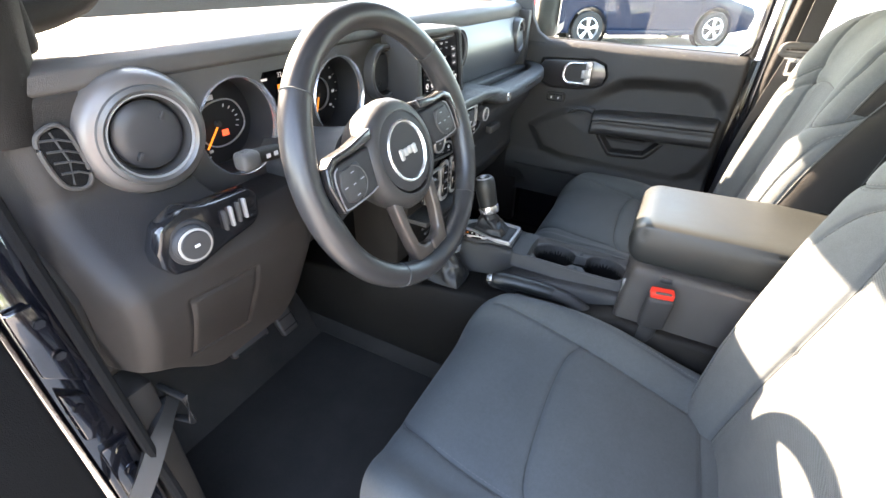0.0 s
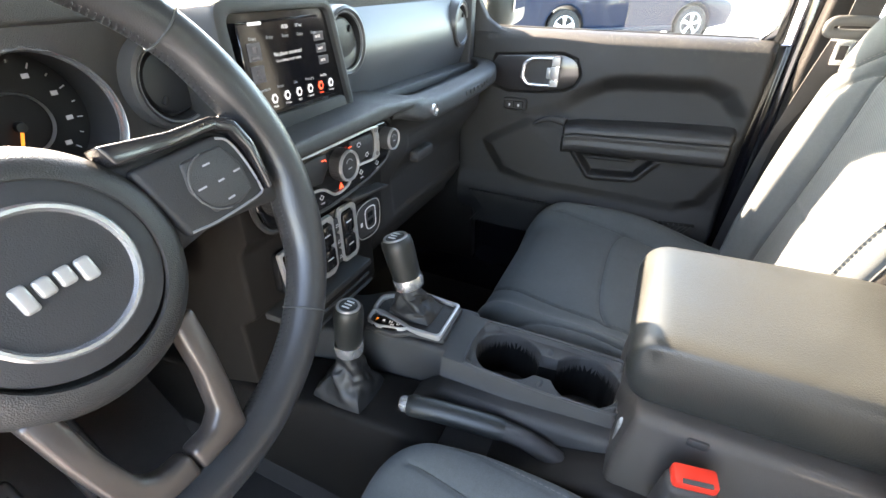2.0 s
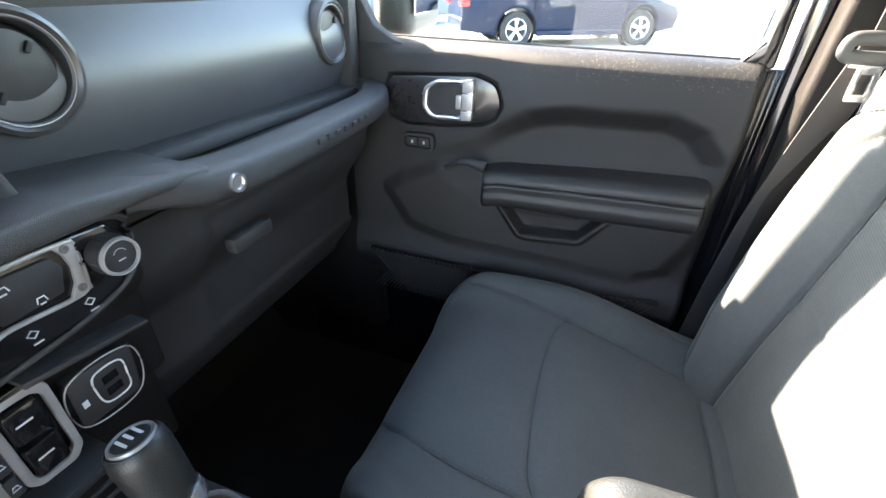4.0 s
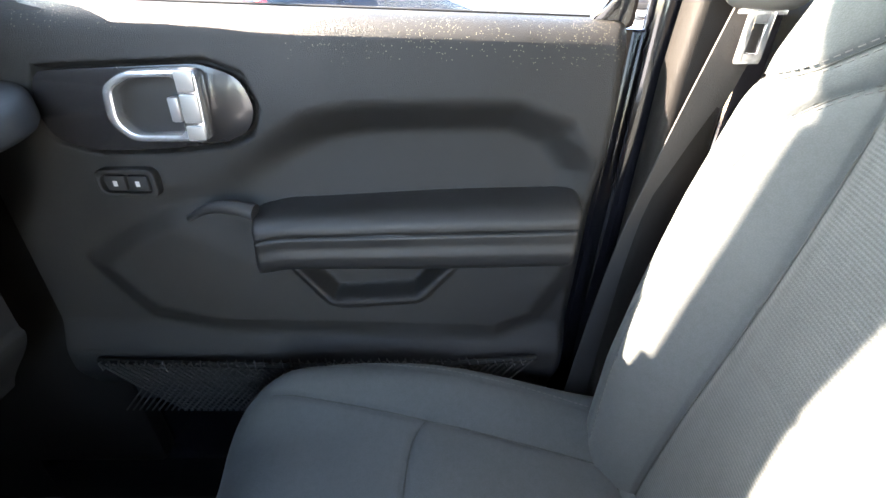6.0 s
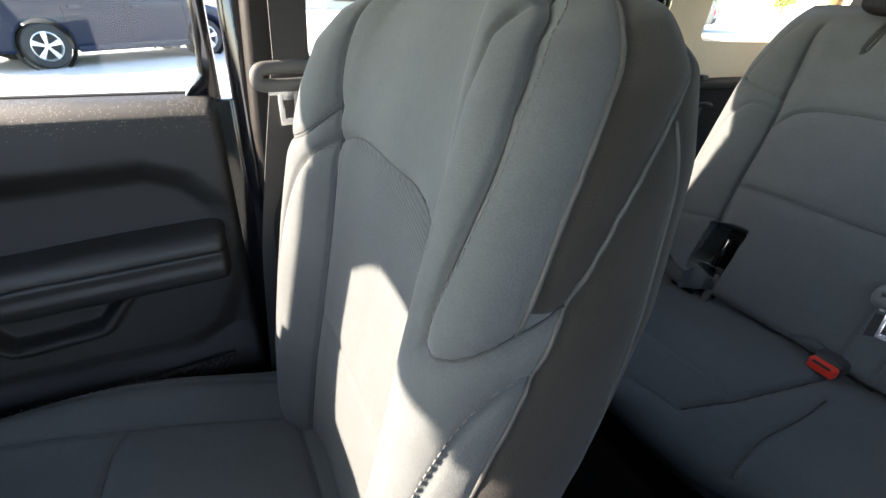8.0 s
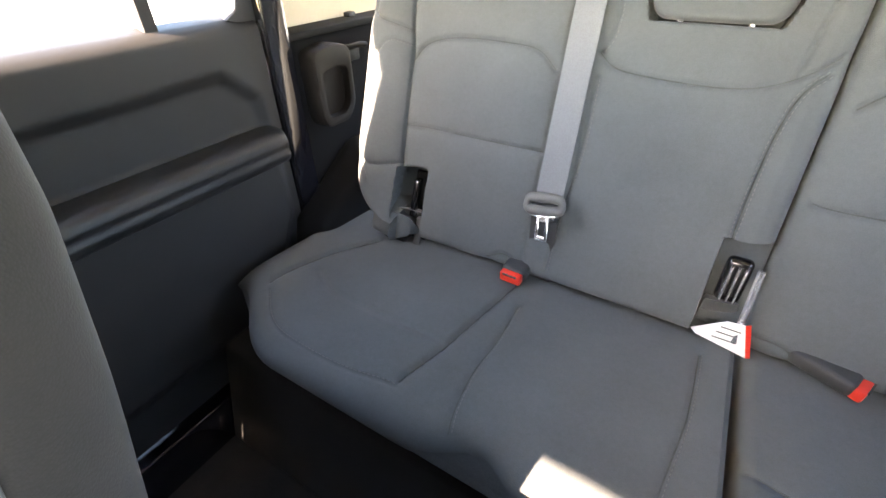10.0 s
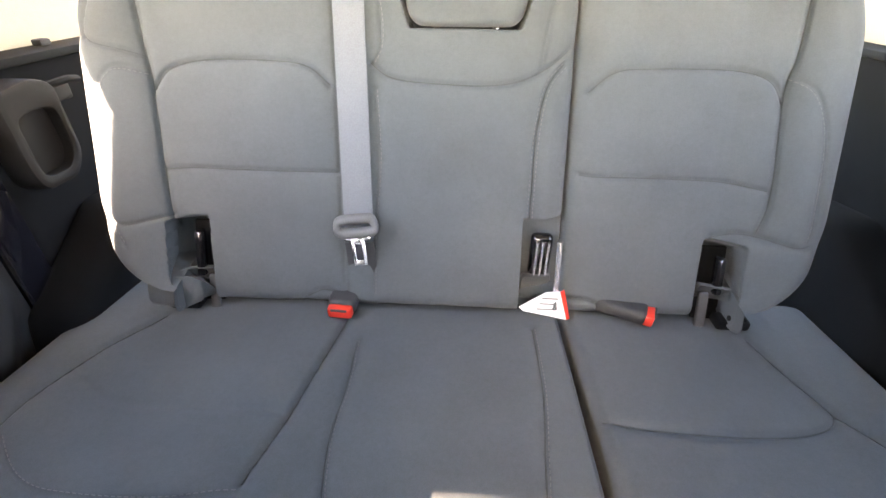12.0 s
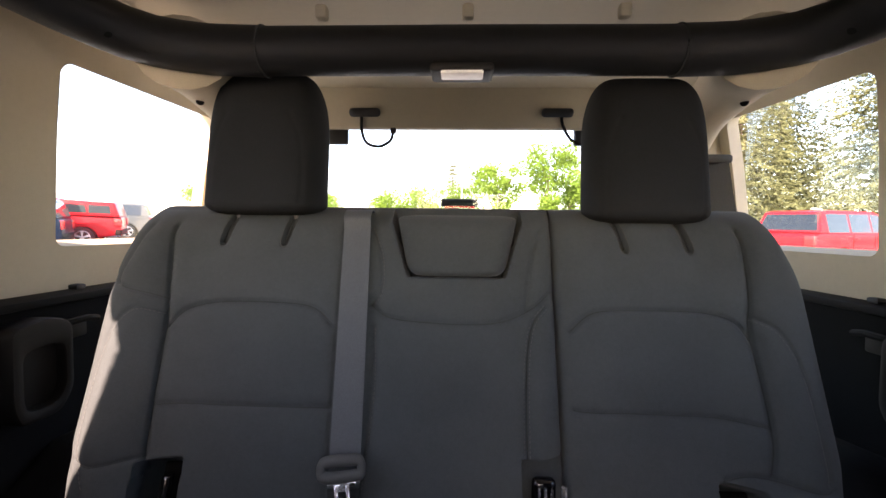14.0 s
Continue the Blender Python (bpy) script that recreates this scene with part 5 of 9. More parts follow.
top_side(1, "passenger")
top_side(-1, "driver")
for sx, side in ((1, "passenger"), (-1, "driver")):
    g = struct("window_quarter_" + side, prism([(-1.60, 1.395), (-2.15, 1.395), (-2.15, 1.80), (-1.60, 1.78)], "yz", sx * 0.776, sx * 0.779, 0.0), GLASS, "clear fixed quarter window", "window")
    g.visible_shadow = False
tagged(part("ceiling_rear", box(0, -1.46, 1.852, 1.22, 1.44, 0.025, 0.004), BEIGE), "tan hard top ceiling", "ceiling", kind="structure")
struct("ceiling_rib", prism([(-0.36, 1.845), (0.36, 1.845), (0.34, 1.815), (-0.34, 1.815)], "xz", -1.54, -1.20, 0.012, 3), BEIGE, "tan stiffening panel of the ceiling", "ceiling")
for x in (-0.235, 0.0, 0.225):
    struct("ceiling_tab", box(x, -1.578, 1.789, 0.018, 0.02, 0.022, 0.005), BEIGE, "tan clip tab of the ceiling", "ceiling")
# rear wall of the hard top, with the glass
struct("wall_rear_header", prism([(-2.135, 1.845), (-2.10, 1.845), (-2.115, 1.775), (-2.125, 1.735), (-2.15, 1.735), (-2.17, 1.845)], "yz", -0.70, 0.70, 0.006), BEIGE, "tan header over the rear glass", "wall")
for sx in (1, -1):
    struct("wall_rear_post", prism([(sx * 0.60, 1.333), (sx * 0.765, 1.333), (sx * 0.72, 1.78), (sx * 0.56, 1.78)], "xz", -2.20, -2.14, 0.008), BEIGE, "tan rear corner post", "wall")
g = struct("window_rear", prism([(-0.64, 1.20), (0.64, 1.20), (0.60, 1.75), (-0.60, 1.75)], "xz", -2.178, -2.174, 0.0), GLASS, "clear rear window", "window")
g.visible_shadow = False
struct("wall_tail", box(0, -2.19, 0.94, 1.46, 0.05, 0.62, 0.01), PLASTIC_DARK, "black tailgate trim", "wall")

# tub sides behind the rear doors
for sx, side in ((1, "passenger"), (-1, "driver")):
    struct("tub_side_" + side, prism([(-1.485, 0.55), (-2.18, 0.55), (-2.18, 1.325), (-1.485, 1.325)], "yz", sx * 0.700, sx * 0.775, 0.010, 2), FELT, "black carpeted tub side", "wall")
    struct("wheel_house_" + side, prism([(-1.30, 0.55), (-2.1, 0.55), (-2.1, 0.92), (-1.95, 1.06), (-1.60, 1.10), (-1.40, 0.98)], "yz", sx * 0.60, sx * 0.71, 0.03, 3), FELT, "black carpeted wheel house", "wall")
    struct("tub_rail_" + side, box(sx * 0.735, -1.84, 1.329, 0.085, 0.72, 0.014, 0.004), RUBBER, "black tub rail under the hard top", "trim")
    for y in (-1.685, -1.95):
        struct("rail_clip", box(sx * 0.722, y, 1.343, 0.018, 0.022, 0.010, 0.003), PLASTIC_DARK, "black rail clip", "trim")
    struct("pillar_c_" + side, prism([(-1.425, 0.60), (-1.485, 0.60), (-1.485, 1.78), (-1.432, 1.78)], "yz", sx * 0.690, sx * 0.78, 0.010, 2), PAINTBLK, "glossy black rear door pillar", "pillar")


def rear_door(sx, label):
    d = thing("rear_door", (sx * 0.72, -1.1, 0.75), label, "car door", "rear doors")
    Y, Z = np.meshgrid(np.linspace(-1.425, -0.80, 130), np.linspace(0.70, 1.378, 110))
    h = np.zeros_like(Y)
    h += 0.012 * mask(Y, Z, [(-0.83, 1.18), (-0.83, 0.80), (-1.30, 0.80), (-1.40, 1.0), (-1.40, 1.18)], 0.03)
    h -= 0.016 * mask(Y, Z, [(-0.90, 1.18), (-0.95, 1.28), (-1.33, 1.29), (-1.39, 1.24), (-1.40, 1.17)], 0.03)
    roll = np.clip((Z - 1.345) / 0.033, 0, 1)
    h -= 0.035 * (1 - np.sqrt(np.clip(1 - roll ** 2, 0, 1)))
    grid_obj("trim_panel", np.stack([sx * (0.700 - h), Y, Z], 2), DOOR_TRIM, d)
    half = [(0, 0.05), (0.4, 0.052), (0.85, 0.042), (1.0, 0.01), (0.9, -0.03), (0, -0.03)]
    prof, mid = loop2(half, 60)
    rows = []
    for t in np.linspace(0, 1, 60):
        f = max(0.06, min(dome(t / 0.05), dome((1 - t) / 0.05)))
        rows.append(np.stack([sx * (0.700 - (-0.02 + (prof[:, 1] + 0.02) * f)), np.full(len(prof), -0.98 - 0.43 * t), 1.155 + 0.032 * prof[:, 0] * (0.85 + 0.15 * f)], 1))
    Shell(rows, mid).build("armrest", LEATHER_SOFT, d)
    part("door_skin", prism([(-0.80, 0.62), (-1.43, 0.62), (-1.43, 1.36), (-0.80, 1.36)], "yz", sx * 0.738, sx * 0.778, 0.006), PAINTBLK, d)
    part("divider_post", prism([(-1.240, 1.36), (-1.262, 1.36), (-1.262, 1.74), (-1.240, 1.74)], "yz", sx * 0.715, sx * 0.745, 0.004), PLASTIC_DARK, d)
    part("frame_rear", prism([(-1.408, 1.36), (-1.432, 1.36), (-1.432, 1.76), (-1.405, 1.76), (-1.405, 1.42), (-1.395, 1.385), (-1.372, 1.372)], "yz", sx * 0.708, sx * 0.745, 0.004), PLASTIC_DARK, d)
    part("frame_front", prism([(-0.777, 1.36), (-0.790, 1.36), (-0.718, 1.80), (-0.705, 1.80)], "yz", sx * 0.706, sx * 0.726, 0.004), PAINTBLK, d)
    part("frame_top", prism([(-0.755, 1.788), (-1.43, 1.788), (-1.43, 1.802), (-0.755, 1.802)], "yz", sx * 0.705, sx * 0.745, 0.004), PLASTIC_DARK, d)
    p = part("window_pane", prism([(-0.82, 1.35), (-1.42, 1.35), (-1.42, 1.74), (-0.82, 1.74)], "yz", sx * 0.7295, sx * 0.7325, 0.0), GLASS, d)
    p.visible_shadow = False
    return d


rear_door(1, "closed rear door with black trim panel behind the passenger seat")
rear_door(-1, "closed rear door with black trim panel behind the driver's seat")
# added plug, out of view: keeps a spot of sun off the passenger seat
struct("roof_corner_seal", box(0.690, 0.052, 1.787, 0.034, 0.06, 0.022, 0.004), RUBBER, "black rubber corner seal under the roof edge", "trim")


# ---- dashboard ----
dash = thing("dashboard", (0, 0.1, 1.0), "black moulded dashboard with round vents and satin grey insert", "dashboard")
# upper pad: one profile drawn across the car
part("upper_pad", prism([(0.03, 1.432), (0.045, 1.442), (0.12, 1.446), (0.40, 1.440), (0.44, 1.42), (0.44, 1.20), (0.06, 1.20), (0.055, 1.28), (0.030, 1.415)], "yz", -0.100, 0.690, 0.006, 2), PLASTIC_SOFT, dash, "soft black upper dash pad")
part("upper_pad", prism([(0.03, 1.432), (0.045, 1.442), (0.12, 1.446), (0.40, 1.440), (0.44, 1.42), (0.44, 1.20), (0.120, 1.20), (0.120, 1.404), (0.042, 1.406), (0.030, 1.415)], "yz", -0.705, -0.100, 0.003, 2), PLASTIC_SOFT, dash, "soft black upper dash pad")
# fascia with the round openings of the instruments and the display between them
GAUGES = ((-0.464, 1.330), (-0.250, 1.330))
shape = [(-0.70, 1.27), (-0.70, 1.425), (-0.60, 1.43), (-0.14, 1.435), (-0.10, 1.43), (-0.10, 1.262), (-0.17, 1.250), (-0.54, 1.250), (-0.62, 1.258)]
slot = [(-0.392, 1.33), (-0.398, 1.355), (-0.418, 1.385), (-0.412, 1.394), (-0.303, 1.394), (-0.297, 1.385), (-0.316, 1.355), (-0.322, 1.33), (-0.322, 1.296), (-0.392, 1.296)]
holes = [[(x + 0.0655 * math.cos(a), z + 0.0655 * math.sin(a)) for a in np.linspace(0, math.tau, 64, endpoint=False)] for x, z in GAUGES] + [slot]
bm = bmesh.new()
for loop in [shape] + holes:
    vs = [bm.verts.new((x, 0.034, z)) for x, z in loop]
    for a, b in zip(vs, vs[1:] + vs[:1]):
        bm.edges.new((a, b))
bmesh.ops.triangle_fill(bm, use_beauty=True, edges=bm.edges[:])
ex = bmesh.ops.extrude_face_region(bm, geom=bm.faces[:])
bmesh.ops.translate(bm, vec=(0, 0.012, 0), verts=[v for v in ex["geom"] if isinstance(v, bmesh.types.BMVert)])
bmesh.ops.recalc_face_normals(bm, faces=bm.faces)
part("instrument_fascia", bm, PLASTIC_SOFT, dash)
# lower driver side
Xg, Zg = np.meshgrid(np.linspace(-0.728, -0.20, 170), np.linspace(1.02, 1.320, 120))
dep = 0.032 - 0.087 * ease((1.318 - Zg) / 0.105) + 0.06 * ease((1.20 - Zg) / 0.20)
dep += 0.022 * ease((-0.690 - Xg) / 0.040) ** 1.5 + 0.045 * np.clip((-0.713 - Xg) / 0.015, 0, 1) ** 2
dep += 0.05 * ease((Xg + 0.47) / 0.10) * ease((1.235 - Zg) / 0.04)
dep += 0.004 * (mask(Xg, Zg, [(-0.655, 1.19), (-0.655, 1.085), (-0.56, 1.065), (-0.555, 1.18)], 0.006) - mask(Xg, Zg, [(-0.652, 1.187), (-0.652, 1.088), (-0.563, 1.069), (-0.558, 1.177)], 0.006))
low = 1.02 + 0.075 * ease((-0.60 - Xg) / 0.12) + 0.09 * ease((Xg + 0.50) / 0.12)
Zc = np.minimum(np.maximum(Zg, low + (Zg - 1.02) * 0.15), 1.320 - 0.066 * ease((Xg + 0.575) / 0.035))
grid_obj("knee_panel", np.stack([Xg, dep, Zc], 2), KNEE, dash, "dark grey lower panel under the wheel")
part("knee_bolster", prism([(-0.50, 1.085), (-0.22, 1.10), (-0.20, 1.20), (-0.50, 1.19)], "xz", 0.03, 0.10, 0.012), TRIM_LOW, dash)
# end panel with the demister grille
Xe, Ze = np.meshgrid(np.linspace(-0.728, -0.645, 40), np.linspace(1.300, 1.432, 40))
end = 0.0318 + 0.022 * ease((-0.690 - Xe) / 0.040) ** 1.5 + 0.045 * np.clip((-0.713 - Xe) / 0.015, 0, 1) ** 2 + 0.010 * ease((Ze - 1.405) / 0.03)
end -= 0.087 * ease((1.318 - Ze) / 0.105) - 0.0006
grid_obj("end_cover", np.stack([Xe, end, Ze], 2), KNEE, dash)
part("end_panel", prism([(0.12, 1.43), (0.100, 1.43), (0.098, 1.32), (0.085, 1.285), (0.055, 1.25), (0.030, 1.20), (0.030, 1.10), (0.06, 1.06), (0.30, 1.06), (0.30, 1.43)], "yz", -0.730, -0.700, 0.006, 2), TRIM_LOW, dash)
dm = [(-0.690, 1.384), (-0.671, 1.383), (-0.664, 1.336), (-0.673, 1.322), (-0.691, 1.331), (-0.698, 1.370)]
grille = part("demister_grille", prism(dm, "xz", 0.0268, 0.036, 0.001), FELT, dash, "small side demister vent")
part("grille_frame", tube(even([(x, 0.0275, z) for x, z in dm], 50, closed=True), 0.0026, 8, closed=True), PLASTIC_SOFT, grille)
for k in range(4):
    z = 1.372 - 0.0115 * k
    part("vane", tube([(-0.695 + 0.002 * k, 0.0265, z + 0.004), (-0.680 + 0.002 * k, 0.0258, z + 0.002), (-0.667 + 0.001 * k, 0.0265, z - 0.004)], 0.0013, 6), PLASTIC, grille)
part("vane", tube([(-0.684, 0.0265, 1.382), (-0.678, 0.0260, 1.352), (-0.682, 0.0265, 1.328)], 0.0011, 6), PLASTIC, grille)


VENT_DISC = mat("dark vent disc", (0.024, 0.025, 0.028), 0.34, var=0.10, bump=0.2, bscale=1500)
VENT_CONE = mat("satin taupe vent flange", (0.115, 0.105, 0.100), 0.36, metal=0.30, var=0.08, rvar=0.05)


def round_vent(x, y, z, r, ring_mat, tilt=0.0, flange=0.0):
    c = (x, y, z)
    ax = Vector((tilt, -1, 0.0)).normalized()
    v = part("air_vent", lathe([(r * 1.18, -0.02), (r * 1.18, 0.002), (r * 1.15, 0.007), (r * 1.06, 0.009), (r * 0.99, 0.006), (r * 0.97, -0.004)], c, ax, 64), ring_mat, dash, "round vent with a satin ring")
    part("ring_edge", lathe([(r * 0.99, 0.004), (r * 0.975, 0.0068), (r * 0.95, 0.0066), (r * 0.935, 0.002)], c, ax, 64), SILVER, v, "bright inner ring")
    part("vent_barrel", lathe([(r * 0.945, 0.003), (r * 0.91, 0.003), (r * 0.87, -0.004), (r * 0.86, -0.03), (0, -0.03)], c, ax, 56), PLASTIC_DARK, v)
    part("vent_disc", lathe([(0, 0.0005), (r * 0.45, 0.0), (r * 0.74, -0.002), (r * 0.80, -0.005), (r * 0.79, -0.012), (0, -0.014)], c, ax, 48), VENT_DISC, v)
    for s in (-1, 1):
        part("thumb_tab", box(x + s * r * 0.38, y - 0.0005, z + s * r * 0.40, r * 0.10, 0.005, r * 0.22, 0.001, rot=(0, 35, 0)), PLASTIC_DARK, v)
    if flange:
        part("vent_flange", lathe([(r * 1.14, -0.005), (r * 1.15, 0.004), (r * 1.30, 0.002), (r * 1.42, -0.006), (r * (1.46 + flange), -0.016), (r * (1.46 + flange), -0.03)], c, ax, 64), VENT_CONE, v)
    return v


round_vent(-0.600, 0.014, 1.358, 0.047, VENT_RING, -0.10, 0.03)
round_vent(-0.128, 0.022, 1.352, 0.043, VENT_RING, 0.0, 0.0)
round_vent(0.157, 0.006, 1.362, 0.043, VENT_RING, 0.0)
round_vent(0.622, 0.010, 1.353, 0.043, VENT_RING, 0.06)


FY = 0.086


def gauge(x, z, a0, a1, marks):
    """A deep round instrument: chrome rim, dark sleeve and a recessed face with marks from angle a0 to a1."""
    c = (x, 0.038, z)
    g = part("gauge", lathe([(0.0680, 0.004), (0.0680, -0.004), (0.0660, -0.0075), (0.0640, -0.004), (0.0635, 0.004)], c, (0, 1, 0), 72), CHROME, dash, "deep round instrument with a chrome rim")
    part("gauge_sleeve", lathe([(0.0655, 0.003), (0.0637, 0.003), (0.0620, 0.050), (0.0640, 0.052)], c, (0, 1, 0), 64), PLASTIC_DARK, g)
    part("gauge_face", lathe([(0.0640, 0.0), (0.03, 0.0), (0, 0.0)], (x, FY + 0.002, z), (0, 1, 0), 48), GAUGE_FACE, g)
    for k in range(2 * marks + 1):
        a = radians(a0 + (a1 - a0) * k / (2 * marks))
        part("tick", box(x + 0.0535 * math.cos(a), FY + 0.0006, z + 0.0535 * math.sin(a), 0.0052 if k % 2 == 0 else 0.0030, 0.0008, 0.0010, 0.0, rot=(0, -math.degrees(a), 0)), LEGEND, g)
    for k in range(marks + 1):
        a = radians(a0 + (a1 - a0) * k / marks)
        part("numeral", box(x + 0.0440 * math.cos(a), FY + 0.0006, z + 0.0440 * math.sin(a), 0.0058, 0.0008, 0.0042, 0.0), UI_GREY, g)
    part("needle_cap", lathe([(0.0, 0.006), (0.0045, 0.005), (0.0055, 0.0)], (x, FY, z - 0.004), (0, -1, 0), 20), PLASTIC_DARK, g)
    return g


GAUGE_FACE = mat("matt black gauge face", (0.010, 0.010, 0.011), 0.5, var=0.1, spec=0.3)
g1 = gauge(-0.464, 1.330, 245, 100, 4)
part("needle", box(-0.477, FY - 0.004, 1.311, 0.040, 0.0012, 0.0024, 0.0, rot=(0, -49, 0)), UI_ORANGE, g1)
part("warning_lamp", box(-0.453, FY, 1.311, 0.011, 0.0008, 0.009, 0.002), UI_RED, g1)
part("warning_lamp", box(-0.487, FY, 1.361, 0.013, 0.0008, 0.010, 0.003), UI_ORANGE, g1)
part("warning_lamp", box(-0.466, FY, 1.363, 0.011, 0.0008, 0.007, 0.002), UI_GREY, g1)
d_line = [(-0.034, 0.010), (-0.014, 0.027), (0.012, 0.032), (0.034, 0.026), (0.046, 0.006), (0.044, -0.014), (0.020, -0.030), (-0.010, -0.031), (-0.030, -0.014)]
part("inset_frame", tube(even([(-0.464 + a, FY - 0.001, 1.326 + b) for a, b in d_line], 60, closed=True), 0.0013, 6, closed=True), SILVER, g1)
for k in range(6):
    a = radians(62 - 84 * k / 5)
    part("tick", box(-0.464 + 0.036 * math.cos(a), FY, 1.326 + 0.026 * math.sin(a), 0.0045, 0.0008, 0.0014, 0.0, rot=(0, -math.degrees(a), 0)), LEGEND, g1)
g2 = gauge(-0.250, 1.330, 225, -40, 8)
part("needle", box(-0.2565, FY - 0.004, 1.308, 0.040, 0.0012, 0.0024, 0.0, rot=(0, -70, 0)), UI_ORANGE, g2)
part("inner_ring", lathe([(0.0295, 0.0), (0.0285, 0.004), (0.0270, 0.0)], (-0.250, FY, 1.328), (0, -1, 0), 48), SILVER, g2)
disp = part("driver_display", box(-0.352, 0.1035, 1.330, 0.190, 0.004, 0.140, 0.004, 2), SCREEN, dash, "dark driver display between the gauges")
for x, z, w, hgt, m in ((-0.357, 1.366, 0.022, 0.0035, UI_WHITE), (-0.357, 1.286, 0.026, 0.0035, UI_GREY), (-0.3205, 1.3510, 0.010, 0.007, UI_ORANGE), (-0.3240, 1.3208, 0.007, 0.004, UI_ORANGE),
                        (-0.3090, 1.3010, 0.010, 0.007, UI_ORANGE), (-0.3120, 1.2940, 0.005, 0.004, UI_RED)):
    part("readout", box(x, 0.1008, z, w, 0.0008, hgt, 0.0), m, disp)
part("speed_digit", tube([(-0.362 + 0.0062 * math.cos(k * math.tau / 24), 0.1005, 1.3356 + 0.0095 * math.sin(k * math.tau / 24)) for k in range(24)], 0.0018, 6, closed=True), UI_WHITE, disp)
part("ladder_scale", tube(even([(-0.322, 0.1007, 1.345), (-0.3195, 0.1007, 1.325), (-0.312, 0.1007, 1.305)], 12), 0.0009, 5), UI_WHITE, disp)
for k in range(4):
    part("scale_mark", box(-0.3175 + 0.0020 * k, 0.1006, 1.338 - 0.0085 * k, 0.007, 0.0008, 0.0012, 0.0), UI_WHITE, disp)

# touch screen
b_out = rounded([(-0.112, 1.276), (-0.118, 1.431), (0.071, 1.425), (0.106, 1.262)], 0.022, 6)
b_in = rounded([(-0.094, 1.294), (-0.101, 1.415), (0.059, 1.414), (0.088, 1.286)], 0.012, 6)
scr = part("screen_bezel", ring_prism(b_out, b_in, "xz", -0.046, 0.05, 0.007), PLASTIC, dash, "raised black touch screen surround")
part("screen_field", prism(b_in, "xz", -0.0385, 0.02, 0.0), GLOSSBLK, scr)
part("screen_shelf", prism(rounded([(-0.092, 1.288), (-0.094, 1.306), (0.078, 1.304), (0.084, 1.284)], 0.006, 4), "xz", -0.0440, -0.030, 0.003, 2), PLASTIC_DARK, scr)
part("screen_glass", prism([(-0.092, 1.312), (-0.094, 1.406), (0.058, 1.407), (0.079, 1.310)], "xz", -0.0455, -0.0425, 0.001, 1), SCREEN, scr, "lit infotainment display")
SY = -0.0462
UP = 0.010


def ui(name, x, z, w, hgt, m, rot=0):
    return part(name, box(x, SY, z + UP, w, 0.0006, hgt, 0.0), m, scr)


def words(text, x, y, z, size, m, parent, name="lettering", rot=(90, 0, 0)):
    """Text as a mesh, centred on a place, facing the driver."""
    cu = bpy.data.curves.new(name, "FONT")
    cu.body = text
    cu.size = size
    cu.align_x = "CENTER"
    cu.align_y = "CENTER"
    tmp = bpy.data.objects.new("tmp_text", cu)
    me = bpy.data.meshes.new_from_object(tmp)
    bpy.data.objects.remove(tmp)
    bpy.data.curves.remove(cu)
    me.transform(Matrix.Translation((x, y, z)) @ Euler([radians(a) for a in rot]).to_matrix().to_4x4())
    me.name = name
    me.materials.append(m)
    return hang(new(name, me), parent)


words("MPH", -0.360, 0.1008, 1.3170, 0.0075, UI_WHITE, disp)
for k, ch in enumerate("PRND"):
    words(ch, -0.3680 + 0.0075 * k, 0.1008, 1.2975, 0.0085, UI_WHITE if k == 0 else UI_GREY, disp)
words("32", -0.318, 0.1008, 1.369, 0.010, UI_WHITE, disp)


words("No phone connected", -0.015, SY - 0.0004, 1.372, 0.0062, UI_WHITE, scr)
words("Go to Settings to pair phone.", -0.015, SY - 0.0004, 1.365, 0.0042, UI_WHITE, scr)
words("10:26", -0.015, SY - 0.0004, 1.399, 0.0058, UI_WHITE, scr)
words("127 out", 0.012, SY - 0.0004, 1.399, 0.0044, UI_WHITE, scr)
ui("status", -0.066, 1.395, 0.022, 0.0032, UI_WHITE)
for k in range(5):
    words("Empty", -0.074 + 0.029 * k, SY - 0.0004, 1.391 - 0.0005 * k, 0.0048, UI_GREY, scr)
for z in (1.368, 1.345):
    ui("tile", -0.074, z, 0.022, 0.018, UI_PANEL)
    ui("tile_icon", -0.074, z + 0.002, 0.006, 0.006, UI_GREY)
    ui("tile_word", -0.074, z - 0.006, 0.012, 0.0025, UI_GREY)
for k, z in enumerate((1.374, 1.360, 1.346)):
    ui("tile", 0.052 + 0.003 * k, z, 0.022, 0.010, UI_PANEL)
    ui("tile_word", 0.050 + 0.003 * k, z, 0.011, 0.003, UI_WHITE if k < 3 else UI_GREY)
for x, s, m in ((-0.070, "Phonebook", UI_GREY), (-0.040, "Recent", UI_GREY), (-0.010, "Dial", UI_GREY), (0.020, "Messaging", UI_GREY), (0.052, "Settings", UI_WHITE)):
    words(s, x, SY - 0.0004, 1.338, 0.0046, m, scr)
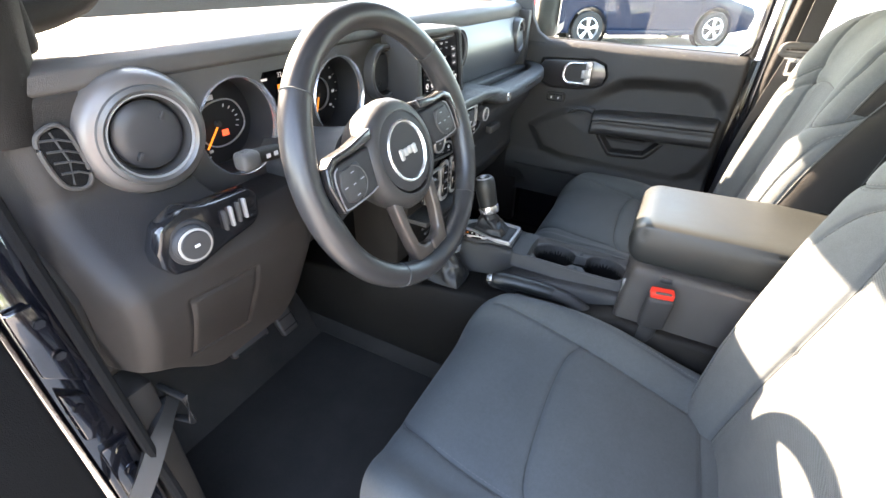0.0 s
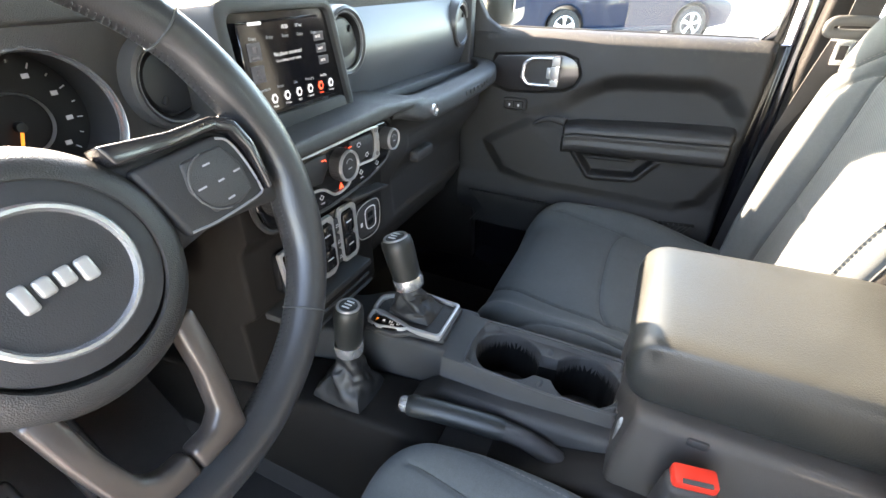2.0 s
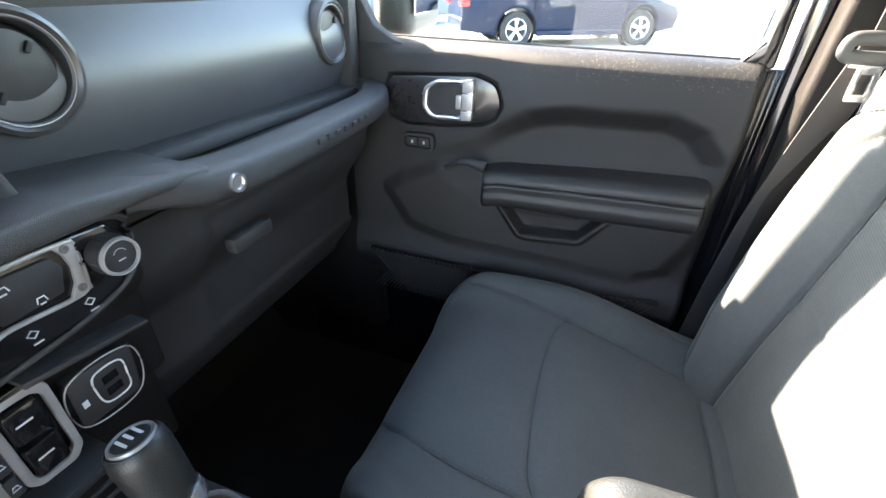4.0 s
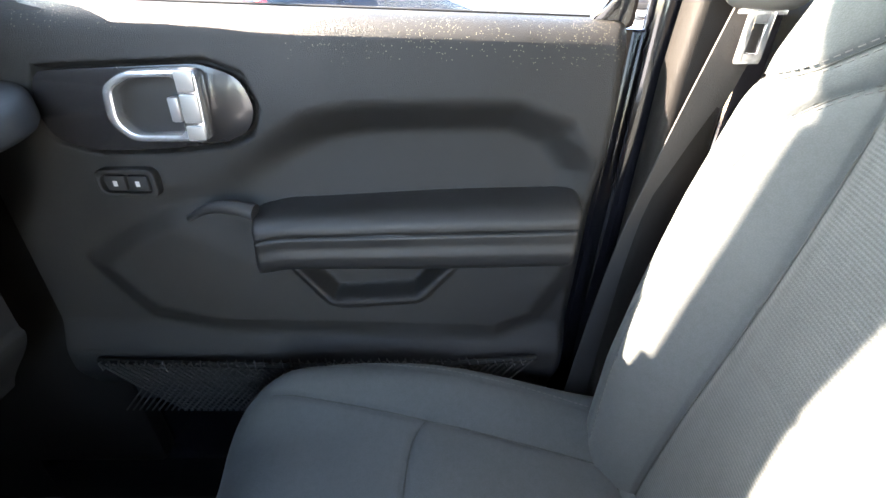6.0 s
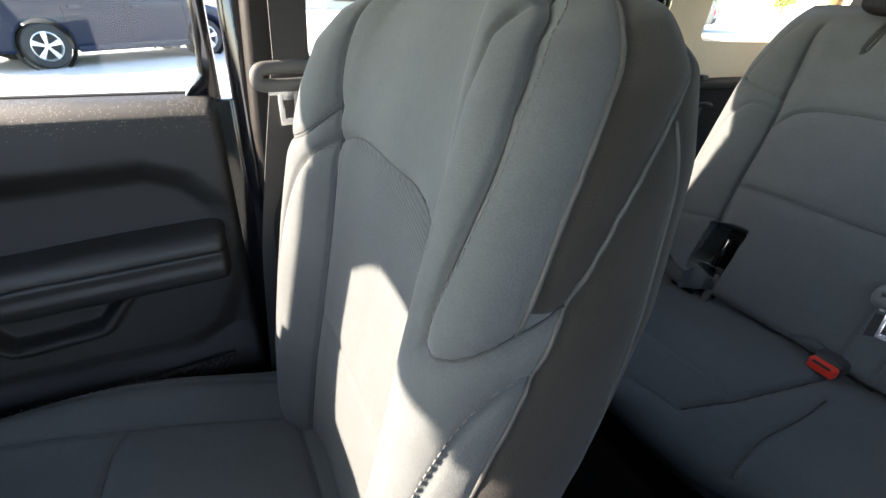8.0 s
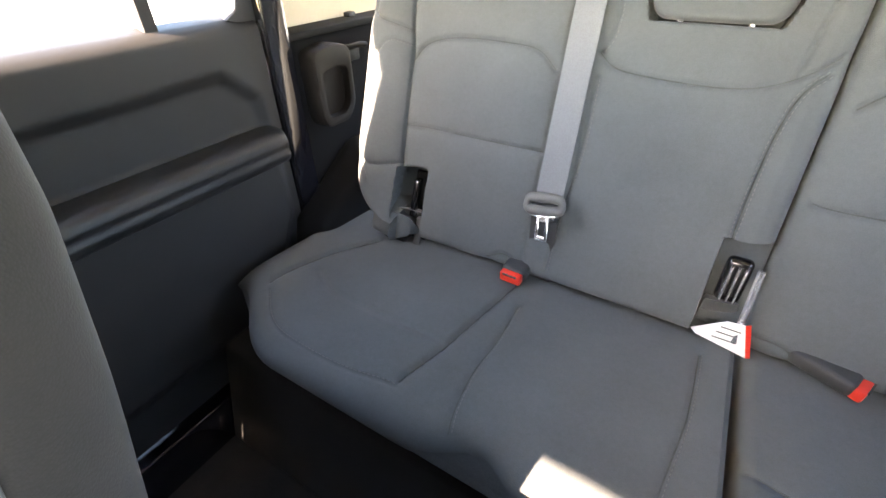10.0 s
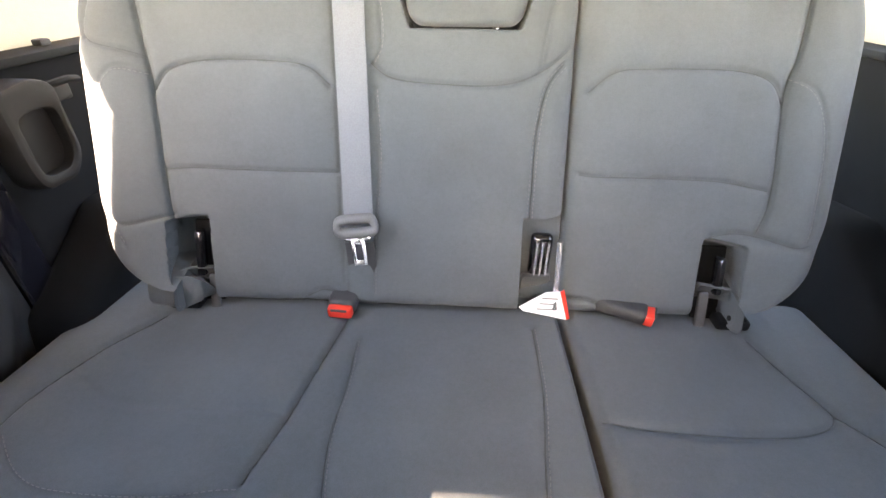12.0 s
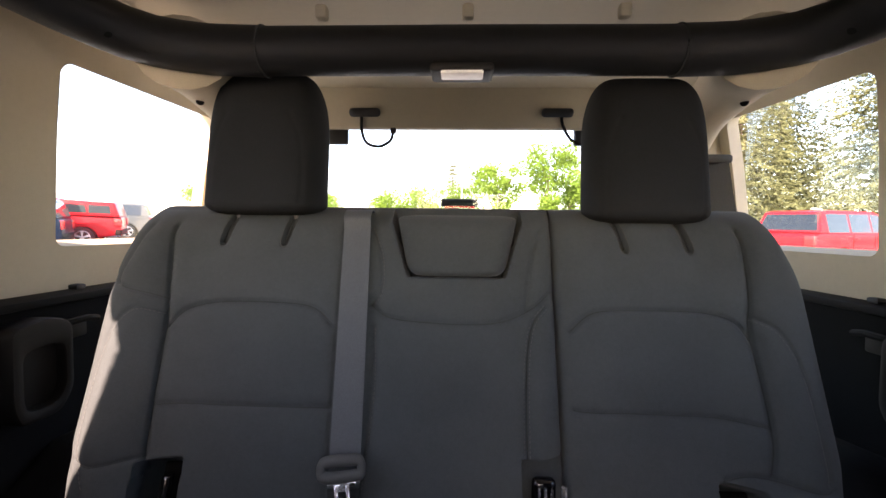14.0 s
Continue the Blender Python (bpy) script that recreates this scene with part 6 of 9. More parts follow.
for k, s in enumerate(("Radio", "Media", "Climate", "Apps", "Controls", "Phone", "Settings")):
    m = UI_RED if k == 5 else UI_WHITE
    x = -0.079 + 0.0245 * k
    hexa = [(x + 0.0058 * math.cos(q * math.tau / 6), 1.3262 + 0.0058 * math.sin(q * math.tau / 6)) for q in range(6)]
    ic = part("menu_icon", prism(hexa, "xz", SY - 0.0006, SY + 0.0003, 0.0), m, scr)
    part("icon_mark", prism([(x + 0.003 * math.cos(q * math.tau / 8), 1.3262 + 0.003 * math.sin(q * math.tau / 8)) for q in range(8)], "xz", SY - 0.0009, SY, 0.0), SCREEN, ic)
    words(s, x, SY - 0.0004, 1.3175, 0.0036, m, scr)

# the lit picture is a little narrower than its recess
for ob in scr.children_recursive:
    if ob.name.split(".")[0] not in ("screen_field", "screen_shelf"):
        for q in ob.data.vertices:
            q.co.x = -0.079 + (q.co.x + 0.079) * 0.86

# passenger side insert, tray and grab rail
Xg, Zg = np.meshgrid(np.linspace(0.10, 0.672, 120), np.linspace(1.262, 1.405, 40))
bulge = 0.024 * np.sin(np.clip((Zg - 1.262) / 0.143, 0, 1) * math.pi * 0.9 + 0.2)
grid_obj("insert_panel", np.stack([Xg, 0.030 - bulge + 0.03 * ease((Xg - 0.60) / 0.08) * 0, Zg], 2), PANEL_GREY, dash, "satin grey dash insert")
part("insert_frame", prism([(0.095, 1.255), (0.69, 1.245), (0.69, 1.262), (0.21, 1.272), (0.095, 1.275)], "xz", -0.012, 0.04, 0.005), PLASTIC, dash)
part("end_cap", prism([(0.655, 1.25), (0.692, 1.25), (0.692, 1.425), (0.665, 1.425)], "xz", -0.005, 0.08, 0.008, 2), PLASTIC, dash)
part("tray", prism([(0.02, 1.252), (-0.055, 1.244), (-0.055, 1.228), (0.04, 1.225)], "yz", 0.15, 0.675, 0.004), PLASTIC_DARK, dash)
rail_line = even([(0.150, -0.066, 1.270), (0.185, -0.076, 1.266), (0.225, -0.080, 1.256), (0.30, -0.081, 1.250), (0.45, -0.079, 1.249), (0.60, -0.069, 1.249), (0.665, -0.045, 1.252), (0.69, -0.01, 1.255)], 70)
section = rounded([(-0.026, 0.020), (0.022, 0.016), (0.024, -0.020), (-0.024, -0.022)], 0.012, 5)
rows = []
for i, p in enumerate(rail_line):
    d = rail_line[min(i + 1, 69)] - rail_line[max(i - 1, 0)]
    d[2] = 0
    d /= np.linalg.norm(d)
    side = np.array((d[1], -d[0], 0.0))
    k = 0.75 + 0.25 * ease(i / 8)
    rows.append([tuple(p + side * (u * k) + np.array((0, 0, w * k))) for u, w in section])
rail = grid_obj("grab_rail", np.array(rows), PLASTIC, dash, "black grab rail over the glove box", wrap_u=True, cap=True, angle=50)
for k in range(8):
    part("raised_bar", box(0.40 + 0.022 * k, -0.1035 + 0.0022 * max(0, k - 4), 1.249, 0.010, 0.003, 0.008, 0.0006), PLASTIC, rail)
part("key_lock", lathe([(0.0, 0.004), (0.006, 0.004), (0.007, 0.006), (0.010, 0.006), (0.010, -0.01)], (0.247, -0.102, 1.251), (0, -1, 0), 24), CHROME, dash)
Xg, Zg = np.meshgrid(np.linspace(0.13, 0.612, 80), np.linspace(0.93, 1.235, 60))
gd = -0.055 + 0.05 * ease((1.19 - Zg) / 0.1) + 0.05 * ease((1.02 - Zg) / 0.10) + 0.004 * mask(Xg, Zg, [(0.24, 1.20), (0.62, 1.20), (0.62, 1.02), (0.26, 1.02)], 0.006)
grid_obj("glove_box", np.stack([Xg, gd, Zg], 2), PLASTIC_DARK, dash, "black glove box lid")
part("glove_latch", box(0.30, -0.050, 1.150, 0.07, 0.02, 0.022, 0.006), PLASTIC, dash)

# centre stack
part("stack_body", prism([(-0.055, 1.275), (-0.072, 1.262), (-0.070, 1.19), (-0.052, 1.168), (-0.048, 1.07), (-0.02, 1.05), (-0.02, 0.94), (0.10, 0.90), (0.10, 1.275)], "yz", -0.165, 0.150, 0.006, 2), TRIM_LOW, dash)
part("stack_ledge", prism([(-0.175, 1.268), (0.155, 1.268), (0.235, 1.262), (0.225, 1.276), (0.10, 1.290), (-0.14, 1.288), (-0.175, 1.280)], "xz", -0.098, 0.03, 0.008, 3), PLASTIC, dash)
hv = part("climate_panel", prism([(-0.147, 1.225), (-0.145, 1.250), (-0.132, 1.268), (-0.027, 1.271), (0.126, 1.260), (0.142, 1.240), (0.138, 1.214), (0.122, 1.198), (0.072, 1.186), (-0.026, 1.180), (-0.118, 1.190), (-0.138, 1.202)], "xz", -0.080, -0.06, 0.005, 3), GLOSSBLK, dash, "glossy black climate control panel")
part("panel_rim", tube(even([(-0.149, -0.074, 1.225), (-0.146, -0.074, 1.252), (-0.132, -0.074, 1.270), (-0.027, -0.074, 1.2735), (0.127, -0.074, 1.262), (0.144, -0.074, 1.240), (0.140, -0.074, 1.213), (0.123, -0.074, 1.196), (0.072, -0.074, 1.184), (-0.026, -0.074, 1.178), (-0.118, -0.074, 1.188), (-0.140, -0.074, 1.201)], 110, closed=True), 0.0035, 8, closed=True), PLASTIC, hv)
part("silver_frame", tube(even([(-0.100, -0.082, 1.2615), (-0.057, -0.082, 1.2615), (0.0, -0.082, 1.2605), (0.088, -0.082, 1.2590), (0.097, -0.082, 1.2500), (0.095, -0.082, 1.2180), (0.080, -0.082, 1.2130), (0.036, -0.082, 1.2160), (0.024, -0.082, 1.2080), (0.012, -0.082, 1.1965), (-0.016, -0.082, 1.1945), (-0.042, -0.082, 1.2110), (-0.085, -0.082, 1.2165), (-0.099, -0.082, 1.2200), (-0.102, -0.082, 1.2400)], 130, closed=True), 0.0021, 8, closed=True), SATIN, hv, "satin silver outline")
for pts in ([(-0.106, 1.262), (-0.089, 1.261), (-0.092, 1.250), (-0.0945, 1.238), (-0.092, 1.224), (-0.084, 1.216), (-0.104, 1.217), (-0.100, 1.240)],
            [(0.082, 1.260), (0.098, 1.259), (0.096, 1.238), (0.098, 1.214), (0.080, 1.212), (0.088, 1.224), (0.090, 1.238), (0.088, 1.250)]):
    sp = part("silver_spoke", prism(pts, "xz", -0.0838, -0.078, 0.0012), SATIN, hv)
    cx = sum(p[0] for p in pts) / 8
    for z in (1.2545, 1.2195):
        part("screw", lathe([(0.0034, 0), (0.0034, 0.0012), (0.0026, 0.0016), (0.0012, 0.0006), (0, 0.0006)], (cx, -0.0836, z), (0, -1, 0), 14), BRONZE, sp)
for pts, syms in (([(-0.088, 1.256), (-0.026, 1.255), (-0.024, 1.236), (-0.040, 1.219), (-0.083, 1.224)], ((-0.071, 1.247, 0.008), (-0.066, 1.2275, 0.007))),
                  ([(0.027, 1.255), (0.079, 1.253), (0.085, 1.242), (0.079, 1.222), (0.037, 1.220), (0.026, 1.236)], ((0.045, 1.246, 0.009), (0.063, 1.2265, 0.007)))):
    pad = part("key_pad", prism(pts, "xz", -0.0835, -0.079, 0.003, 2), PLASTIC_DARK, hv)
    for x, z, w in syms:
        part("key_symbol", tube([(x - w / 2, -0.0840, z - 0.002), (x - w / 3, -0.0840, z + 0.0022), (x + w / 3, -0.0840, z + 0.0022), (x + w / 2, -0.0840, z - 0.002)], 0.0006, 5), LEGEND, pad)
        part("key_symbol", box(x, -0.0840, z - 0.0032, w * 0.55, 0.0006, 0.0012, 0.0), LEGEND, pad)
for x, z, s in ((-0.033, 1.247, 1), (0.023, 1.247, -1)):
    part("red_arrow", tube([(x - 0.004 * s, -0.0842, z + 0.0016), (x + 0.002 * s, -0.0842, z + 0.0016), (x + 0.004 * s, -0.0842, z - 0.001)], 0.0008, 5), UI_RED, hv)
part("hazard_mark", prism([(-0.0045, 1.197), (0.0045, 1.197), (0.0, 1.205)], "xz", -0.0812, -0.0795, 0.0), UI_RED, hv)
for x, z in ((-0.071, 1.203), (-0.043, 1.200), (0.049, 1.203), (0.092, 1.203)):
    part("key_symbol", tube([(x - 0.004, -0.0808, z), (x, -0.0808, z + 0.0034), (x + 0.004, -0.0808, z), (x, -0.0808, z - 0.0034)], 0.0007, 5, closed=True), LEGEND, hv)
    part("key_symbol", box(x + 0.001, -0.0806, z - 0.0085, 0.007, 0.0006, 0.0012, 0.0), UI_GREY, hv)


def knob(x, y, z, r, name="knob"):
    kb = part(name, lathe([(r * 1.06, 0.0), (r * 1.06, 0.006), (r, 0.009), (r, 0.022), (r * 0.97, 0.025)], (x, y, z), (0, -1, 0), 56), PLASTIC, dash, "round ribbed knob with a chrome ring")
    part("knob_ring", lathe([(r * 0.99, 0.0240), (r * 0.95, 0.0275), (r * 0.86, 0.0275), (r * 0.82, 0.0250)], (x, y, z), (0, -1, 0), 56), SATIN, kb)
    part("knob_face", lathe([(r * 0.84, 0.0245), (r * 0.4, 0.0258), (0, 0.0262)], (x, y, z), (0, -1, 0), 40), PLASTIC_DARK, kb)
    part("knob_symbol", tube([(x + r * 0.34 * math.cos(a), y - 0.0262, z + r * 0.10 + r * 0.34 * math.sin(a)) for a in np.linspace(0.4, 2.7, 9)], r * 0.022, 5), UI_GREY, kb)
    part("knob_symbol", box(x, y - 0.0264, z - r * 0.15, r * 0.36, 0.0006, r * 0.06, 0.0), UI_GREY, kb)
    for k in range(32):
        a = k * math.tau / 32
        part("grip_rib", box(x + r * math.cos(a), y - 0.0155, z + r * math.sin(a), 0.0012, 0.013, 0.0020, 0.0, rot=(0, -math.degrees(a), 0)), PLASTIC, kb)
    return kb


knob(-0.117, -0.072, 1.234, 0.0235)
knob(0.001, -0.072, 1.232, 0.0215)
knob(0.118, -0.072, 1.235, 0.0165)
sw = part("switch_panel", prism([(-0.120, 1.146), (-0.044, 1.150), (-0.030, 1.158), (0.032, 1.160), (0.044, 1.152), (0.046, 1.072), (0.034, 1.062), (-0.012, 1.066), (-0.016, 1.060), (-0.042, 1.064), (-0.052, 1.078), (-0.116, 1.084), (-0.122, 1.092)], "xz", -0.062, -0.045, 0.004, 2), GLOSSBLK, dash, "black window switch panel in a silver frame")
for name, o, n in (("dial_frame", [(-0.121, 1.150), (-0.048, 1.152), (-0.050, 1.078), (-0.116, 1.083)], [(-0.1155, 1.145), (-0.052, 1.147), (-0.054, 1.083), (-0.1115, 1.088)]),
                   ("switch_frame", [(-0.047, 1.152), (-0.036, 1.158), (-0.014, 1.158), (-0.009, 1.150), (-0.010, 1.072), (-0.020, 1.062), (-0.042, 1.064), (-0.050, 1.076)], [(-0.041, 1.147), (-0.034, 1.151), (-0.020, 1.151), (-0.0165, 1.145), (-0.0175, 1.077), (-0.023, 1.069), (-0.037, 1.070), (-0.043, 1.079)]),
                   ("switch_frame", [(0.000, 1.150), (0.006, 1.158), (0.038, 1.157), (0.046, 1.150), (0.046, 1.074), (0.037, 1.063), (0.008, 1.065), (0.000, 1.074)], [(0.0075, 1.145), (0.011, 1.151), (0.033, 1.150), (0.0395, 1.144), (0.0395, 1.079), (0.032, 1.070), (0.012, 1.071), (0.0075, 1.078)])):
    part(name, ring_prism(rounded(o, 0.004, 3), rounded(n, 0.003, 3), "xz", -0.0665, -0.060, 0.0010), SATIN, sw, "satin silver frame")
rk = part("cubby_dial", lathe([(0.021, 0.0), (0.021, 0.006), (0.018, 0.008), (0.015, 0.006), (0, 0.006)], (-0.082, -0.062, 1.115), (0, -1, 0), 40), PLASTIC_DARK, sw)
part("dial_arc", tube([(-0.082 + 0.0195 * math.cos(radians(a)), -0.0698, 1.115 + 0.0195 * math.sin(radians(a))) for a in range(20, 250, 8)], 0.0014, 6), CHROME, rk)
part("dial_bar", box(-0.082, -0.0700, 1.115, 0.034, 0.005, 0.007, 0.0015, rot=(0, -18, 0)), PLASTIC, rk)
for x in (-0.029, 0.022):
    for z in (1.130, 1.091):
        k = part("window_switch", box(x, -0.0640, z, 0.026, 0.012, 0.034, 0.004, 2), GLOSSBLK, sw)
        part("switch_mark", box(x - 0.002, -0.0705, z + 0.003, 0.012, 0.0006, 0.0016, 0.0), LEGEND, k)
for z in (1.137, 1.110, 1.084):
    ck = part("lock_key", box(-0.0055, -0.0640, z, 0.010, 0.008, 0.022, 0.002), PLASTIC_DARK, sw)
    part("key_symbol", tube([(-0.0085, -0.0684, z - 0.002), (-0.007, -0.0684, z + 0.002), (-0.004, -0.0684, z + 0.002), (-0.0025, -0.0684, z - 0.002)], 0.0006, 5, closed=True), LEGEND, ck)
usb = part("port_cover", prism([(0.054, 1.134), (0.116, 1.132), (0.110, 1.074), (0.052, 1.078)], "xz", -0.062, -0.045, 0.004), PLASTIC_DARK, dash, "covered media port")
part("port_frame", tube(even([(0.056, -0.0625, 1.131), (0.113, -0.0625, 1.129), (0.108, -0.0625, 1.077), (0.054, -0.0625, 1.081)], 40, closed=True), 0.0008, 6, closed=True), SATIN, usb)
part("socket_outline", tube(even([(0.076, -0.063, 1.124), (0.100, -0.063, 1.123), (0.102, -0.063, 1.104), (0.099, -0.063, 1.088), (0.078, -0.063, 1.089), (0.073, -0.063, 1.106)], 40, closed=True), 0.0009, 6, closed=True), LEGEND, usb)
for z in (1.112, 1.098):
    part("socket", box(0.088, -0.0625, z, 0.014, 0.001, 0.008, 0.0), GLOSSBLK, usb)
part("port_symbol", box(0.062, -0.0626, 1.103, 0.005, 0.0008, 0.007, 0.0), LEGEND, usb)
part("port_lip", prism([(0.030, 1.160), (0.132, 1.146), (0.132, 1.150), (0.030, 1.166)], "xz", -0.074, -0.045, 0.001), PLASTIC, dash)
part("stack_shelf", prism([(-0.125, 1.045), (0.064, 1.042), (0.064, 1.030), (-0.125, 1.033)], "xz", -0.074, 0.0, 0.003), PLASTIC, dash)
for k in range(3):
    part("shelf_groove", tube([(-0.120, -0.060 - 0.006 * k, 1.024 - 0.010 * k), (0.062, -0.060 - 0.006 * k, 1.021 - 0.010 * k)], 0.0025, 8), PLASTIC, dash)

# light switch
ls = part("light_switch_plate", prism([(-0.672, 1.262), (-0.660, 1.288), (-0.630, 1.300), (-0.60, 1.292), (-0.545, 1.290), (-0.532, 1.278), (-0.535, 1.248), (-0.548, 1.240), (-0.595, 1.232), (-0.635, 1.222), (-0.660, 1.228), (-0.672, 1.245)], "xz", -0.056, -0.03, 0.006, 2), GLOSSBLK, dash, "black headlamp switch plate")
for r0, m0, h0 in ((0.0265, PLASTIC_DARK, 0.006), (0.0215, PLASTIC_DARK, 0.0150), (0.0198, SATIN, 0.0160), (0.0172, PLASTIC_DARK, 0.0170)):
    part("light_knob", lathe([(r0, 0), (r0, h0 - 0.002), (r0 - 0.0015, h0), (0, h0)], (-0.634, -0.053, 1.260), (-0.12, -1, 0.05), 48), m0, ls)
part("knob_symbol", box(-0.6361, -0.0712, 1.261, 0.006, 0.0008, 0.003, 0.0), LEGEND, ls)
for k in range(4):
    part("dimmer_rib", box(-0.588 + 0.010 * k, -0.058, 1.266 + 0.0012 * k, 0.004, 0.006, 0.026, 0.0015), SILVER if k % 2 else PLASTIC, ls)

# pedals
for x, y, z, w, nm in ((-0.440, 0.20, 0.850, 0.095, "brake_pedal"), (-0.318, 0.23, 0.815, 0.050, "accelerator_pedal")):
    t0 = thing(nm, (x, y + 0.07, z - 0.08), "black rubber " + nm.replace("_", " "), "pedal")
    tall = 0.070 if w > 0.06 else 0.13
    pad = part("pad", box(x, y, z, w, 0.018, tall, 0.007, 3, rot=(-30, 0, 0)), PLASTIC_DARK, t0)
    for k in range(4):
        u = tall * (k - 1.5) / 4.6
        part("tread_bar", box(x, y - 0.0105 + u * 0.5, z + u * 0.866 - 0.004, w * 0.80, 0.004, 0.005, 0.001, rot=(-30, 0, 0)), RUBBER, pad)
    part("arm", tube(even([(x, y + 0.008, z + 0.01), (x, y + 0.06, z + 0.09), (x, y + 0.16, z + 0.22)], 10), 0.010, 8), PLASTIC_DARK, t0)

# ---- steering wheel ----
wheel = thing("steering_wheel", (-0.373, -0.181, 1.307), "black leather steering wheel with a split lower spoke", "steering wheel")
WM = Matrix.Translation((-0.367, -0.158, 1.305)) @ Euler((radians(-19.6), 0, radians(-3))).to_matrix().to_4x4() @ Matrix.Rotation(radians(-3), 4, "Y")


R = 0.1785
RT = 0.0172
WR = WM @ Matrix.Translation((0.004, 0, -0.003))
LEATHER_RIM = mat("polished rim leather", (0.026, 0.026, 0.027), 0.30, var=0.15, vscale=8, bump=0.10, bscale=900, voro=True, rvar=0.10)
BOWL = mat("grained airbag skin", (0.030, 0.029, 0.028), 0.40, var=0.10, vscale=9, bump=0.35, bscale=1100, voro=True, rvar=0.08)


def rim_point(a, q):
    """On the leather rim: a round the wheel, q round its section; the grip swells where the spokes join."""
    swell = sum(math.exp(-(((a - radians(c) + math.pi) % math.tau - math.pi) / w) ** 2) * k for c, w, k in ((22, 0.20, 0.22), (158, 0.20, 0.22), (-14, 0.18, 0.22), (194, 0.18, 0.22), (270, 0.16, 0.10)))
    rr = R - RT * swell * 0.55 + RT * (1 + swell * 0.55) * math.cos(q)
    return tuple(WR @ Vector((rr * math.cos(a), 0.0185 * (1 + 0.25 * swell) * math.sin(q), rr * math.sin(a))))


bm = bmesh.new()
rings = [[bm.verts.new(rim_point(a, k * math.tau / 22)) for k in range(22)] for a in np.linspace(0, math.tau, 180, endpoint=False)]
for i in range(180):
    A, B = rings[i], rings[(i + 1) % 180]
    for k in range(22):
        bm.faces.new((A[k], A[(k + 1) % 22], B[(k + 1) % 22], B[k]))
rim = part("rim", bm, LEATHER_RIM, wheel, "black stitched leather rim, polished by use")
for ang in (40, 141, 241, 317):
    part("rim_seam", tube([rim_point(radians(ang), q) for q in np.linspace(0, math.tau, 28, endpoint=False)], 0.0011, 5, closed=True), SEAM_DARK, rim)
bm = bmesh.new()
for k in range(260):
    a = k * math.tau / 260
    add_bm_fast(bm, Vector(rim_point(a, math.pi - 0.30)), Vector(rim_point(a + 0.012, math.pi + 0.22)), 0.0006)
part("stitching", bm, SEAM_DARK, rim)


def on_wheel(bm, dx=0.0, dy=0.0, dz=0.0, roll=0.0):
    bm.transform(WM @ Matrix.Translation((dx, dy, dz)) @ Matrix.Rotation(radians(roll), 4, "Y"))
    return bm


# deep padded bowl of the hub, a groove, and the collar of the badge
bowl = lathe([(0.052, -0.060), (0.066, -0.045), (0.074, -0.026), (0.0775, -0.010), (0.0770, 0.000), (0.0735, 0.009), (0.0670, 0.0150), (0.0600, 0.0180), (0.0570, 0.0180), (0.0560, 0.0155)], (0, 0, 0), (0, -1, 0), 72)
for v in bowl.verts:
    v.co.z *= 1.06 if v.co.z < 0 else 0.98
hub = part("airbag_cover", on_wheel(bowl, -0.002, 0, -0.004), BOWL, wheel, "round padded airbag cover")
part("badge_collar", on_wheel(lathe([(0.0565, 0.0135), (0.0555, 0.0165), (0.0480, 0.0185), (0.0430, 0.0190)], (0, 0, 0), (0, -1, 0), 72), -0.002, 0, -0.0035), PLASTIC_DARK, hub)
part("hub_disc", on_wheel(lathe([(0.0395, 0.0180), (0.030, 0.0186), (0, 0.0190)], (0, 0, 0), (0, -1, 0), 56), -0.002, 0, -0.0035), PLASTIC_DARK, hub)
part("badge_ring", on_wheel(lathe([(0.0432, 0.0175), (0.0430, 0.0200), (0.0415, 0.0215), (0.0395, 0.0212), (0.0380, 0.0180)], (0, 0, 0), (0, -1, 0), 72), -0.002, 0, -0.0035), CHROME, hub)
for k, (w, hgt, dz) in enumerate(((0.008, 0.016, -0.001), (0.0085, 0.011, 0.0), (0.0085, 0.011, 0.0), (0.0085, 0.014, -0.002))):
    part("badge_block", on_wheel(box(-0.0155 + 0.0103 * k, -0.0195, dz, w, 0.0045, hgt, 0.0028, 3), -0.002, 0, -0.0035, -2), SATIN, hub)
for a in (18, 162):
    part("cover_notch", on_wheel(tube([(0.0755 * math.cos(radians(a + e)), -0.004 - 0.004 * f, 0.0745 * math.sin(radians(a + e))) for e, f in ((-7, 0), (-6, 1.2), (0, 1.6), (6, 1.2), (7, 0))], 0.0009, 6), -0.002, 0, -0.004), SEAM_DARK, hub)
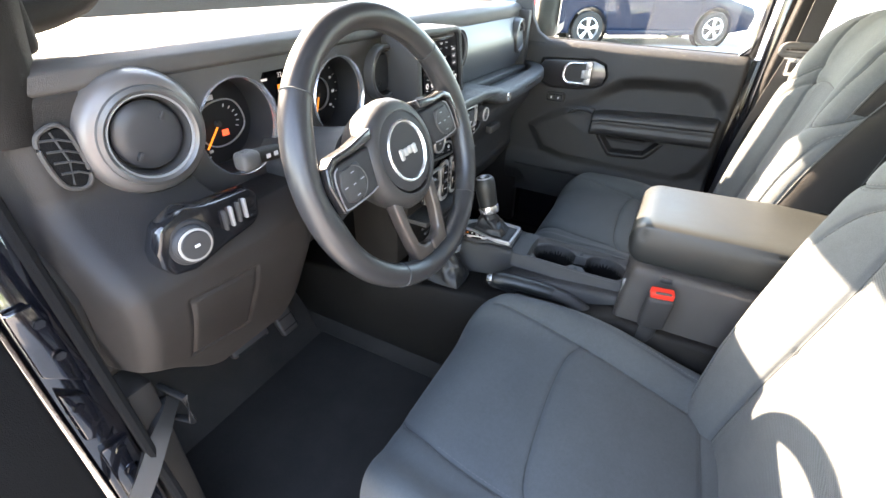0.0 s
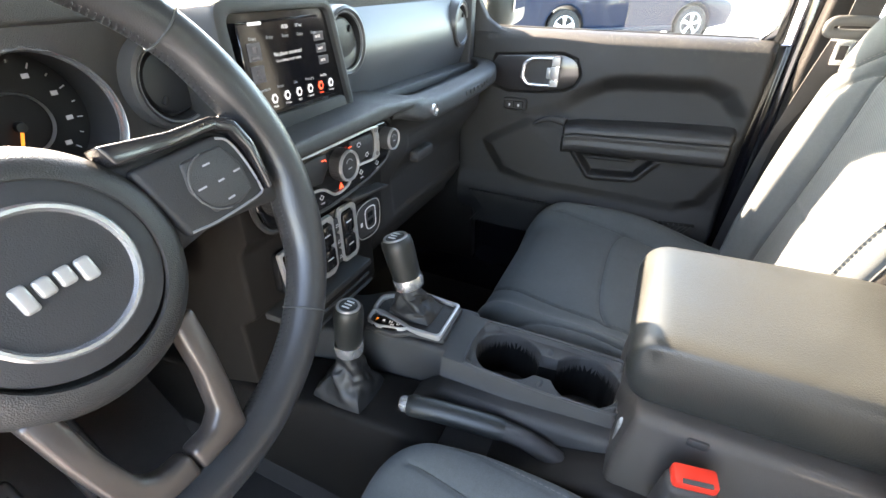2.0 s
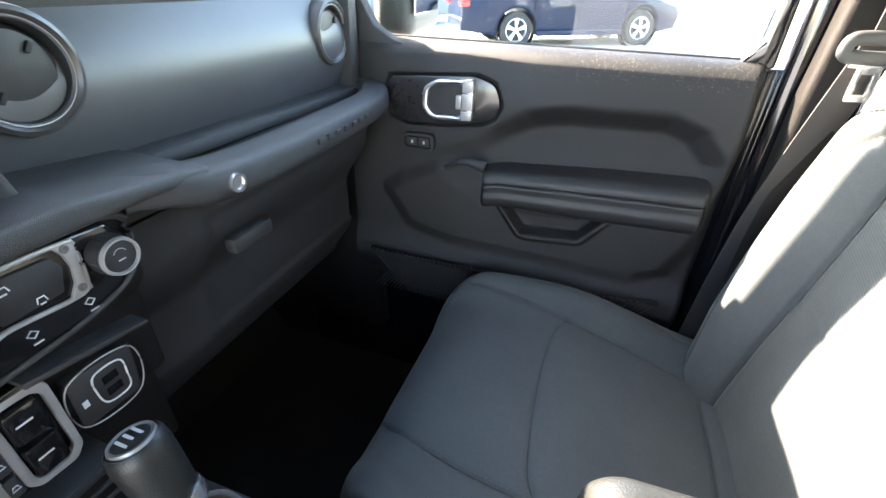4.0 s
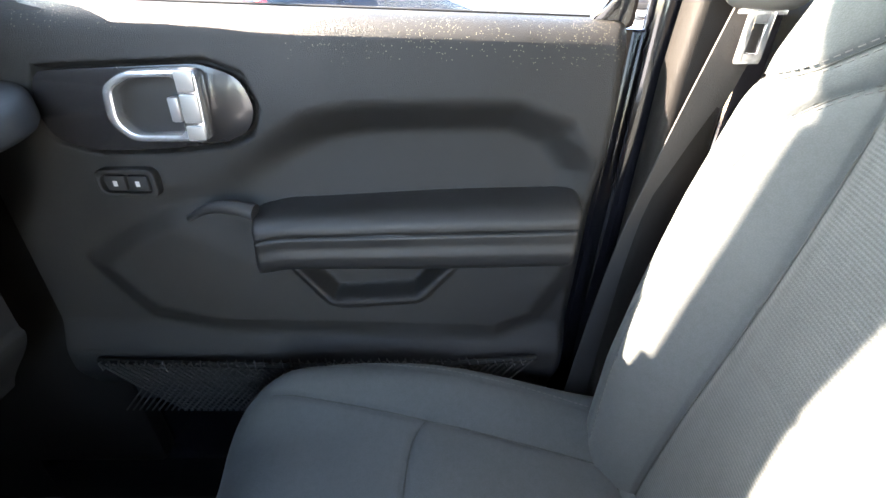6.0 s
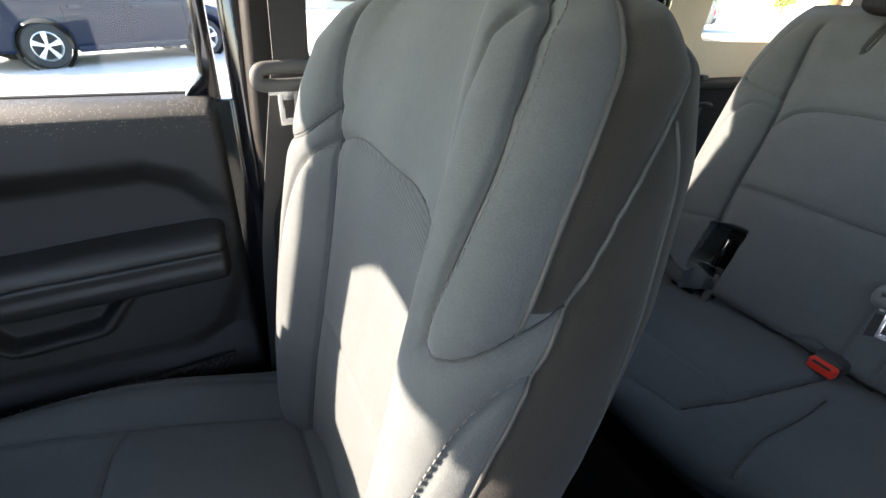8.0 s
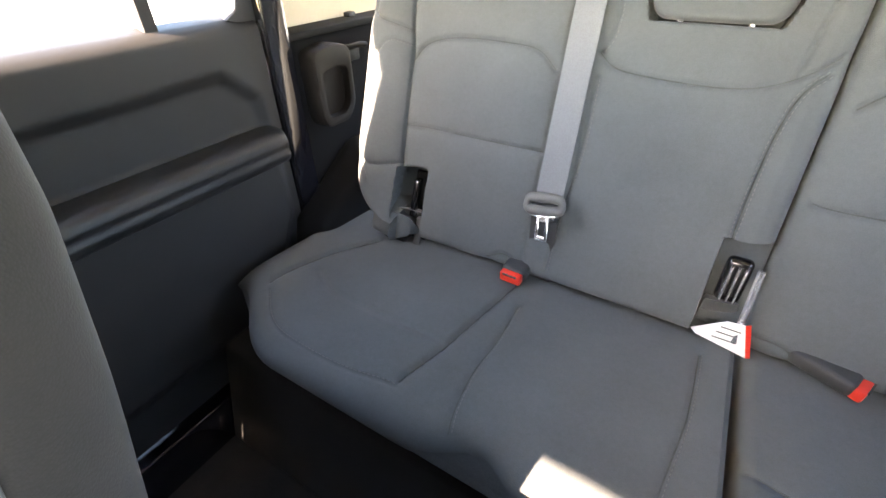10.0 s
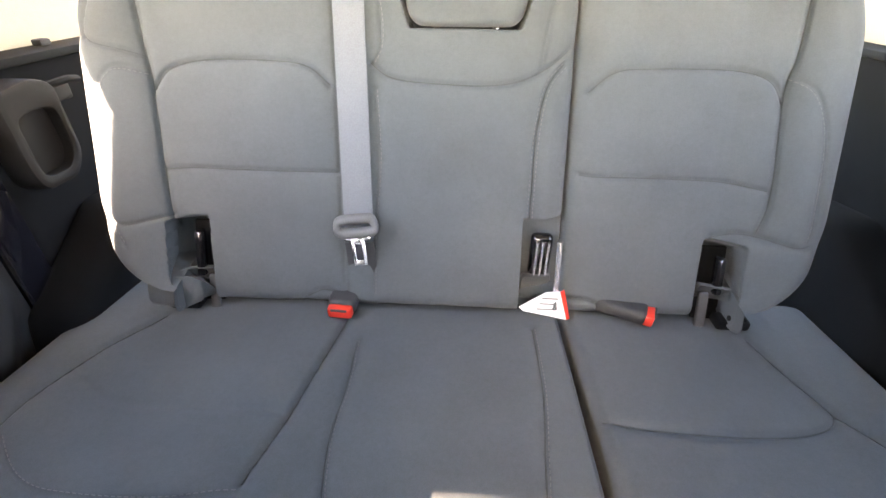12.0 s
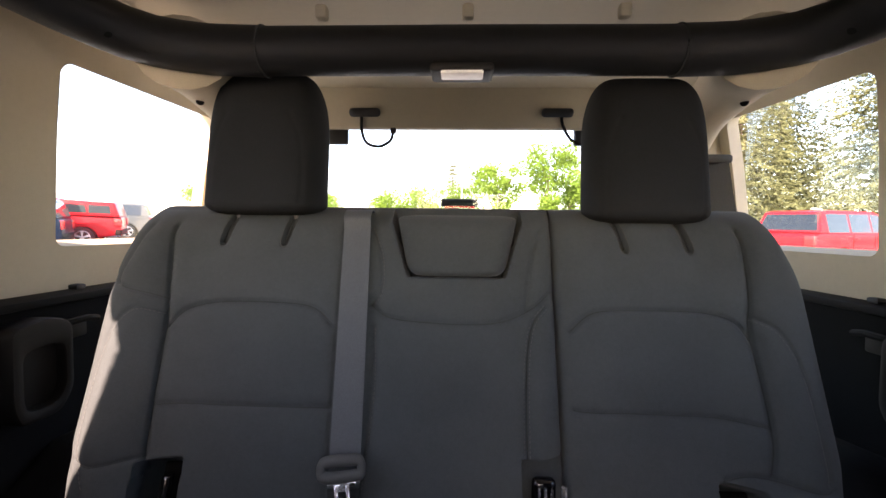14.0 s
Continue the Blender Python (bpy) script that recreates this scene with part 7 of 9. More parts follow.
for s in (1, -1):
    rl = 3.0
    sp = part("side_spoke", on_wheel(prism([(s * 0.050, 0.040), (s * 0.120, 0.036), (s * 0.166, 0.040), (s * 0.166, -0.040), (s * 0.140, -0.034), (s * 0.100, -0.028), (s * 0.050, -0.034)], "xz", -0.004, 0.022, 0.008, 3), roll=-rl), PLASTIC_DARK, wheel)
    part("spoke_trim", on_wheel(prism([(s * 0.056, 0.050), (s * 0.100, 0.043), (s * 0.134, 0.042), (s * 0.150, 0.034), (s * 0.156, 0.014), (s * 0.152, -0.022), (s * 0.147, -0.024), (s * 0.149, 0.010), (s * 0.144, 0.026), (s * 0.132, 0.033), (s * 0.098, 0.033), (s * 0.060, 0.036)], "xz", -0.0185, 0.004, 0.003, 3), roll=-rl), WEDGE, sp, "satin black trim along the spoke")
    pod = part("button_pod", on_wheel(prism([(s * 0.066, 0.030), (s * 0.132, 0.0300), (s * 0.141, 0.022), (s * 0.145, 0.006), (s * 0.146, -0.020), (s * 0.139, -0.027), (s * 0.100, -0.027), (s * 0.076, -0.024)], "xz", -0.0130, 0.004, 0.004, 3), roll=-rl), PLASTIC_DARK, sp)
    part("pod_edge", on_wheel(tube(even([(s * 0.078, -0.0132, -0.0215), (s * 0.100, -0.0135, -0.024), (s * 0.138, -0.0135, -0.0235), (s * 0.1435, -0.0135, -0.018), (s * 0.1425, -0.0135, 0.006), (s * 0.138, -0.0135, 0.022), (s * 0.130, -0.0135, 0.027)], 50), 0.0010, 6), roll=-rl), SILVER, sp)
    part("button_pad", on_wheel(prism([(s * 0.096, 0.022), (s * 0.130, 0.022), (s * 0.138, 0.004), (s * 0.136, -0.016), (s * 0.122, -0.021), (s * 0.100, -0.018), (s * 0.091, 0.002)], "xz", -0.0152, -0.010, 0.0025, 3), roll=-rl), PLASTIC, sp)
    part("pad_arc", on_wheel(tube([(s * (0.116 + 0.0235 * math.cos(radians(q))), -0.0154, 0.001 + 0.0215 * math.sin(radians(q))) for q in range(100, 270, 10)], 0.0007, 5), roll=-rl), BUCKLE_GREY, sp)
    for dx, dz, w in ((0.112, 0.014, 0.006), (0.100, 0.001, 0.007), (0.116, 0.000, 0.005), (0.131, 0.001, 0.006), (0.116, -0.014, 0.006)):
        part("button_symbol", on_wheel(box(s * dx, -0.0154, dz, w, 0.0006, 0.0013, 0.0), roll=-rl), UI_GREY, sp)
    # one arm of the lower fork
    arm = [(s * 0.054, -0.062), (s * 0.051, -0.10), (s * 0.047, -0.130), (s * 0.041, -0.163), (s * 0.0005, -0.166), (s * 0.0005, -0.1465), (s * 0.018, -0.1455), (s * 0.028, -0.137), (s * 0.034, -0.107), (s * 0.037, -0.062)]
    part("lower_spoke", on_wheel(prism(arm, "xz", -0.008, 0.012, 0.0045, 3)), SPOKE, wheel, "dark satin lower spoke")
# column and stalks
part("column_shroud", tube(even([(-0.376, -0.10, 1.275), (-0.376, -0.04, 1.262), (-0.376, 0.05, 1.25)], 10), 0.062, 20, flat=0.9), PLASTIC, wheel)
for s, z, y in ((-1, 1.322, -0.061), (1, 1.325, -0.110)):
    st = part("stalk", tube(even([(-0.376 + s * 0.05, y + 0.02, 1.30), (-0.376 + s * 0.12, y + 0.004, z), (-0.376 + s * 0.172, y, z + 0.005)], 16), 0.011, 12, taper=list(np.linspace(0.7, 0.95, 16))), TRIM_LOW, wheel)
    part("stalk_tip", box(-0.376 + s * 0.166, y, z + 0.004, 0.026, 0.023, 0.022, 0.006, 3), PLASTIC, st)
    for k in range(3):
        part("stalk_symbol", box(-0.376 + s * (0.118 + 0.012 * k), y - 0.0095, z + 0.004, 0.006, 0.0008, 0.005, 0.0), UI_GREY, st)

# ---- centre console ----
con = thing("centre_console", (0.02, -0.35, 0.56), "black plastic centre console with two cup holders", "console")
part("console_body", prism([(0.05, 0.60), (0.05, 0.90), (-0.03, 0.925), (-0.09, 0.955), (-0.24, 0.962), (-0.262, 0.962), (-0.266, 0.888), (-0.49, 0.888), (-0.50, 1.02), (-0.84, 1.02), (-0.84, 0.60)], "yz", -0.010, 0.105, 0.010, 3), PLASTIC, con)
part("console_flank", prism([(0.42, 0.60), (0.42, 0.80), (0.05, 0.835), (-0.06, 0.865), (-0.20, 0.885), (-0.30, 0.880), (-0.46, 0.925), (-0.50, 0.94), (-0.84, 0.94), (-0.84, 0.60)], "yz", -0.118, -0.010, 0.012, 3), TRIM_LOW, con)
part("flank_step", prism([(-0.20, 0.88), (-0.26, 0.935), (-0.30, 0.940), (-0.50, 0.955), (-0.50, 0.90), (-0.26, 0.86)], "yz", -0.062, -0.008, 0.010, 3), PLASTIC, con)
# cup holder block with two wells
Xg, Yg = np.meshgrid(np.linspace(-0.040, 0.086, 150), np.linspace(-0.505, -0.250, 260))
wells = np.maximum(mask(Xg, Yg, [(0.022 + 0.043 * math.cos(k * math.tau / 24), -0.336 + 0.047 * math.sin(k * math.tau / 24)) for k in range(24)], 0.007),
                   mask(Xg, Yg, [(0.020 + 0.043 * math.cos(k * math.tau / 24), -0.448 + 0.045 * math.sin(k * math.tau / 24)) for k in range(24)], 0.007))
link = mask(Xg, Yg, [(0.004, -0.30), (0.040, -0.30), (0.038, -0.48), (0.004, -0.48)], 0.008)
lipm = mask(Xg, Yg, [(-0.026, -0.300), (-0.016, -0.284), (0.056, -0.284), (0.072, -0.305), (0.070, -0.474), (0.056, -0.494), (-0.010, -0.494), (-0.028, -0.474)], 0.010)
tip = ease((np.abs(Xg - 0.021) - 0.020) / 0.008) * ease((0.012 - np.abs(Yg + 0.392)) / 0.006)
zz = 0.974 - 0.008 * lipm - 0.088 * np.maximum(wells, link * 0.55 * (1 - 0.0 * tip)) - 0.03 * ease((-0.030 - Xg) / 0.010) - 0.03 * ease((Xg - 0.076) / 0.010) - 0.02 * ease((-0.490 - Yg) / 0.015)
part("tray_rim", tube(even([(-0.028, -0.300, 0.9735), (-0.016, -0.282, 0.9735), (0.057, -0.282, 0.9735), (0.073, -0.304, 0.9735), (0.071, -0.475, 0.9735), (0.057, -0.496, 0.9735), (-0.011, -0.496, 0.9735), (-0.030, -0.475, 0.9735)], 80, closed=True), 0.0026, 6, closed=True), PLASTIC, con)
tray = grid_obj("cup_tray", np.stack([Xg, Yg, zz], 2), PLASTIC, con, "moulded tray with two cup wells")
# faces down in the wells turn black, colouring in the shade of their depth
tray.data.materials.append(FELT)
for f in tray.data.polygons:
    f.material_index = 1 if f.center.z < 0.945 and -0.020 < f.center.x < 0.068 and f.center.y > -0.492 else 0
for sx in (-0.012, 0.054):
    part("well_fin", box(sx + 0.001, -0.392, 0.940, 0.018, 0.010, 0.055, 0.004), PLASTIC_DARK, con)
# selector
sel = thing("gear_selector", (0.045, -0.17, 0.96), "black leather gear selector with chrome collar", "gear lever")
part("selector_plate", prism([(-0.018, -0.108), (0.058, -0.106), (0.094, -0.140), (0.088, -0.234), (0.004, -0.238), (-0.004, -0.180), (-0.018, -0.160)], "xy", 0.962, 0.9715, 0.003, 2), PLASTIC, sel)
part("selector_frame", ring_prism(rounded([(0.018, -0.098), (0.056, -0.094), (0.094, -0.152), (0.089, -0.230), (0.000, -0.232), (-0.002, -0.184)], 0.008, 4), rounded([(0.022, -0.104), (0.053, -0.101), (0.0875, -0.154), (0.083, -0.224), (0.006, -0.226), (0.0045, -0.180)], 0.006, 4), "xy", 0.968, 0.9775, 0.0015), SATIN, sel, "satin silver selector frame")
part("display_frame", ring_prism(rounded([(0.020, -0.100), (0.022, -0.120), (0.007, -0.176), (-0.006, -0.172), (-0.016, -0.128), (-0.008, -0.104)], 0.008, 4), rounded([(0.0165, -0.1035), (0.018, -0.120), (0.0045, -0.171), (-0.0035, -0.168), (-0.0125, -0.128), (-0.006, -0.1075)], 0.007, 4), "xy", 0.968, 0.9772, 0.001), SATIN, sel)
part("gear_display", prism([(-0.015, -0.120), (0.008, -0.112), (0.014, -0.135), (0.010, -0.174), (0.000, -0.172), (-0.013, -0.156)], "xy", 0.968, 0.9755, 0.002), GLOSSBLK, sel)
for k, ch in enumerate(("P", "R", "N", "D", "M")):
    words(ch, (-0.001, 0.0, 0.001, 0.002, -0.005)[k], (-0.121, -0.133, -0.145, -0.158, -0.150)[k], 0.9760, 0.0085, UI_ORANGE if k == 0 else UI_WHITE, sel, rot=(0, 0, -75))


def boot(name, x, y, z, w, d, x1, y1, z1, r1, parent, seed):
    """A gathered leather gaiter from a square base to a lever's neck."""
    rows = []
    ns, nv = 96, 40
    for i in range(nv):
        t = i / (nv - 1)
        row = []
        for j in range(ns):
            a = j * math.tau / ns
            sq = 1 / max(abs(math.cos(a)), abs(math.sin(a)))
            bx, by = w * math.cos(a) * (0.25 + 0.75 * sq / 1.0) * 0.8, d * math.sin(a) * (0.25 + 0.75 * sq) * 0.8
            k = ease(t ** 0.75)
            px = x + bx + (x1 + r1 * math.cos(a) - x - bx) * k
            py = y + by + (y1 + r1 * math.sin(a) - y - by) * k
            fold = 0.006 * math.sin(math.pi * t) * (noise.noise((px * 45, py * 45, t * 5 + seed)) + 0.6 * math.sin(a * 4 + t * 9 + seed))
            rr = Vector((math.cos(a), math.sin(a), 0)) * fold
            row.append((px + rr.x, py + rr.y, z + (z1 - z) * t + 0.006 * math.sin(math.pi * t) * noise.noise((a * 2, t * 6, seed))))
        rows.append(row)
    return grid_obj(name, np.array(rows), LEATHER_SOFT, parent, "creased black leather gaiter", wrap_u=True)


def lever(parent, bx, by, bz, tx, ty, tz, r):
    """A leather knob with a chrome collar and a round cap."""
    ax = (Vector((tx, ty, tz)) - Vector((bx, by, bz))).normalized()
    L = (Vector((tx, ty, tz)) - Vector((bx, by, bz))).length
    part("lever_knob", lathe([(r * 0.90, L - 0.072), (r * 0.94, L - 0.060), (r * 1.0, L - 0.035), (r * 1.02, L - 0.014), (r * 0.97, L - 0.004), (r * 0.84, L)], (bx, by, bz), ax, 40), LEATHER, parent, "black leather knob")
    part("collar", lathe([(r * 0.76, L - 0.090), (r * 0.98, L - 0.087), (r * 1.03, L - 0.077), (r * 0.98, L - 0.069), (r * 0.70, L - 0.068)], (bx, by, bz), ax, 40), CHROME, parent, "chrome collar")
    part("cap", lathe([(r * 0.82, L - 0.002), (r * 0.76, L + 0.002), (r * 0.66, L + 0.002), (r * 0.64, L + 0.0005), (0, L + 0.001)], (bx, by, bz), ax, 40), SILVER, parent)
    part("cap_face", lathe([(r * 0.62, L + 0.0012), (0.0, L + 0.0026)], (bx, by, bz), ax, 30), PLASTIC, parent)
    for k in (-1, 0, 1):
        q = Vector((bx, by, bz)) + ax * (L + 0.0028) + Vector((k * r * 0.30, 0, 0))
        part("cap_mark", box(q.x, q.y, q.z, r * 0.10, r * 0.55, 0.0010, 0.0), LEGEND, parent)
    part("neck", lathe([(r * 0.55, L - 0.13), (r * 0.60, L - 0.09)], (bx, by, bz), ax, 24), LEATHER_SOFT, parent)


boot("gaiter", 0.047, -0.165, 0.974, 0.037, 0.050, 0.050, -0.155, 1.022, 0.017, sel, 1.3)
lever(sel, 0.050, -0.170, 0.960, 0.050, -0.132, 1.104, 0.0245)
tc = thing("transfer_lever", (-0.075, -0.11, 0.88), "black transfer case lever with chrome collar", "gear lever")
boot("gaiter", -0.072, -0.105, 0.880, 0.050, 0.058, -0.070, -0.112, 0.965, 0.016, tc, 4.1)
lever(tc, -0.072, -0.105, 0.88, -0.067, -0.120, 1.050, 0.0215)
hbk = thing("parking_brake", (-0.08, -0.34, 0.90), "black parking brake lever with chrome button", "lever")
part("grip", tube(even([(-0.102, -0.232, 0.938), (-0.096, -0.27, 0.940), (-0.086, -0.33, 0.936), (-0.080, -0.365, 0.932)], 24), 0.0155, 14, taper=[0.85, 0.95] + [1.0] * 20 + [0.95, 0.9]), LEATHER, hbk)
part("shaft", tube(even([(-0.080, -0.362, 0.932), (-0.078, -0.40, 0.926), (-0.078, -0.45, 0.905), (-0.08, -0.48, 0.885)], 16), 0.0135, 12), PLASTIC, hbk)
part("button", lathe([(0.0, 0.010), (0.009, 0.010), (0.011, 0.006), (0.011, -0.006)], (-0.102, -0.230, 0.938), (-0.15, 1, -0.05), 24), CHROME, hbk)
part("slot", box(-0.085, -0.36, 0.889, 0.05, 0.16, 0.010, 0.004), PLASTIC_DARK, hbk)
# armrest bin
abin = thing("console_bin", (0.03, -0.66, 0.60), "black console bin with padded leatherette lid", "armrest")
part("bin_body", prism([(-0.500, 0.60), (-0.492, 0.95), (-0.505, 1.062), (-0.84, 1.062), (-0.84, 0.60)], "yz", -0.100, 0.150, 0.012, 3), PLASTIC_SOFT, abin)
half = [(0, 0.040), (0.6, 0.040), (0.89, 0.037), (0.98, 0.027), (1.0, 0.010), (1.0, -0.018), (0.96, -0.040), (0.85, -0.045), (0, -0.045)]
prof, mid = loop2(half, 160)
rows = []
for t in np.linspace(0, 1, 90):
    f = max(0.08, min(dome(t / 0.11, 2.3), dome((1 - t) / 0.05, 2.2)))
    y = -0.482 - 0.345 * t
    w = 0.112 * (0.88 + 0.12 * dome(t / 0.10)) + 0.006 * t
    rows.append(np.stack([0.033 + w * prof[:, 0], np.full(len(prof), y), 1.103 + 0.010 * t + prof[:, 1] * f], 1))
lid = Shell(rows, mid)
for s in (1, -1):
    lid.seam([(s * 0.117, 0.01), (s * 0.117, 0.36)], 0.0037, 0.0018, 0.4)
lid.build("lid", LEATHER, abin, "padded black leatherette lid")
part("lid_latch", box(-0.096, -0.565, 1.050, 0.012, 0.022, 0.012, 0.004), PLASTIC_DARK, abin)
part("hinge_cover", box(0.045, -0.845, 1.09, 0.19, 0.045, 0.065, 0.016, 3), BUCKLE_GREY, abin)
part("side_hook", box(-0.062, -0.500, 0.985, 0.012, 0.012, 0.045, 0.005), SILVER, abin)


def buckle(x, y, z, rot, label, group):
    """A belt buckle with a red release button, standing on a stalk."""
    b = thing("belt_buckle", (x, y, z), label, "seat belt buckle", group)
    M = Matrix.Translation((x, y, z)) @ Euler([radians(a) for a in rot]).to_matrix().to_4x4()

    def put(bm):
        bm.transform(M)
        return bm
    part("shell", put(box(0, 0, -0.040, 0.046, 0.026, 0.080, 0.008, 3)), PLASTIC_DARK, b)
    part("release_button", put(box(0, 0.002, 0.0035, 0.040, 0.020, 0.016, 0.004, 2)), BUCKLE_RED, b, "red release button")
    part("button_slot", put(box(0, -0.006, 0.0118, 0.026, 0.004, 0.002, 0.0)), SEAM_DARK, b)
    part("stalk", put(tube([(0, 0, -0.075), (0, 0, -0.13)], 0.016, 10, flat=0.3, up=(0, 1, 0))), PLASTIC_DARK, b)
    return b


buckle(-0.137, -0.563, 1.040, (10, 0, -80), "black front belt buckle with red button", "buckles")
buckle(0.160, -0.60, 1.02, (14, 0, 75), "black front belt buckle with red button", "buckles")
buckle(0.201, -1.456, 0.984, (-94, 0, -3), "black rear belt buckle lying on the bench", "buckles")
buckle(-0.292, -1.470, 0.988, (-93, 0, 68), "black rear belt buckle lying askew on the bench", "buckles")

# ---- belts ----
def tongue(parent, x, y, z, rot, size=1.0):
    M = Matrix.Translation((x, y, z)) @ Euler([radians(a) for a in rot]).to_matrix().to_4x4() @ Matrix.Diagonal((size, 1, 1, 1))
    bm = bmesh.new()
    for bx, bz, w, h in ((0, -0.008, 0.052, 0.008), (0, -0.014, 0.028, 0.010), (-0.0105, -0.030, 0.007, 0.038), (0.0105, -0.030, 0.007, 0.038), (0, -0.047, 0.027, 0.009)):
        add_bm(bm, box(bx, 0, bz, w, 0.003 + 0.0004 * (bz < -0.012) + 0.0004 * (w < 0.01), h, 0.001))
    bm.transform(M)
    part("tongue", bm, CHROME, parent, "steel tongue")
    g = tube(even([(-0.038, 0, 0.010), (-0.036, 0, 0.003), (-0.020, 0, 0.000), (0.020, 0, 0.000), (0.036, 0, 0.003), (0.038, 0, 0.010), (0.034, 0, 0.019), (0.018, 0, 0.0215), (-0.018, 0, 0.0215), (-0.034, 0, 0.019)], 60, closed=True), 0.0085, 10, closed=True, flat=0.7, up=(0, 1, 0))
    g.transform(M)
    part("tongue_grip", g, BUCKLE_GREY, parent, "grey plastic tongue grip")


fb = thing("seat_belt", (0.66, -0.75, 0.65), "front passenger seat belt hanging on the pillar", "seat belt", "seat belts")
part("webbing", ribbon([(0.655, -0.765, 1.70), (0.650, -0.755, 1.55), (0.645, -0.747, 1.385)], 0.048, (0.25, -1, 0)), WEBBING_SHADED, fb)
part("webbing", ribbon([(0.652, -0.744, 1.380), (0.662, -0.715, 1.22), (0.668, -0.695, 1.08), (0.672, -0.675, 0.80)], 0.048, (0.25, -1, 0)), WEBBING_SHADED, fb)
tongue(fb, 0.640, -0.738, 1.365, (0, 0, -76))
part("anchor_ring", box(0.665, -0.765, 1.70, 0.02, 0.06, 0.04, 0.008), PLASTIC_DARK, fb)
db = copy_thing(fb, Matrix.Translation((-0.66, -0.75, 0.65)) @ Matrix.Diagonal((1, 1, 1, 1)))
tagged(db, "driver's seat belt hanging on the pillar")
rb = thing("seat_belt", (0.18, -1.6, 1.0), "rear centre seat belt running over the backrest", "seat belt", "seat belts")
pts = [(0.184, -1.700, 1.478), (0.184, -1.668, 1.4905), (0.184, -1.643, 1.478)] + [(0.184 - 0.014 * (1.47 - z) / 0.4, rear_y(z) + 0.006, z) for z in np.linspace(1.455, 1.09, 10)]
part("webbing", ribbon(pts, 0.046, (1, 0, 0)), WEBBING, rb, "grey rear belt webbing")
part("webbing_low", ribbon([(0.170, -1.500, 1.085), (0.168, -1.496, 1.04), (0.166, -1.490, 0.98), (0.166, -1.50, 0.955)], 0.046, (1, 0, 0)), PLASTIC_DARK, rb)
tongue(rb, 0.170, -1.490, 1.108, (20, 8, 0), 0.78)
for sx in (1, -1):
    ob = thing("seat_belt", (sx * 0.60, -1.8, 1.4), "rear outer seat belt hanging behind the bench", "seat belt", "seat belts")
    part("webbing", ribbon([(sx * 0.500, -1.80, 1.60), (sx * 0.503, -1.79, 1.55), (sx * 0.512, -1.78, 1.46), (sx * 0.520, -1.76, 1.25)], 0.046, (1, 0.4 * sx, 0)), WEBBING, ob)
    part("anchor_ring", box(sx * 0.503, -1.80, 1.605, 0.056, 0.02, 0.018, 0.006), BUCKLE_GREY, ob)

# ---- rear fittings ----
for sx in (1, -1):
    lt = thing("seat_latch_housing", (sx * 0.69, -1.57, 1.16), "black latch housing on the tub side", "latch")
    hull = rounded([(-1.500, 1.302), (-1.565, 1.312), (-1.604, 1.298), (-1.604, 1.185), (-1.578, 1.152), (-1.512, 1.152), (-1.500, 1.185)], 0.016, 4)
    gap = rounded([(-1.518, 1.262), (-1.560, 1.268), (-1.588, 1.262), (-1.588, 1.192), (-1.570, 1.172), (-1.524, 1.172), (-1.518, 1.190)], 0.012, 4)
    part("housing", ring_prism(hull, gap, "yz", sx * 0.656, sx * 0.704, 0.006), TRIM_LOW, lt)
    part("window", prism(gap, "yz", sx * 0.674, sx * 0.700, 0.002), TRIM_LOW, lt)
    part("striker", tube([(sx * 0.67, -1.60, 1.292), (sx * 0.660, -1.635, 1.296), (sx * 0.668, -1.665, 1.290)], 0.006, 8), RUBBER, lt)
    part("striker_plate", box(sx * 0.688, -1.63, 1.275, 0.012, 0.06, 0.030, 0.004), TRIM_LOW, lt)
    hk = thing("glass_hinge", (sx * 0.27, -2.12, 1.72), "black rear glass hinge cover with a cable", "hinge")
    part("cover", box(sx * 0.262 + 0.011, -2.108, 1.775, 0.086, 0.022, 0.024, 0.010, 3), PLASTIC_DARK, hk)
    part("bracket", box(sx * 0.36 + 0.011, -2.150, 1.718, 0.085, 0.02, 0.046, 0.005), PLASTIC_DARK, hk)
    if sx > 0:
        part("cable", tube(even([(0.282, -2.11, 1.768), (0.284, -2.12, 1.73), (0.270, -2.12, 1.695), (0.235, -2.12, 1.685), (0.205, -2.12, 1.70), (0.196, -2.12, 1.722)], 30), 0.0042, 8), RUBBER, hk)
        part("plug", box(0.196, -2.12, 1.728, 0.016, 0.012, 0.016, 0.003), PLASTIC_DARK, hk)
    else:
        part("cable", tube(even([(-0.262, -2.11, 1.768), (-0.268, -2.12, 1.745), (-0.290, -2.13, 1.712), (-0.320, -2.14, 1.695)], 20), 0.0042, 8), RUBBER, hk)
dl = thing("dome_lamp", (0.008, -1.60, 1.70), "clear dome lamp set into the roll bar", "lamp")
part("bezel", box(0.008, -1.600, 1.706, 0.098, 0.06, 0.014, 0.006, 3), PLASTIC_DARK, dl)
# the lamp is off; a faint glow in the lens imitates its shine
LAMP = mat("lamp lens", (0.9, 0.9, 0.86), 0.4, emit=((1.0, 0.93, 0.80), 0.03))
part("lens", box(0.008, -1.590, 1.7005, 0.066, 0.036, 0.008, 0.003, 2), LAMP, dl, "clear lens")
for sx in (1, -1):
    for px, py, pz in ((0.534, -1.538, 1.743), (0.498, -1.712, 1.692)):
        struct("roll_bar_rivet", lathe([(0.0, 0.003), (0.006, 0.002), (0.0075, -0.002)], (sx * px, py, pz), (-0.55 * sx, 0.75, -0.4), 16), RUBBER, "black trim rivet", "roll bar")
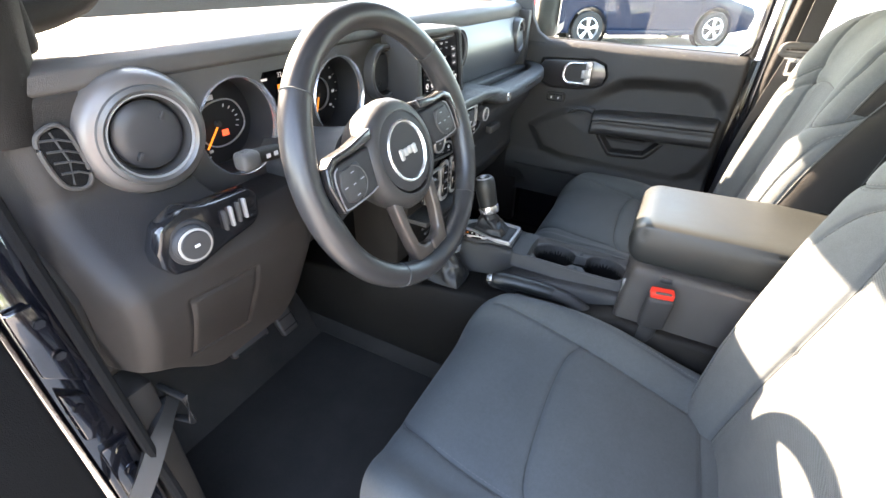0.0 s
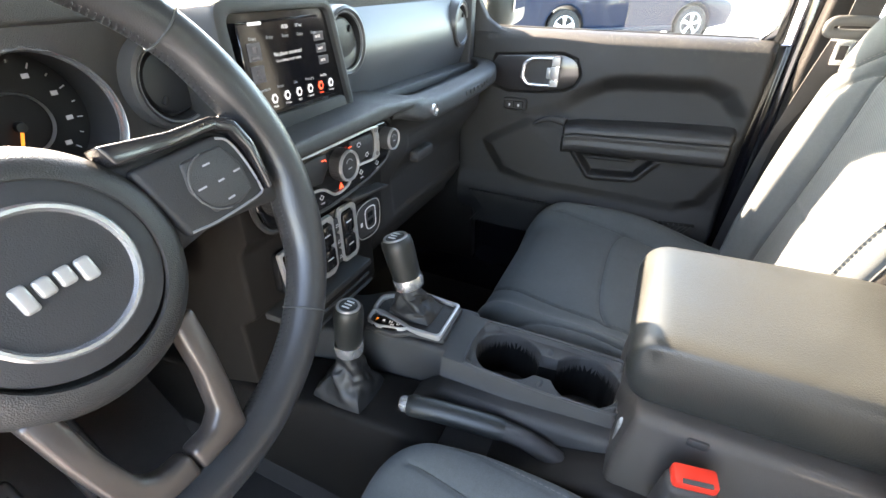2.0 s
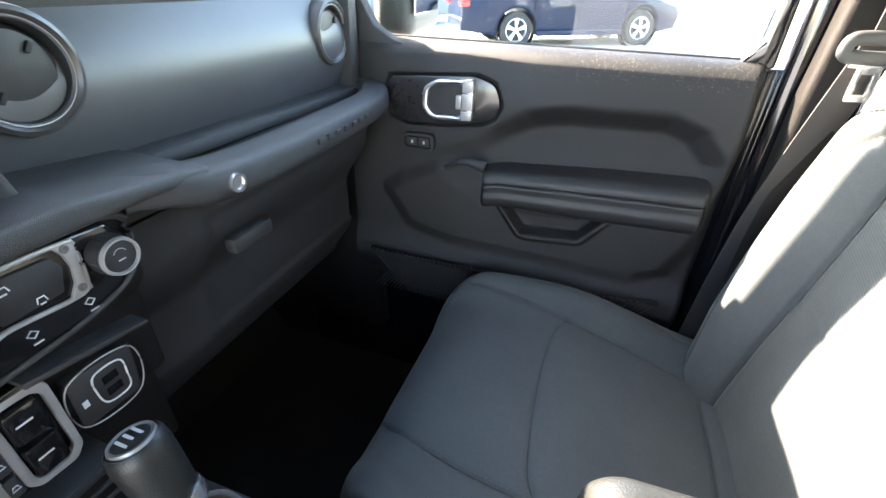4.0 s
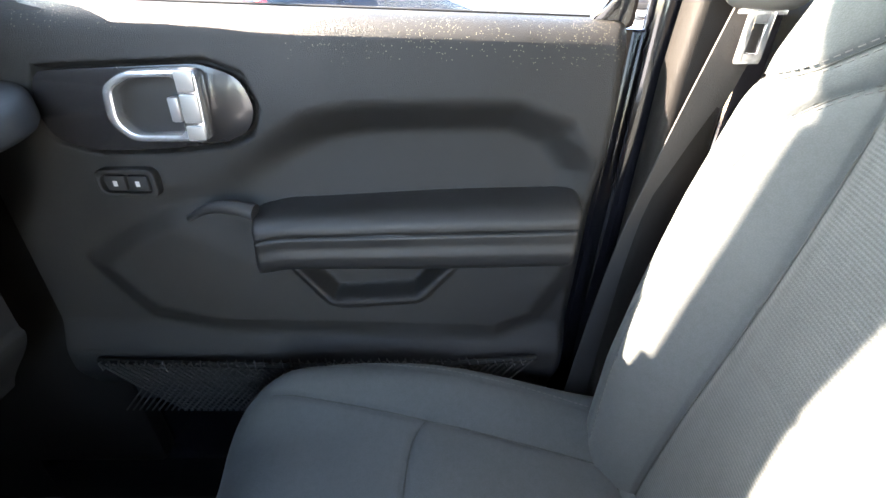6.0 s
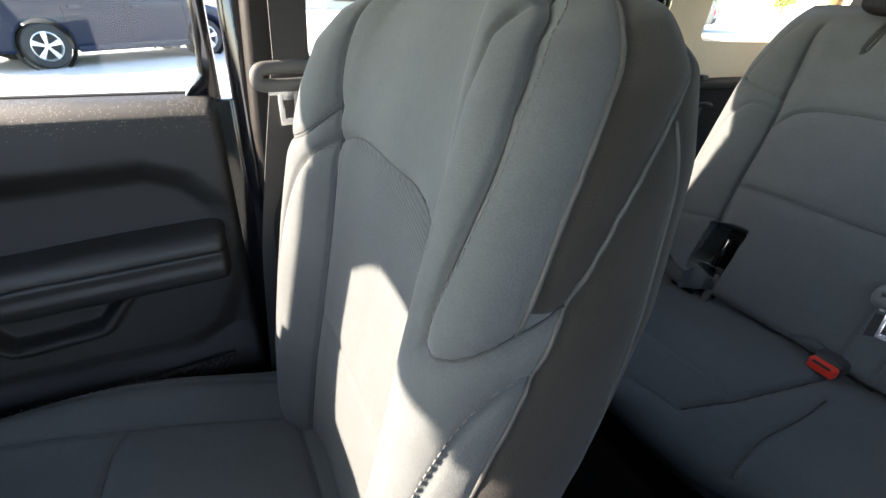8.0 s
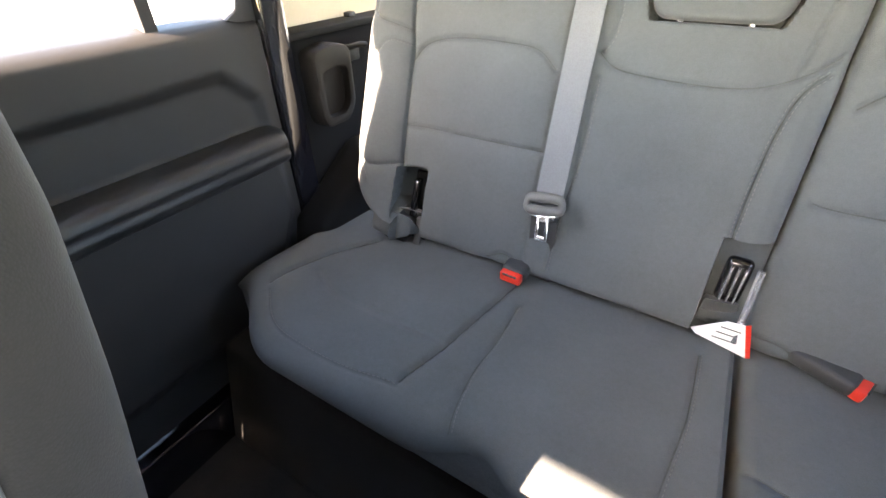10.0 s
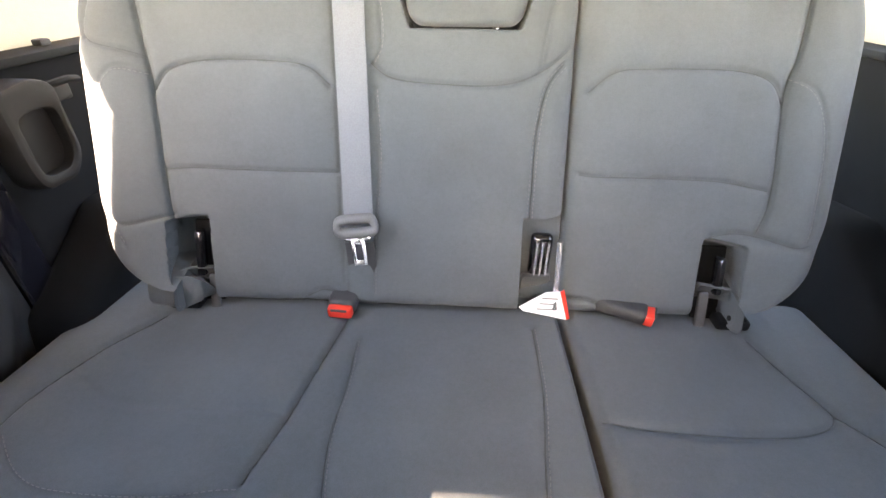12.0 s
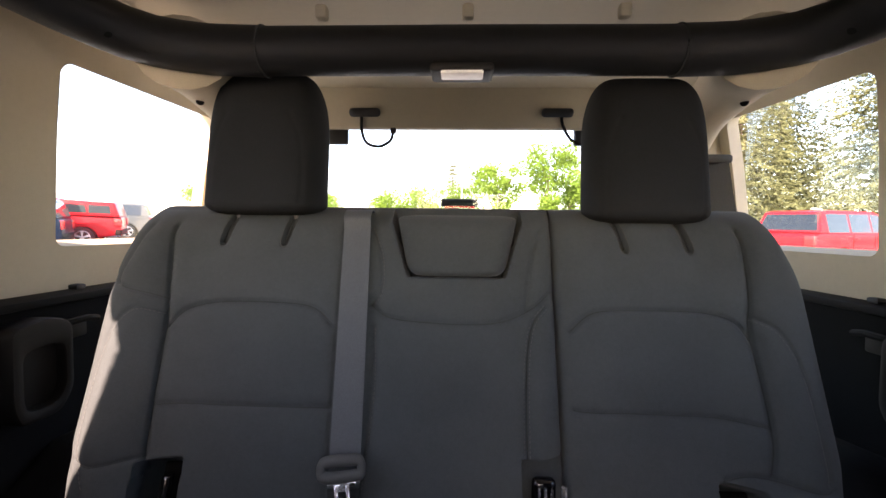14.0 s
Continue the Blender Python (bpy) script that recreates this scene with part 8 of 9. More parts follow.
for sx in (1, -1):
    struct("roll_bar_seam", tube([(sx * 0.330, -1.615 + 0.0396 * math.cos(q), 1.7455 + 0.0394 * math.sin(q)) for q in np.linspace(0, math.tau, 28, endpoint=False)], 0.0016, 6, closed=True), SEAM_DARK, "black cover seam", "roll bar")

# rear view mirror on the windscreen
rvm = thing("rear_view_mirror", (0.04, 0.03, 1.70), "black framed rear view mirror under the header", "mirror")
part("mirror_shell", box(0.041, -0.025, 1.668, 0.268, 0.030, 0.072, 0.014, 3, rot=(10, 0, 8)), PLASTIC_DARK, rvm)
part("mirror_glass", box(0.033, -0.0425, 1.665, 0.236, 0.003, 0.052, 0.001, 1, rot=(10, 0, 8)), MIRROR, rvm)
part("mirror_stem", tube([(0.03, -0.01, 1.68), (0.02, 0.06, 1.71), (0.015, 0.10, 1.725)], 0.011, 10), PLASTIC_DARK, rvm)


# ---- driver's door opening ----
struct("hinge_post", prism([(0.035, 0.56), (0.30, 0.56), (0.30, 1.40), (0.10, 1.40), (0.045, 1.20), (0.030, 0.95)], "yz", -0.785, -0.737, 0.008, 2), PAINTBLK, "glossy black hinge post of the open driver's door", "pillar")
for x, z in ((-0.761, 1.199), (-0.760, 1.154), (-0.771, 1.081), (-0.758, 0.988), (-0.758, 0.946), (-0.758, 0.905)):
    yb = float(np.interp(z, (0.56, 0.95, 1.20, 1.40), (0.035, 0.030, 0.045, 0.10))) - 0.004
    b0 = thing("hinge_bolt", (x, yb, z), "black painted hinge bolt with washer", "bolt", "hinge bolts")
    part("washer", lathe([(0.0, 0.003), (0.0095, 0.003), (0.011, 0.0)], (x, yb, z), (0, -1, 0), 24), PAINTBLK, b0)
    part("bolt_head", lathe([(0.0, 0.009), (0.0055, 0.009), (0.0065, 0.007), (0.0065, 0.002)], (x, yb, z), (0, -1, 0), 6), PAINTBLK, b0)
for pts, yb in (([(-0.782, 1.222), (-0.757, 1.222), (-0.741, 1.112), (-0.748, 1.100), (-0.782, 1.136)], 0.040),
                ([(-0.781, 1.112), (-0.757, 1.090), (-0.746, 1.030), (-0.762, 1.012), (-0.781, 1.030)], 0.034),
                ([(-0.776, 1.004), (-0.742, 0.999), (-0.739, 0.830), (-0.776, 0.870)], 0.030)):
    lf = struct("hinge_leaf", prism(pts, "xz", yb - 0.006, yb + 0.004, 0.003), PAINTBLK, "black painted door hinge leaf", "hinge")
    lf.matrix_world = Matrix.Identity(4)
struct("door_seal_driver", tube(even([(-0.742, 0.055, 1.40), (-0.742, 0.02, 1.20), (-0.742, -0.005, 1.05), (-0.742, -0.03, 0.90), (-0.742, -0.08, 0.75), (-0.742, -0.16, 0.67), (-0.742, -0.5, 0.66)], 50), 0.007, 8), FELT, "black rubber door seal", "seal")
strap = thing("door_check_strap", (-0.74, -0.02, 0.95), "black fabric door check strap", "strap")
part("strap_band", ribbon([(-0.690, 0.010, 1.02), (-0.725, -0.010, 1.00), (-0.78, -0.02, 0.94), (-0.85, 0.0, 0.86)], 0.024, (0.2, 0.4, 1), 0.012), BAR, strap)
part("strap_loop", tube([(-0.69, 0.02, 1.04), (-0.685, -0.02, 1.035), (-0.69, -0.03, 1.0), (-0.695, 0.01, 0.99)], 0.005, 8, closed=True), BAR, strap)
odoor = thing("open_front_door", (-0.80, 0.30, 0.62), "open driver's door of black painted steel", "car door")
DM = Matrix.Translation((-0.786, 0.034, 0)) @ Euler((0, 0, radians(12))).to_matrix().to_4x4()
bm = prism([(-0.002, 0.60), (-0.85, 0.60), (-0.88, 1.33), (-0.002, 1.33)], "xz", 0.0, 0.09, 0.012, 2)
bm.transform(DM)
part("door_body", bm, PAINTBLK, odoor)
bm = prism([(-0.012, 0.64), (-0.82, 0.64), (-0.85, 1.31), (-0.012, 1.31)], "xz", -0.018, 0.001, 0.008, 2)
bm.transform(DM)
part("trim_panel", bm, FELT, odoor, "black inner door panel")

# bonnet in front of the screen
bon = thing("bonnet", (0, 1.1, 1.2), "black painted bonnet beyond the windscreen", "car bonnet")
part("bonnet_skin", prism([(0.72, 1.26), (0.72, 1.285), (1.2, 1.265), (1.75, 1.21), (1.82, 1.12), (1.80, 1.08), (1.2, 1.22)], "yz", -0.62, 0.62, 0.012, 2), PAINTBLK, bon)
for sx in (1, -1):
    w = thing("windscreen_wiper", (sx * 0.3, 0.45, 1.40), "black windscreen wiper at rest under the glass", "wiper", "wipers")
    part("wiper_arm", tube([(sx * 0.35 - 0.25, 0.46, 1.395), (sx * 0.35, 0.445, 1.405), (sx * 0.35 + 0.25, 0.435, 1.418)], 0.007, 6), RUBBER, w)

# ---- parked vehicles ----
TYRE = mat("tyre rubber", (0.02, 0.02, 0.02), 0.85, var=0.2, vscale=20)
RIM = mat("bright alloy", (0.65, 0.65, 0.66), 0.28, metal=0.9, var=0.05)
RIM_DARK = mat("dark alloy", (0.05, 0.05, 0.055), 0.35, metal=0.7, var=0.05)
AUTO_GLASS = mat("dark car glass", (0.02, 0.025, 0.03), 0.06, var=0.1, coat=0.6, rvar=0.02)
TAIL = mat("red lamp lens", (0.55, 0.02, 0.02), 0.15, var=0.1, coat=0.5)
HEAD = mat("clear lamp lens", (0.7, 0.72, 0.74), 0.1, var=0.1, coat=0.5)


def paint(name, col):
    return mat(name, col, 0.30, var=0.03, vscale=0.6, coat=0.12, rvar=0.02, spec=0.2)


def arc(cx, r, z0, n=12):
    """Points of a wheel arch, from front to back, over an axle at cx."""
    a0 = math.asin(min(1, max(-1, (z0 - 0.34) / r)))
    return [(cx + r * math.cos(a), 0.34 + r * math.sin(a)) for a in np.linspace(a0, math.pi - a0, n)]


SHAPES = {
    # half length, half width, wheelbase, floor, lower body top line (front to back), greenhouse (front to back), wheel radius
    "sedan": dict(w=0.90, wb=2.765, rad=0.335, nose=2.35, tail=-2.48, sill=0.22,
                  top=[(2.35, 0.46), (2.36, 0.62), (2.22, 0.74), (1.45, 0.95), (1.05, 1.02), (-1.75, 1.08), (-2.30, 1.06), (-2.47, 0.98), (-2.48, 0.52)],
                  house=[(1.15, 1.00), (0.35, 1.42), (0.0, 1.465), (-0.75, 1.46), (-1.15, 1.40), (-1.95, 1.07)], panes=[(0.92, -0.02, 0.10), (-0.08, -0.98, 0.08)]),
    "suv": dict(w=0.93, wb=2.80, rad=0.37, nose=2.28, tail=-2.35, sill=0.30,
                top=[(2.28, 0.50), (2.30, 0.80), (2.15, 0.98), (1.30, 1.08), (1.0, 1.12), (-2.2, 1.16), (-2.34, 1.05), (-2.35, 0.55)],
                house=[(1.10, 1.10), (0.50, 1.66), (0.2, 1.74), (-1.8, 1.75), (-2.05, 1.70), (-2.26, 1.15)], panes=[(0.80, -0.02, 0.10), (-0.08, -0.98, 0.10), (-1.05, -1.95, 0.10)]),
    "pickup": dict(w=0.98, wb=3.55, rad=0.39, nose=2.75, tail=-2.95, sill=0.38,
                   top=[(2.75, 0.60), (2.76, 0.95), (2.60, 1.08), (1.55, 1.15), (1.3, 1.18), (-2.93, 1.20), (-2.95, 0.60)],
                   house=[(1.35, 1.16), (0.75, 1.76), (0.5, 1.84), (-0.75, 1.84), (-0.90, 1.80), (-1.05, 1.18)], panes=[(1.0, 0.15, 0.10), (0.08, -0.75, 0.10)]),
}


def vehicle(kind, place, heading, colour, label, rim=RIM, cap=False, group="parked cars", stripe=None):
    s = SHAPES[kind]
    v = thing("parked_" + kind, (0, 0, 0), label, "car", group)
    h = s["wb"] / 2
    R, w = s["rad"], s["w"]
    ar = R + 0.07
    bottom = [(s["tail"] + 0.05, s["sill"] + 0.10)] + arc(-h, ar, s["sill"] + 0.02)[::-1] + arc(h, ar, s["sill"] + 0.02)[::-1] + [(s["nose"] - 0.08, s["sill"] + 0.08)]
    outline = s["top"] + bottom
    bm = prism(outline, "xz", -w, w, 0.045, 3)
    for q in bm.verts:
        q.co.y *= 1 - 0.24 * min(1.0, max(0.0, (abs(q.co.x) - 1.75) / 0.75)) ** 1.6 - 0.05 * min(1.0, max(0.0, (0.55 - q.co.z) / 0.35))
    body = part("body", bm, colour, v)
    # glasshouse narrows towards the roof
    bm = bmesh.new()
    ring = []
    for x, z in s["house"]:
        k = (z - s["house"][0][1]) / (max(q[1] for q in s["house"]) - s["house"][0][1])
        ww = w - 0.06 - 0.16 * max(k, 0)
        ring.append((bm.verts.new((x, -ww, z)), bm.verts.new((x, ww, z))))
    for a, b in zip(ring, ring[1:]):
        bm.faces.new((a[0], b[0], b[1], a[1]))
    bm.faces.new([r[0] for r in ring][::-1])
    bm.faces.new([r[1] for r in ring])
    bm.faces.new((ring[0][0], ring[0][1], ring[-1][1], ring[-1][0]))
    bmesh.ops.recalc_face_normals(bm, faces=bm.faces)
    bmesh.ops.bevel(bm, geom=bm.edges[:], offset=0.035, segments=2, profile=0.5, affect="EDGES", clamp_overlap=True)
    part("cabin", bm, colour, v)
    hz = [q[1] for q in s["house"]]
    hx = [q[0] for q in s["house"]]
    zt = max(hz)
    base = hz[0]

    def top_at(x):
        return float(np.interp(-x, [-q for q in hx], hz))
    for x0, x1, _ in s["panes"]:
        for sy in (1, -1):
            zb = base + 0.06
            pts = []
            for x in np.linspace(x0, x1, 6):
                pts.append((x, min(top_at(x) - 0.07, zt - 0.09)))
            pts = [(x0, zb), *pts, (x1, zb)]
            bm = bmesh.new()
            vs = []
            for x, z in pts:
                k = (z - base) / (zt - base)
                vs.append(bm.verts.new((x, sy * (w - 0.06 - 0.16 * k + 0.004), z)))
            f = bm.faces.new(vs)
            ex = bmesh.ops.extrude_face_region(bm, geom=[f])
            bmesh.ops.translate(bm, vec=(0, -sy * 0.012, 0), verts=[g for g in ex["geom"] if isinstance(g, bmesh.types.BMVert)])
            part("side_window", bm, AUTO_GLASS, v)
    for i, j, nm in ((0, 1, "windscreen"), (-2, -1, "rear_window")):
        (xa, za), (xb, zb) = s["house"][i], s["house"][j]
        bm = bmesh.new()
        vs = []
        nx, nz = (zb - za), -(xb - xa)
        ln = math.hypot(nx, nz)
        sgn = 1 if (nz > 0) else -1
        for t, sy in ((0.10, -1), (0.10, 1), (0.90, 1), (0.90, -1)):
            x, z = xa + (xb - xa) * t, za + (zb - za) * t
            k = (z - base) / (zt - base)
            vs.append(bm.verts.new((x + sgn * nx / ln * 0.006, sy * (w - 0.16 - 0.15 * max(k, 0)), z + sgn * nz / ln * 0.006)))
        bm.faces.new(vs)
        ex = bmesh.ops.extrude_face_region(bm, geom=bm.faces[:])
        bmesh.ops.translate(bm, vec=(-sgn * nx / ln * 0.012, 0, -sgn * nz / ln * 0.012), verts=[g for g in ex["geom"] if isinstance(g, bmesh.types.BMVert)])
        part(nm, bm, AUTO_GLASS, v)
    # door gaps and handles
    for sy in (1, -1):
        for x in (1.0, -0.05, -1.02):
            part("door_gap", box(x, sy * (w + 0.001), (s["sill"] + base) / 2 + 0.08, 0.012, 0.008, base - s["sill"] - 0.16, 0.0), RUBBER, v)
        for x in (0.12, -0.86):
            part("door_handle", box(x, sy * (w + 0.012), base - 0.10, 0.16, 0.03, 0.03, 0.008), colour, v)
        part("sill_trim", box(0, sy * (w - 0.004), s["sill"] + 0.05, s["wb"] - 2 * ar - 0.04, 0.03, 0.10, 0.012), RUBBER if kind != "sedan" else colour, v)
        part("wing_mirror", box(0.95, sy * (w + 0.06), base + 0.06, 0.10, 0.17, 0.12, 0.03, 3), colour, v)
        part("headlamp", box(s["nose"] - 0.13, sy * (w - 0.32), s["top"][1][1] + 0.02, 0.26, 0.36, 0.13, 0.04, 3), HEAD, v)
        part("tail_lamp", box(s["tail"] + 0.10, sy * (w - 0.28), base - 0.16, 0.26, 0.26, 0.17 if kind == "sedan" else 0.30, 0.03, 3), TAIL, v)
        for ax in (h, -h):
            wh = part("wheel", lathe([(R * 0.62, -0.10), (R * 0.93, -0.11), (R, -0.08), (R, 0.08), (R * 0.93, 0.105), (R * 0.68, 0.10), (R * 0.64, 0.06), (0, 0.05)], (ax, sy * (w - 0.12), R), (0, sy, 0), 36), TYRE, v)
            part("rim", lathe([(R * 0.66, 0.10), (R * 0.63, 0.104), (R * 0.60, 0.085), (R * 0.58, 0.06)], (ax, sy * (w - 0.12), R), (0, sy, 0), 36), rim, wh)
            for k in range(5):
                a = k * math.tau / 5 + 0.3
                for e in (-0.11, 0.11):
                    p0 = (ax + 0.04 * math.cos(a), sy * (w - 0.02), R + 0.04 * math.sin(a))
                    p1 = (ax + R * 0.62 * math.cos(a + e), sy * (w - 0.025), R + R * 0.62 * math.sin(a + e))
                    part("spoke", tube([p0, p1], 0.022, 6, flat=0.6, up=(0, 1, 0)), rim, wh)
            part("hub_cap", lathe([(0, 0.112), (0.04, 0.110), (0.05, 0.09)], (ax, sy * (w - 0.12), R), (0, sy, 0), 16), rim, wh)
            part("wheel_well", lathe([(ar + 0.01, -0.10), (ar + 0.01, 0.085), (ar - 0.005, 0.085)], (ax, sy * (w - 0.12), 0.34), (0, sy, 0), 30), RUBBER, v)
    part("grille", box(s["nose"] - 0.01, 0, s["top"][1][1] - 0.04, 0.05, 0.9, 0.16, 0.02), RUBBER, v)
    part("front_bumper", box(s["nose"] - 0.08, 0, s["sill"] + 0.18, 0.22, 2 * w - 0.46, 0.24, 0.06, 3), colour if kind == "sedan" else RUBBER, v)
    part("rear_bumper", box(s["tail"] + 0.10, 0, s["sill"] + 0.22, 0.24, 2 * w - 0.42, 0.26, 0.06, 3), colour if kind == "sedan" else RUBBER, v)
    if cap:
        part("bed_cap", prism([(-1.08, 1.20), (-1.10, 1.78), (-2.75, 1.74), (-2.93, 1.20)], "xz", -w + 0.08, w - 0.08, 0.05, 3), colour, v)
        for sy in (1, -1):
            for x0, x1 in ((-1.2, -1.85), (-1.95, -2.6)):
                part("cap_window", prism([(x0, 1.32), (x0, 1.64), (x1, 1.62), (x1 - 0.05, 1.32)], "xz", sy * (w - 0.085), sy * (w - 0.070), 0.0), AUTO_GLASS, v)
    if stripe:
        for sy in (1, -1):
            part("side_decal", prism([(-1.45, 1.005), (-1.30, 1.055), (-2.20, 1.045), (-2.22, 0.985)], "xz", sy * (w + 0.0005), sy * (w + 0.003), 0.0), LEGEND, v, "silver rear quarter decal")
            for k in range(7):
                part("decal_bar", box(-1.60 - 0.07 * k, sy * (w + 0.0045), 1.022, 0.045, 0.002, 0.034, 0.0), RUBBER, v)
    x, y = place
    z = ground_z(x, y)
    gx = (ground_z(x + 0.5, y) - ground_z(x - 0.5, y))
    gy = (ground_z(x, y + 0.5) - ground_z(x, y - 0.5))
    up = Vector((-gx, -gy, 1)).normalized()
    f = Vector((math.cos(heading), math.sin(heading), 0))
    f = (f - up * f.dot(up)).normalized()
    left = up.cross(f)
    v.matrix_basis = Matrix(((f.x, left.x, up.x, x), (f.y, left.y, up.y, y), (f.z, left.z, up.z, z), (0, 0, 0, 1)))
    return v


BLUE = paint("dark blue car paint", (0.0022, 0.0085, 0.025))
SILVERP = paint("silver blue car paint", (0.14, 0.155, 0.18))
WHITEP = paint("white car paint", (0.78, 0.78, 0.77))
REDP = paint("red car paint", (0.45, 0.015, 0.02))
BLACKP = paint("black car paint", (0.012, 0.012, 0.014))
GREYP = paint("grey car paint", (0.10, 0.105, 0.11))
hd = math.atan2(-0.855, 0.518)
vehicle("sedan", (11.30, 0.84), hd, BLUE, "dark blue sedan with a silver decal parked in the lot", stripe=True)
vehicle("sedan", (13.74, 6.90), hd, SILVERP, "silver blue sedan with black wheels parked in the lot", rim=RIM_DARK)
vehicle("suv", (13.6, -10.4), math.radians(150), WHITEP, "white off-roader parked across the lot", rim=RIM_DARK)
vehicle("suv", (22.0, -9.6), math.radians(150), BLACKP, "black off-roader parked across the lot")
vehicle("pickup", (16.23, -16.96), math.radians(30), REDP, "red pickup with a canopy over its bed", cap=True)
vehicle("suv", (17.98, -22.1), math.radians(30), GREYP, "grey off-roader parked behind the pickup")
vehicle("suv", (15.5, -14.45), math.radians(30), BLUE, "dark blue off-roader parked beside the red pickup")
vehicle("pickup", (25.6, -21.8), math.radians(160), GREYP, "dark grey pickup parked across the lot", rim=RIM_DARK)
vehicle("suv", (-11.0, -14.3), math.radians(203), REDP, "red estate car parked under the spruces")
vehicle("sedan", (-8.6, -22.5), math.radians(255), WHITEP, "white sedan parked under the spruces")
for i, (x, y, m, k) in enumerate(((12.0, 22.0, BLACKP, "suv"), (15.2, 20.0, WHITEP, "suv"), (18.6, 18.2, GREYP, "suv"), (8.6, 24.5, BLACKP, "suv"), (22.5, 16.0, SILVERP, "sedan"))):
    vehicle(k, (x, y), math.radians(-60), m, "off-roader parked in the far row" if k == "suv" else "silver sedan parked in the far row", group="far row")

# ---- trees, poles, buildings ----
BARK = mat("bark", (0.12, 0.085, 0.06), 0.9, var=0.3, vscale=10, bump=1.0, bscale=60)


def leaf_mat(name, col):
    m = mat(name, col, 0.8, var=0.35, vscale=1.2, spec=0.1)
    n = m.node_tree.nodes["Principled BSDF"]
    n.inputs["Subsurface Weight"].default_value = 0.0
    return m


SPRUCE = leaf_mat("sunlit spruce needles", (0.125, 0.130, 0.060))
LEAF = leaf_mat("bright broad leaves", (0.12, 0.20, 0.03))


def spruce(x, y, hgt, spread, seed, label):
    rnd = random.Random(seed)
    z0 = ground_z(x, y)
    t = thing("spruce_tree", (x, y, z0), label, "tree", "spruces")
    part("trunk", tube([(x, y, z0), (x, y, z0 + hgt * 0.5), (x, y, z0 + hgt * 0.97)], 0.20, 10, taper=[1, 0.6, 0.08]), BARK, t)
    verts, faces = [], []
    lv = 0.6
    while lv < hgt * 0.98:
        reach = spread * (1 - lv / hgt) ** 0.85 + 0.15
        nb = max(6, int(11 * reach / spread + 5))
        off = rnd.random() * 6
        for b in range(nb):
            a = off + b * math.tau / nb + rnd.uniform(-0.25, 0.25)
            ln = reach * rnd.uniform(0.75, 1.12)
            steps = max(3, int(ln / 0.20))
            for s in range(1, steps + 1):
                q = s / steps
                r = ln * q
                zc = z0 + lv - 0.30 * r * q + 0.10 * r
                cx, cy = x + r * math.cos(a), y + r * math.sin(a)
                for _ in range(5):
                    tx, ty, tz = cx + rnd.gauss(0, 0.10), cy + rnd.gauss(0, 0.10), zc + rnd.gauss(0, 0.07)
                    d = Vector((math.cos(a) + rnd.gauss(0, 0.7), math.sin(a) + rnd.gauss(0, 0.7), -0.35 + rnd.gauss(0, 0.35))).normalized() * rnd.uniform(0.13, 0.28)
                    sd = d.cross(Vector((rnd.gauss(0, 1), rnd.gauss(0, 1), rnd.gauss(0, 1)))).normalized() * 0.034
                    up = d.cross(sd).normalized() * 0.06
                    i = len(verts)
                    verts += [(tx + sd.x, ty + sd.y, tz + sd.z), (tx - sd.x, ty - sd.y, tz - sd.z), (tx + up.x, ty + up.y, tz + up.z), (tx + d.x, ty + d.y, tz + d.z)]
                    faces += [(i, i + 1, i + 3), (i + 1, i + 2, i + 3), (i + 2, i, i + 3)]
        lv += 0.34 + 0.1 * rnd.random()
    me = bpy.data.meshes.new("crown")
    me.from_pydata(verts, [], faces)
    me.materials.append(SPRUCE)
    return tagged(hang(new("crown", me), t), kind="stuff") and t


def broadleaf(x, y, hgt, rad, seed, label):
    rnd = random.Random(seed)
    z0 = ground_z(x, max(y, -80))
    t = thing("broadleaf_tree", (x, y, z0), label, "tree", "broadleaf trees")
    tr = part("trunk", tube([(x, y, z0), (x + 0.05, y, z0 + hgt * 0.35), (x, y, z0 + hgt * 0.7)], 0.14, 9, taper=[1, 0.7, 0.3]), BARK, t)
    clumps = []
    for k in range(34):
        a, q = rnd.uniform(0, math.tau), rnd.random()
        zz = hgt * (0.28 + 0.68 * q)
        rr = rad * math.sin(math.pi * min(1, 0.15 + 0.85 * (1 - q) ** 0.8 + 0.05)) * rnd.uniform(0.35, 1.0)
        clumps.append((x + rr * math.cos(a), y + rr * math.sin(a), z0 + zz, rad * rnd.uniform(0.22, 0.40)))
        if k < 9:
            part("limb", tube([(x, y, z0 + zz * 0.6), (x + 0.5 * rr * math.cos(a), y + 0.5 * rr * math.sin(a), z0 + zz * 0.85), (x + rr * math.cos(a), y + rr * math.sin(a), z0 + zz)], 0.05, 6, taper=[1, 0.6, 0.25]), BARK, t)
    verts, faces = [], []
    for cx, cy, cz, r in clumps:
        for _ in range(150):
            d = Vector((rnd.gauss(0, 1), rnd.gauss(0, 1), rnd.gauss(0, 0.8))).normalized() * r * rnd.uniform(0.5, 1.1)
            u = Vector((rnd.gauss(0, 1), rnd.gauss(0, 1), rnd.gauss(0, 1))).normalized() * 0.10
            w = u.cross(Vector((rnd.gauss(0, 1), rnd.gauss(0, 1), rnd.gauss(0, 1)))).normalized() * 0.06
            i = len(verts)
            c = Vector((cx, cy, cz)) + d
            verts += [tuple(c + u), tuple(c + w), tuple(c - u), tuple(c - w)]
            faces.append((i, i + 1, i + 2, i + 3))
    me = bpy.data.meshes.new("crown")
    me.from_pydata(verts, [], faces)
    me.materials.append(LEAF)
    tagged(hang(new("crown", me), t), kind="stuff")
    return t


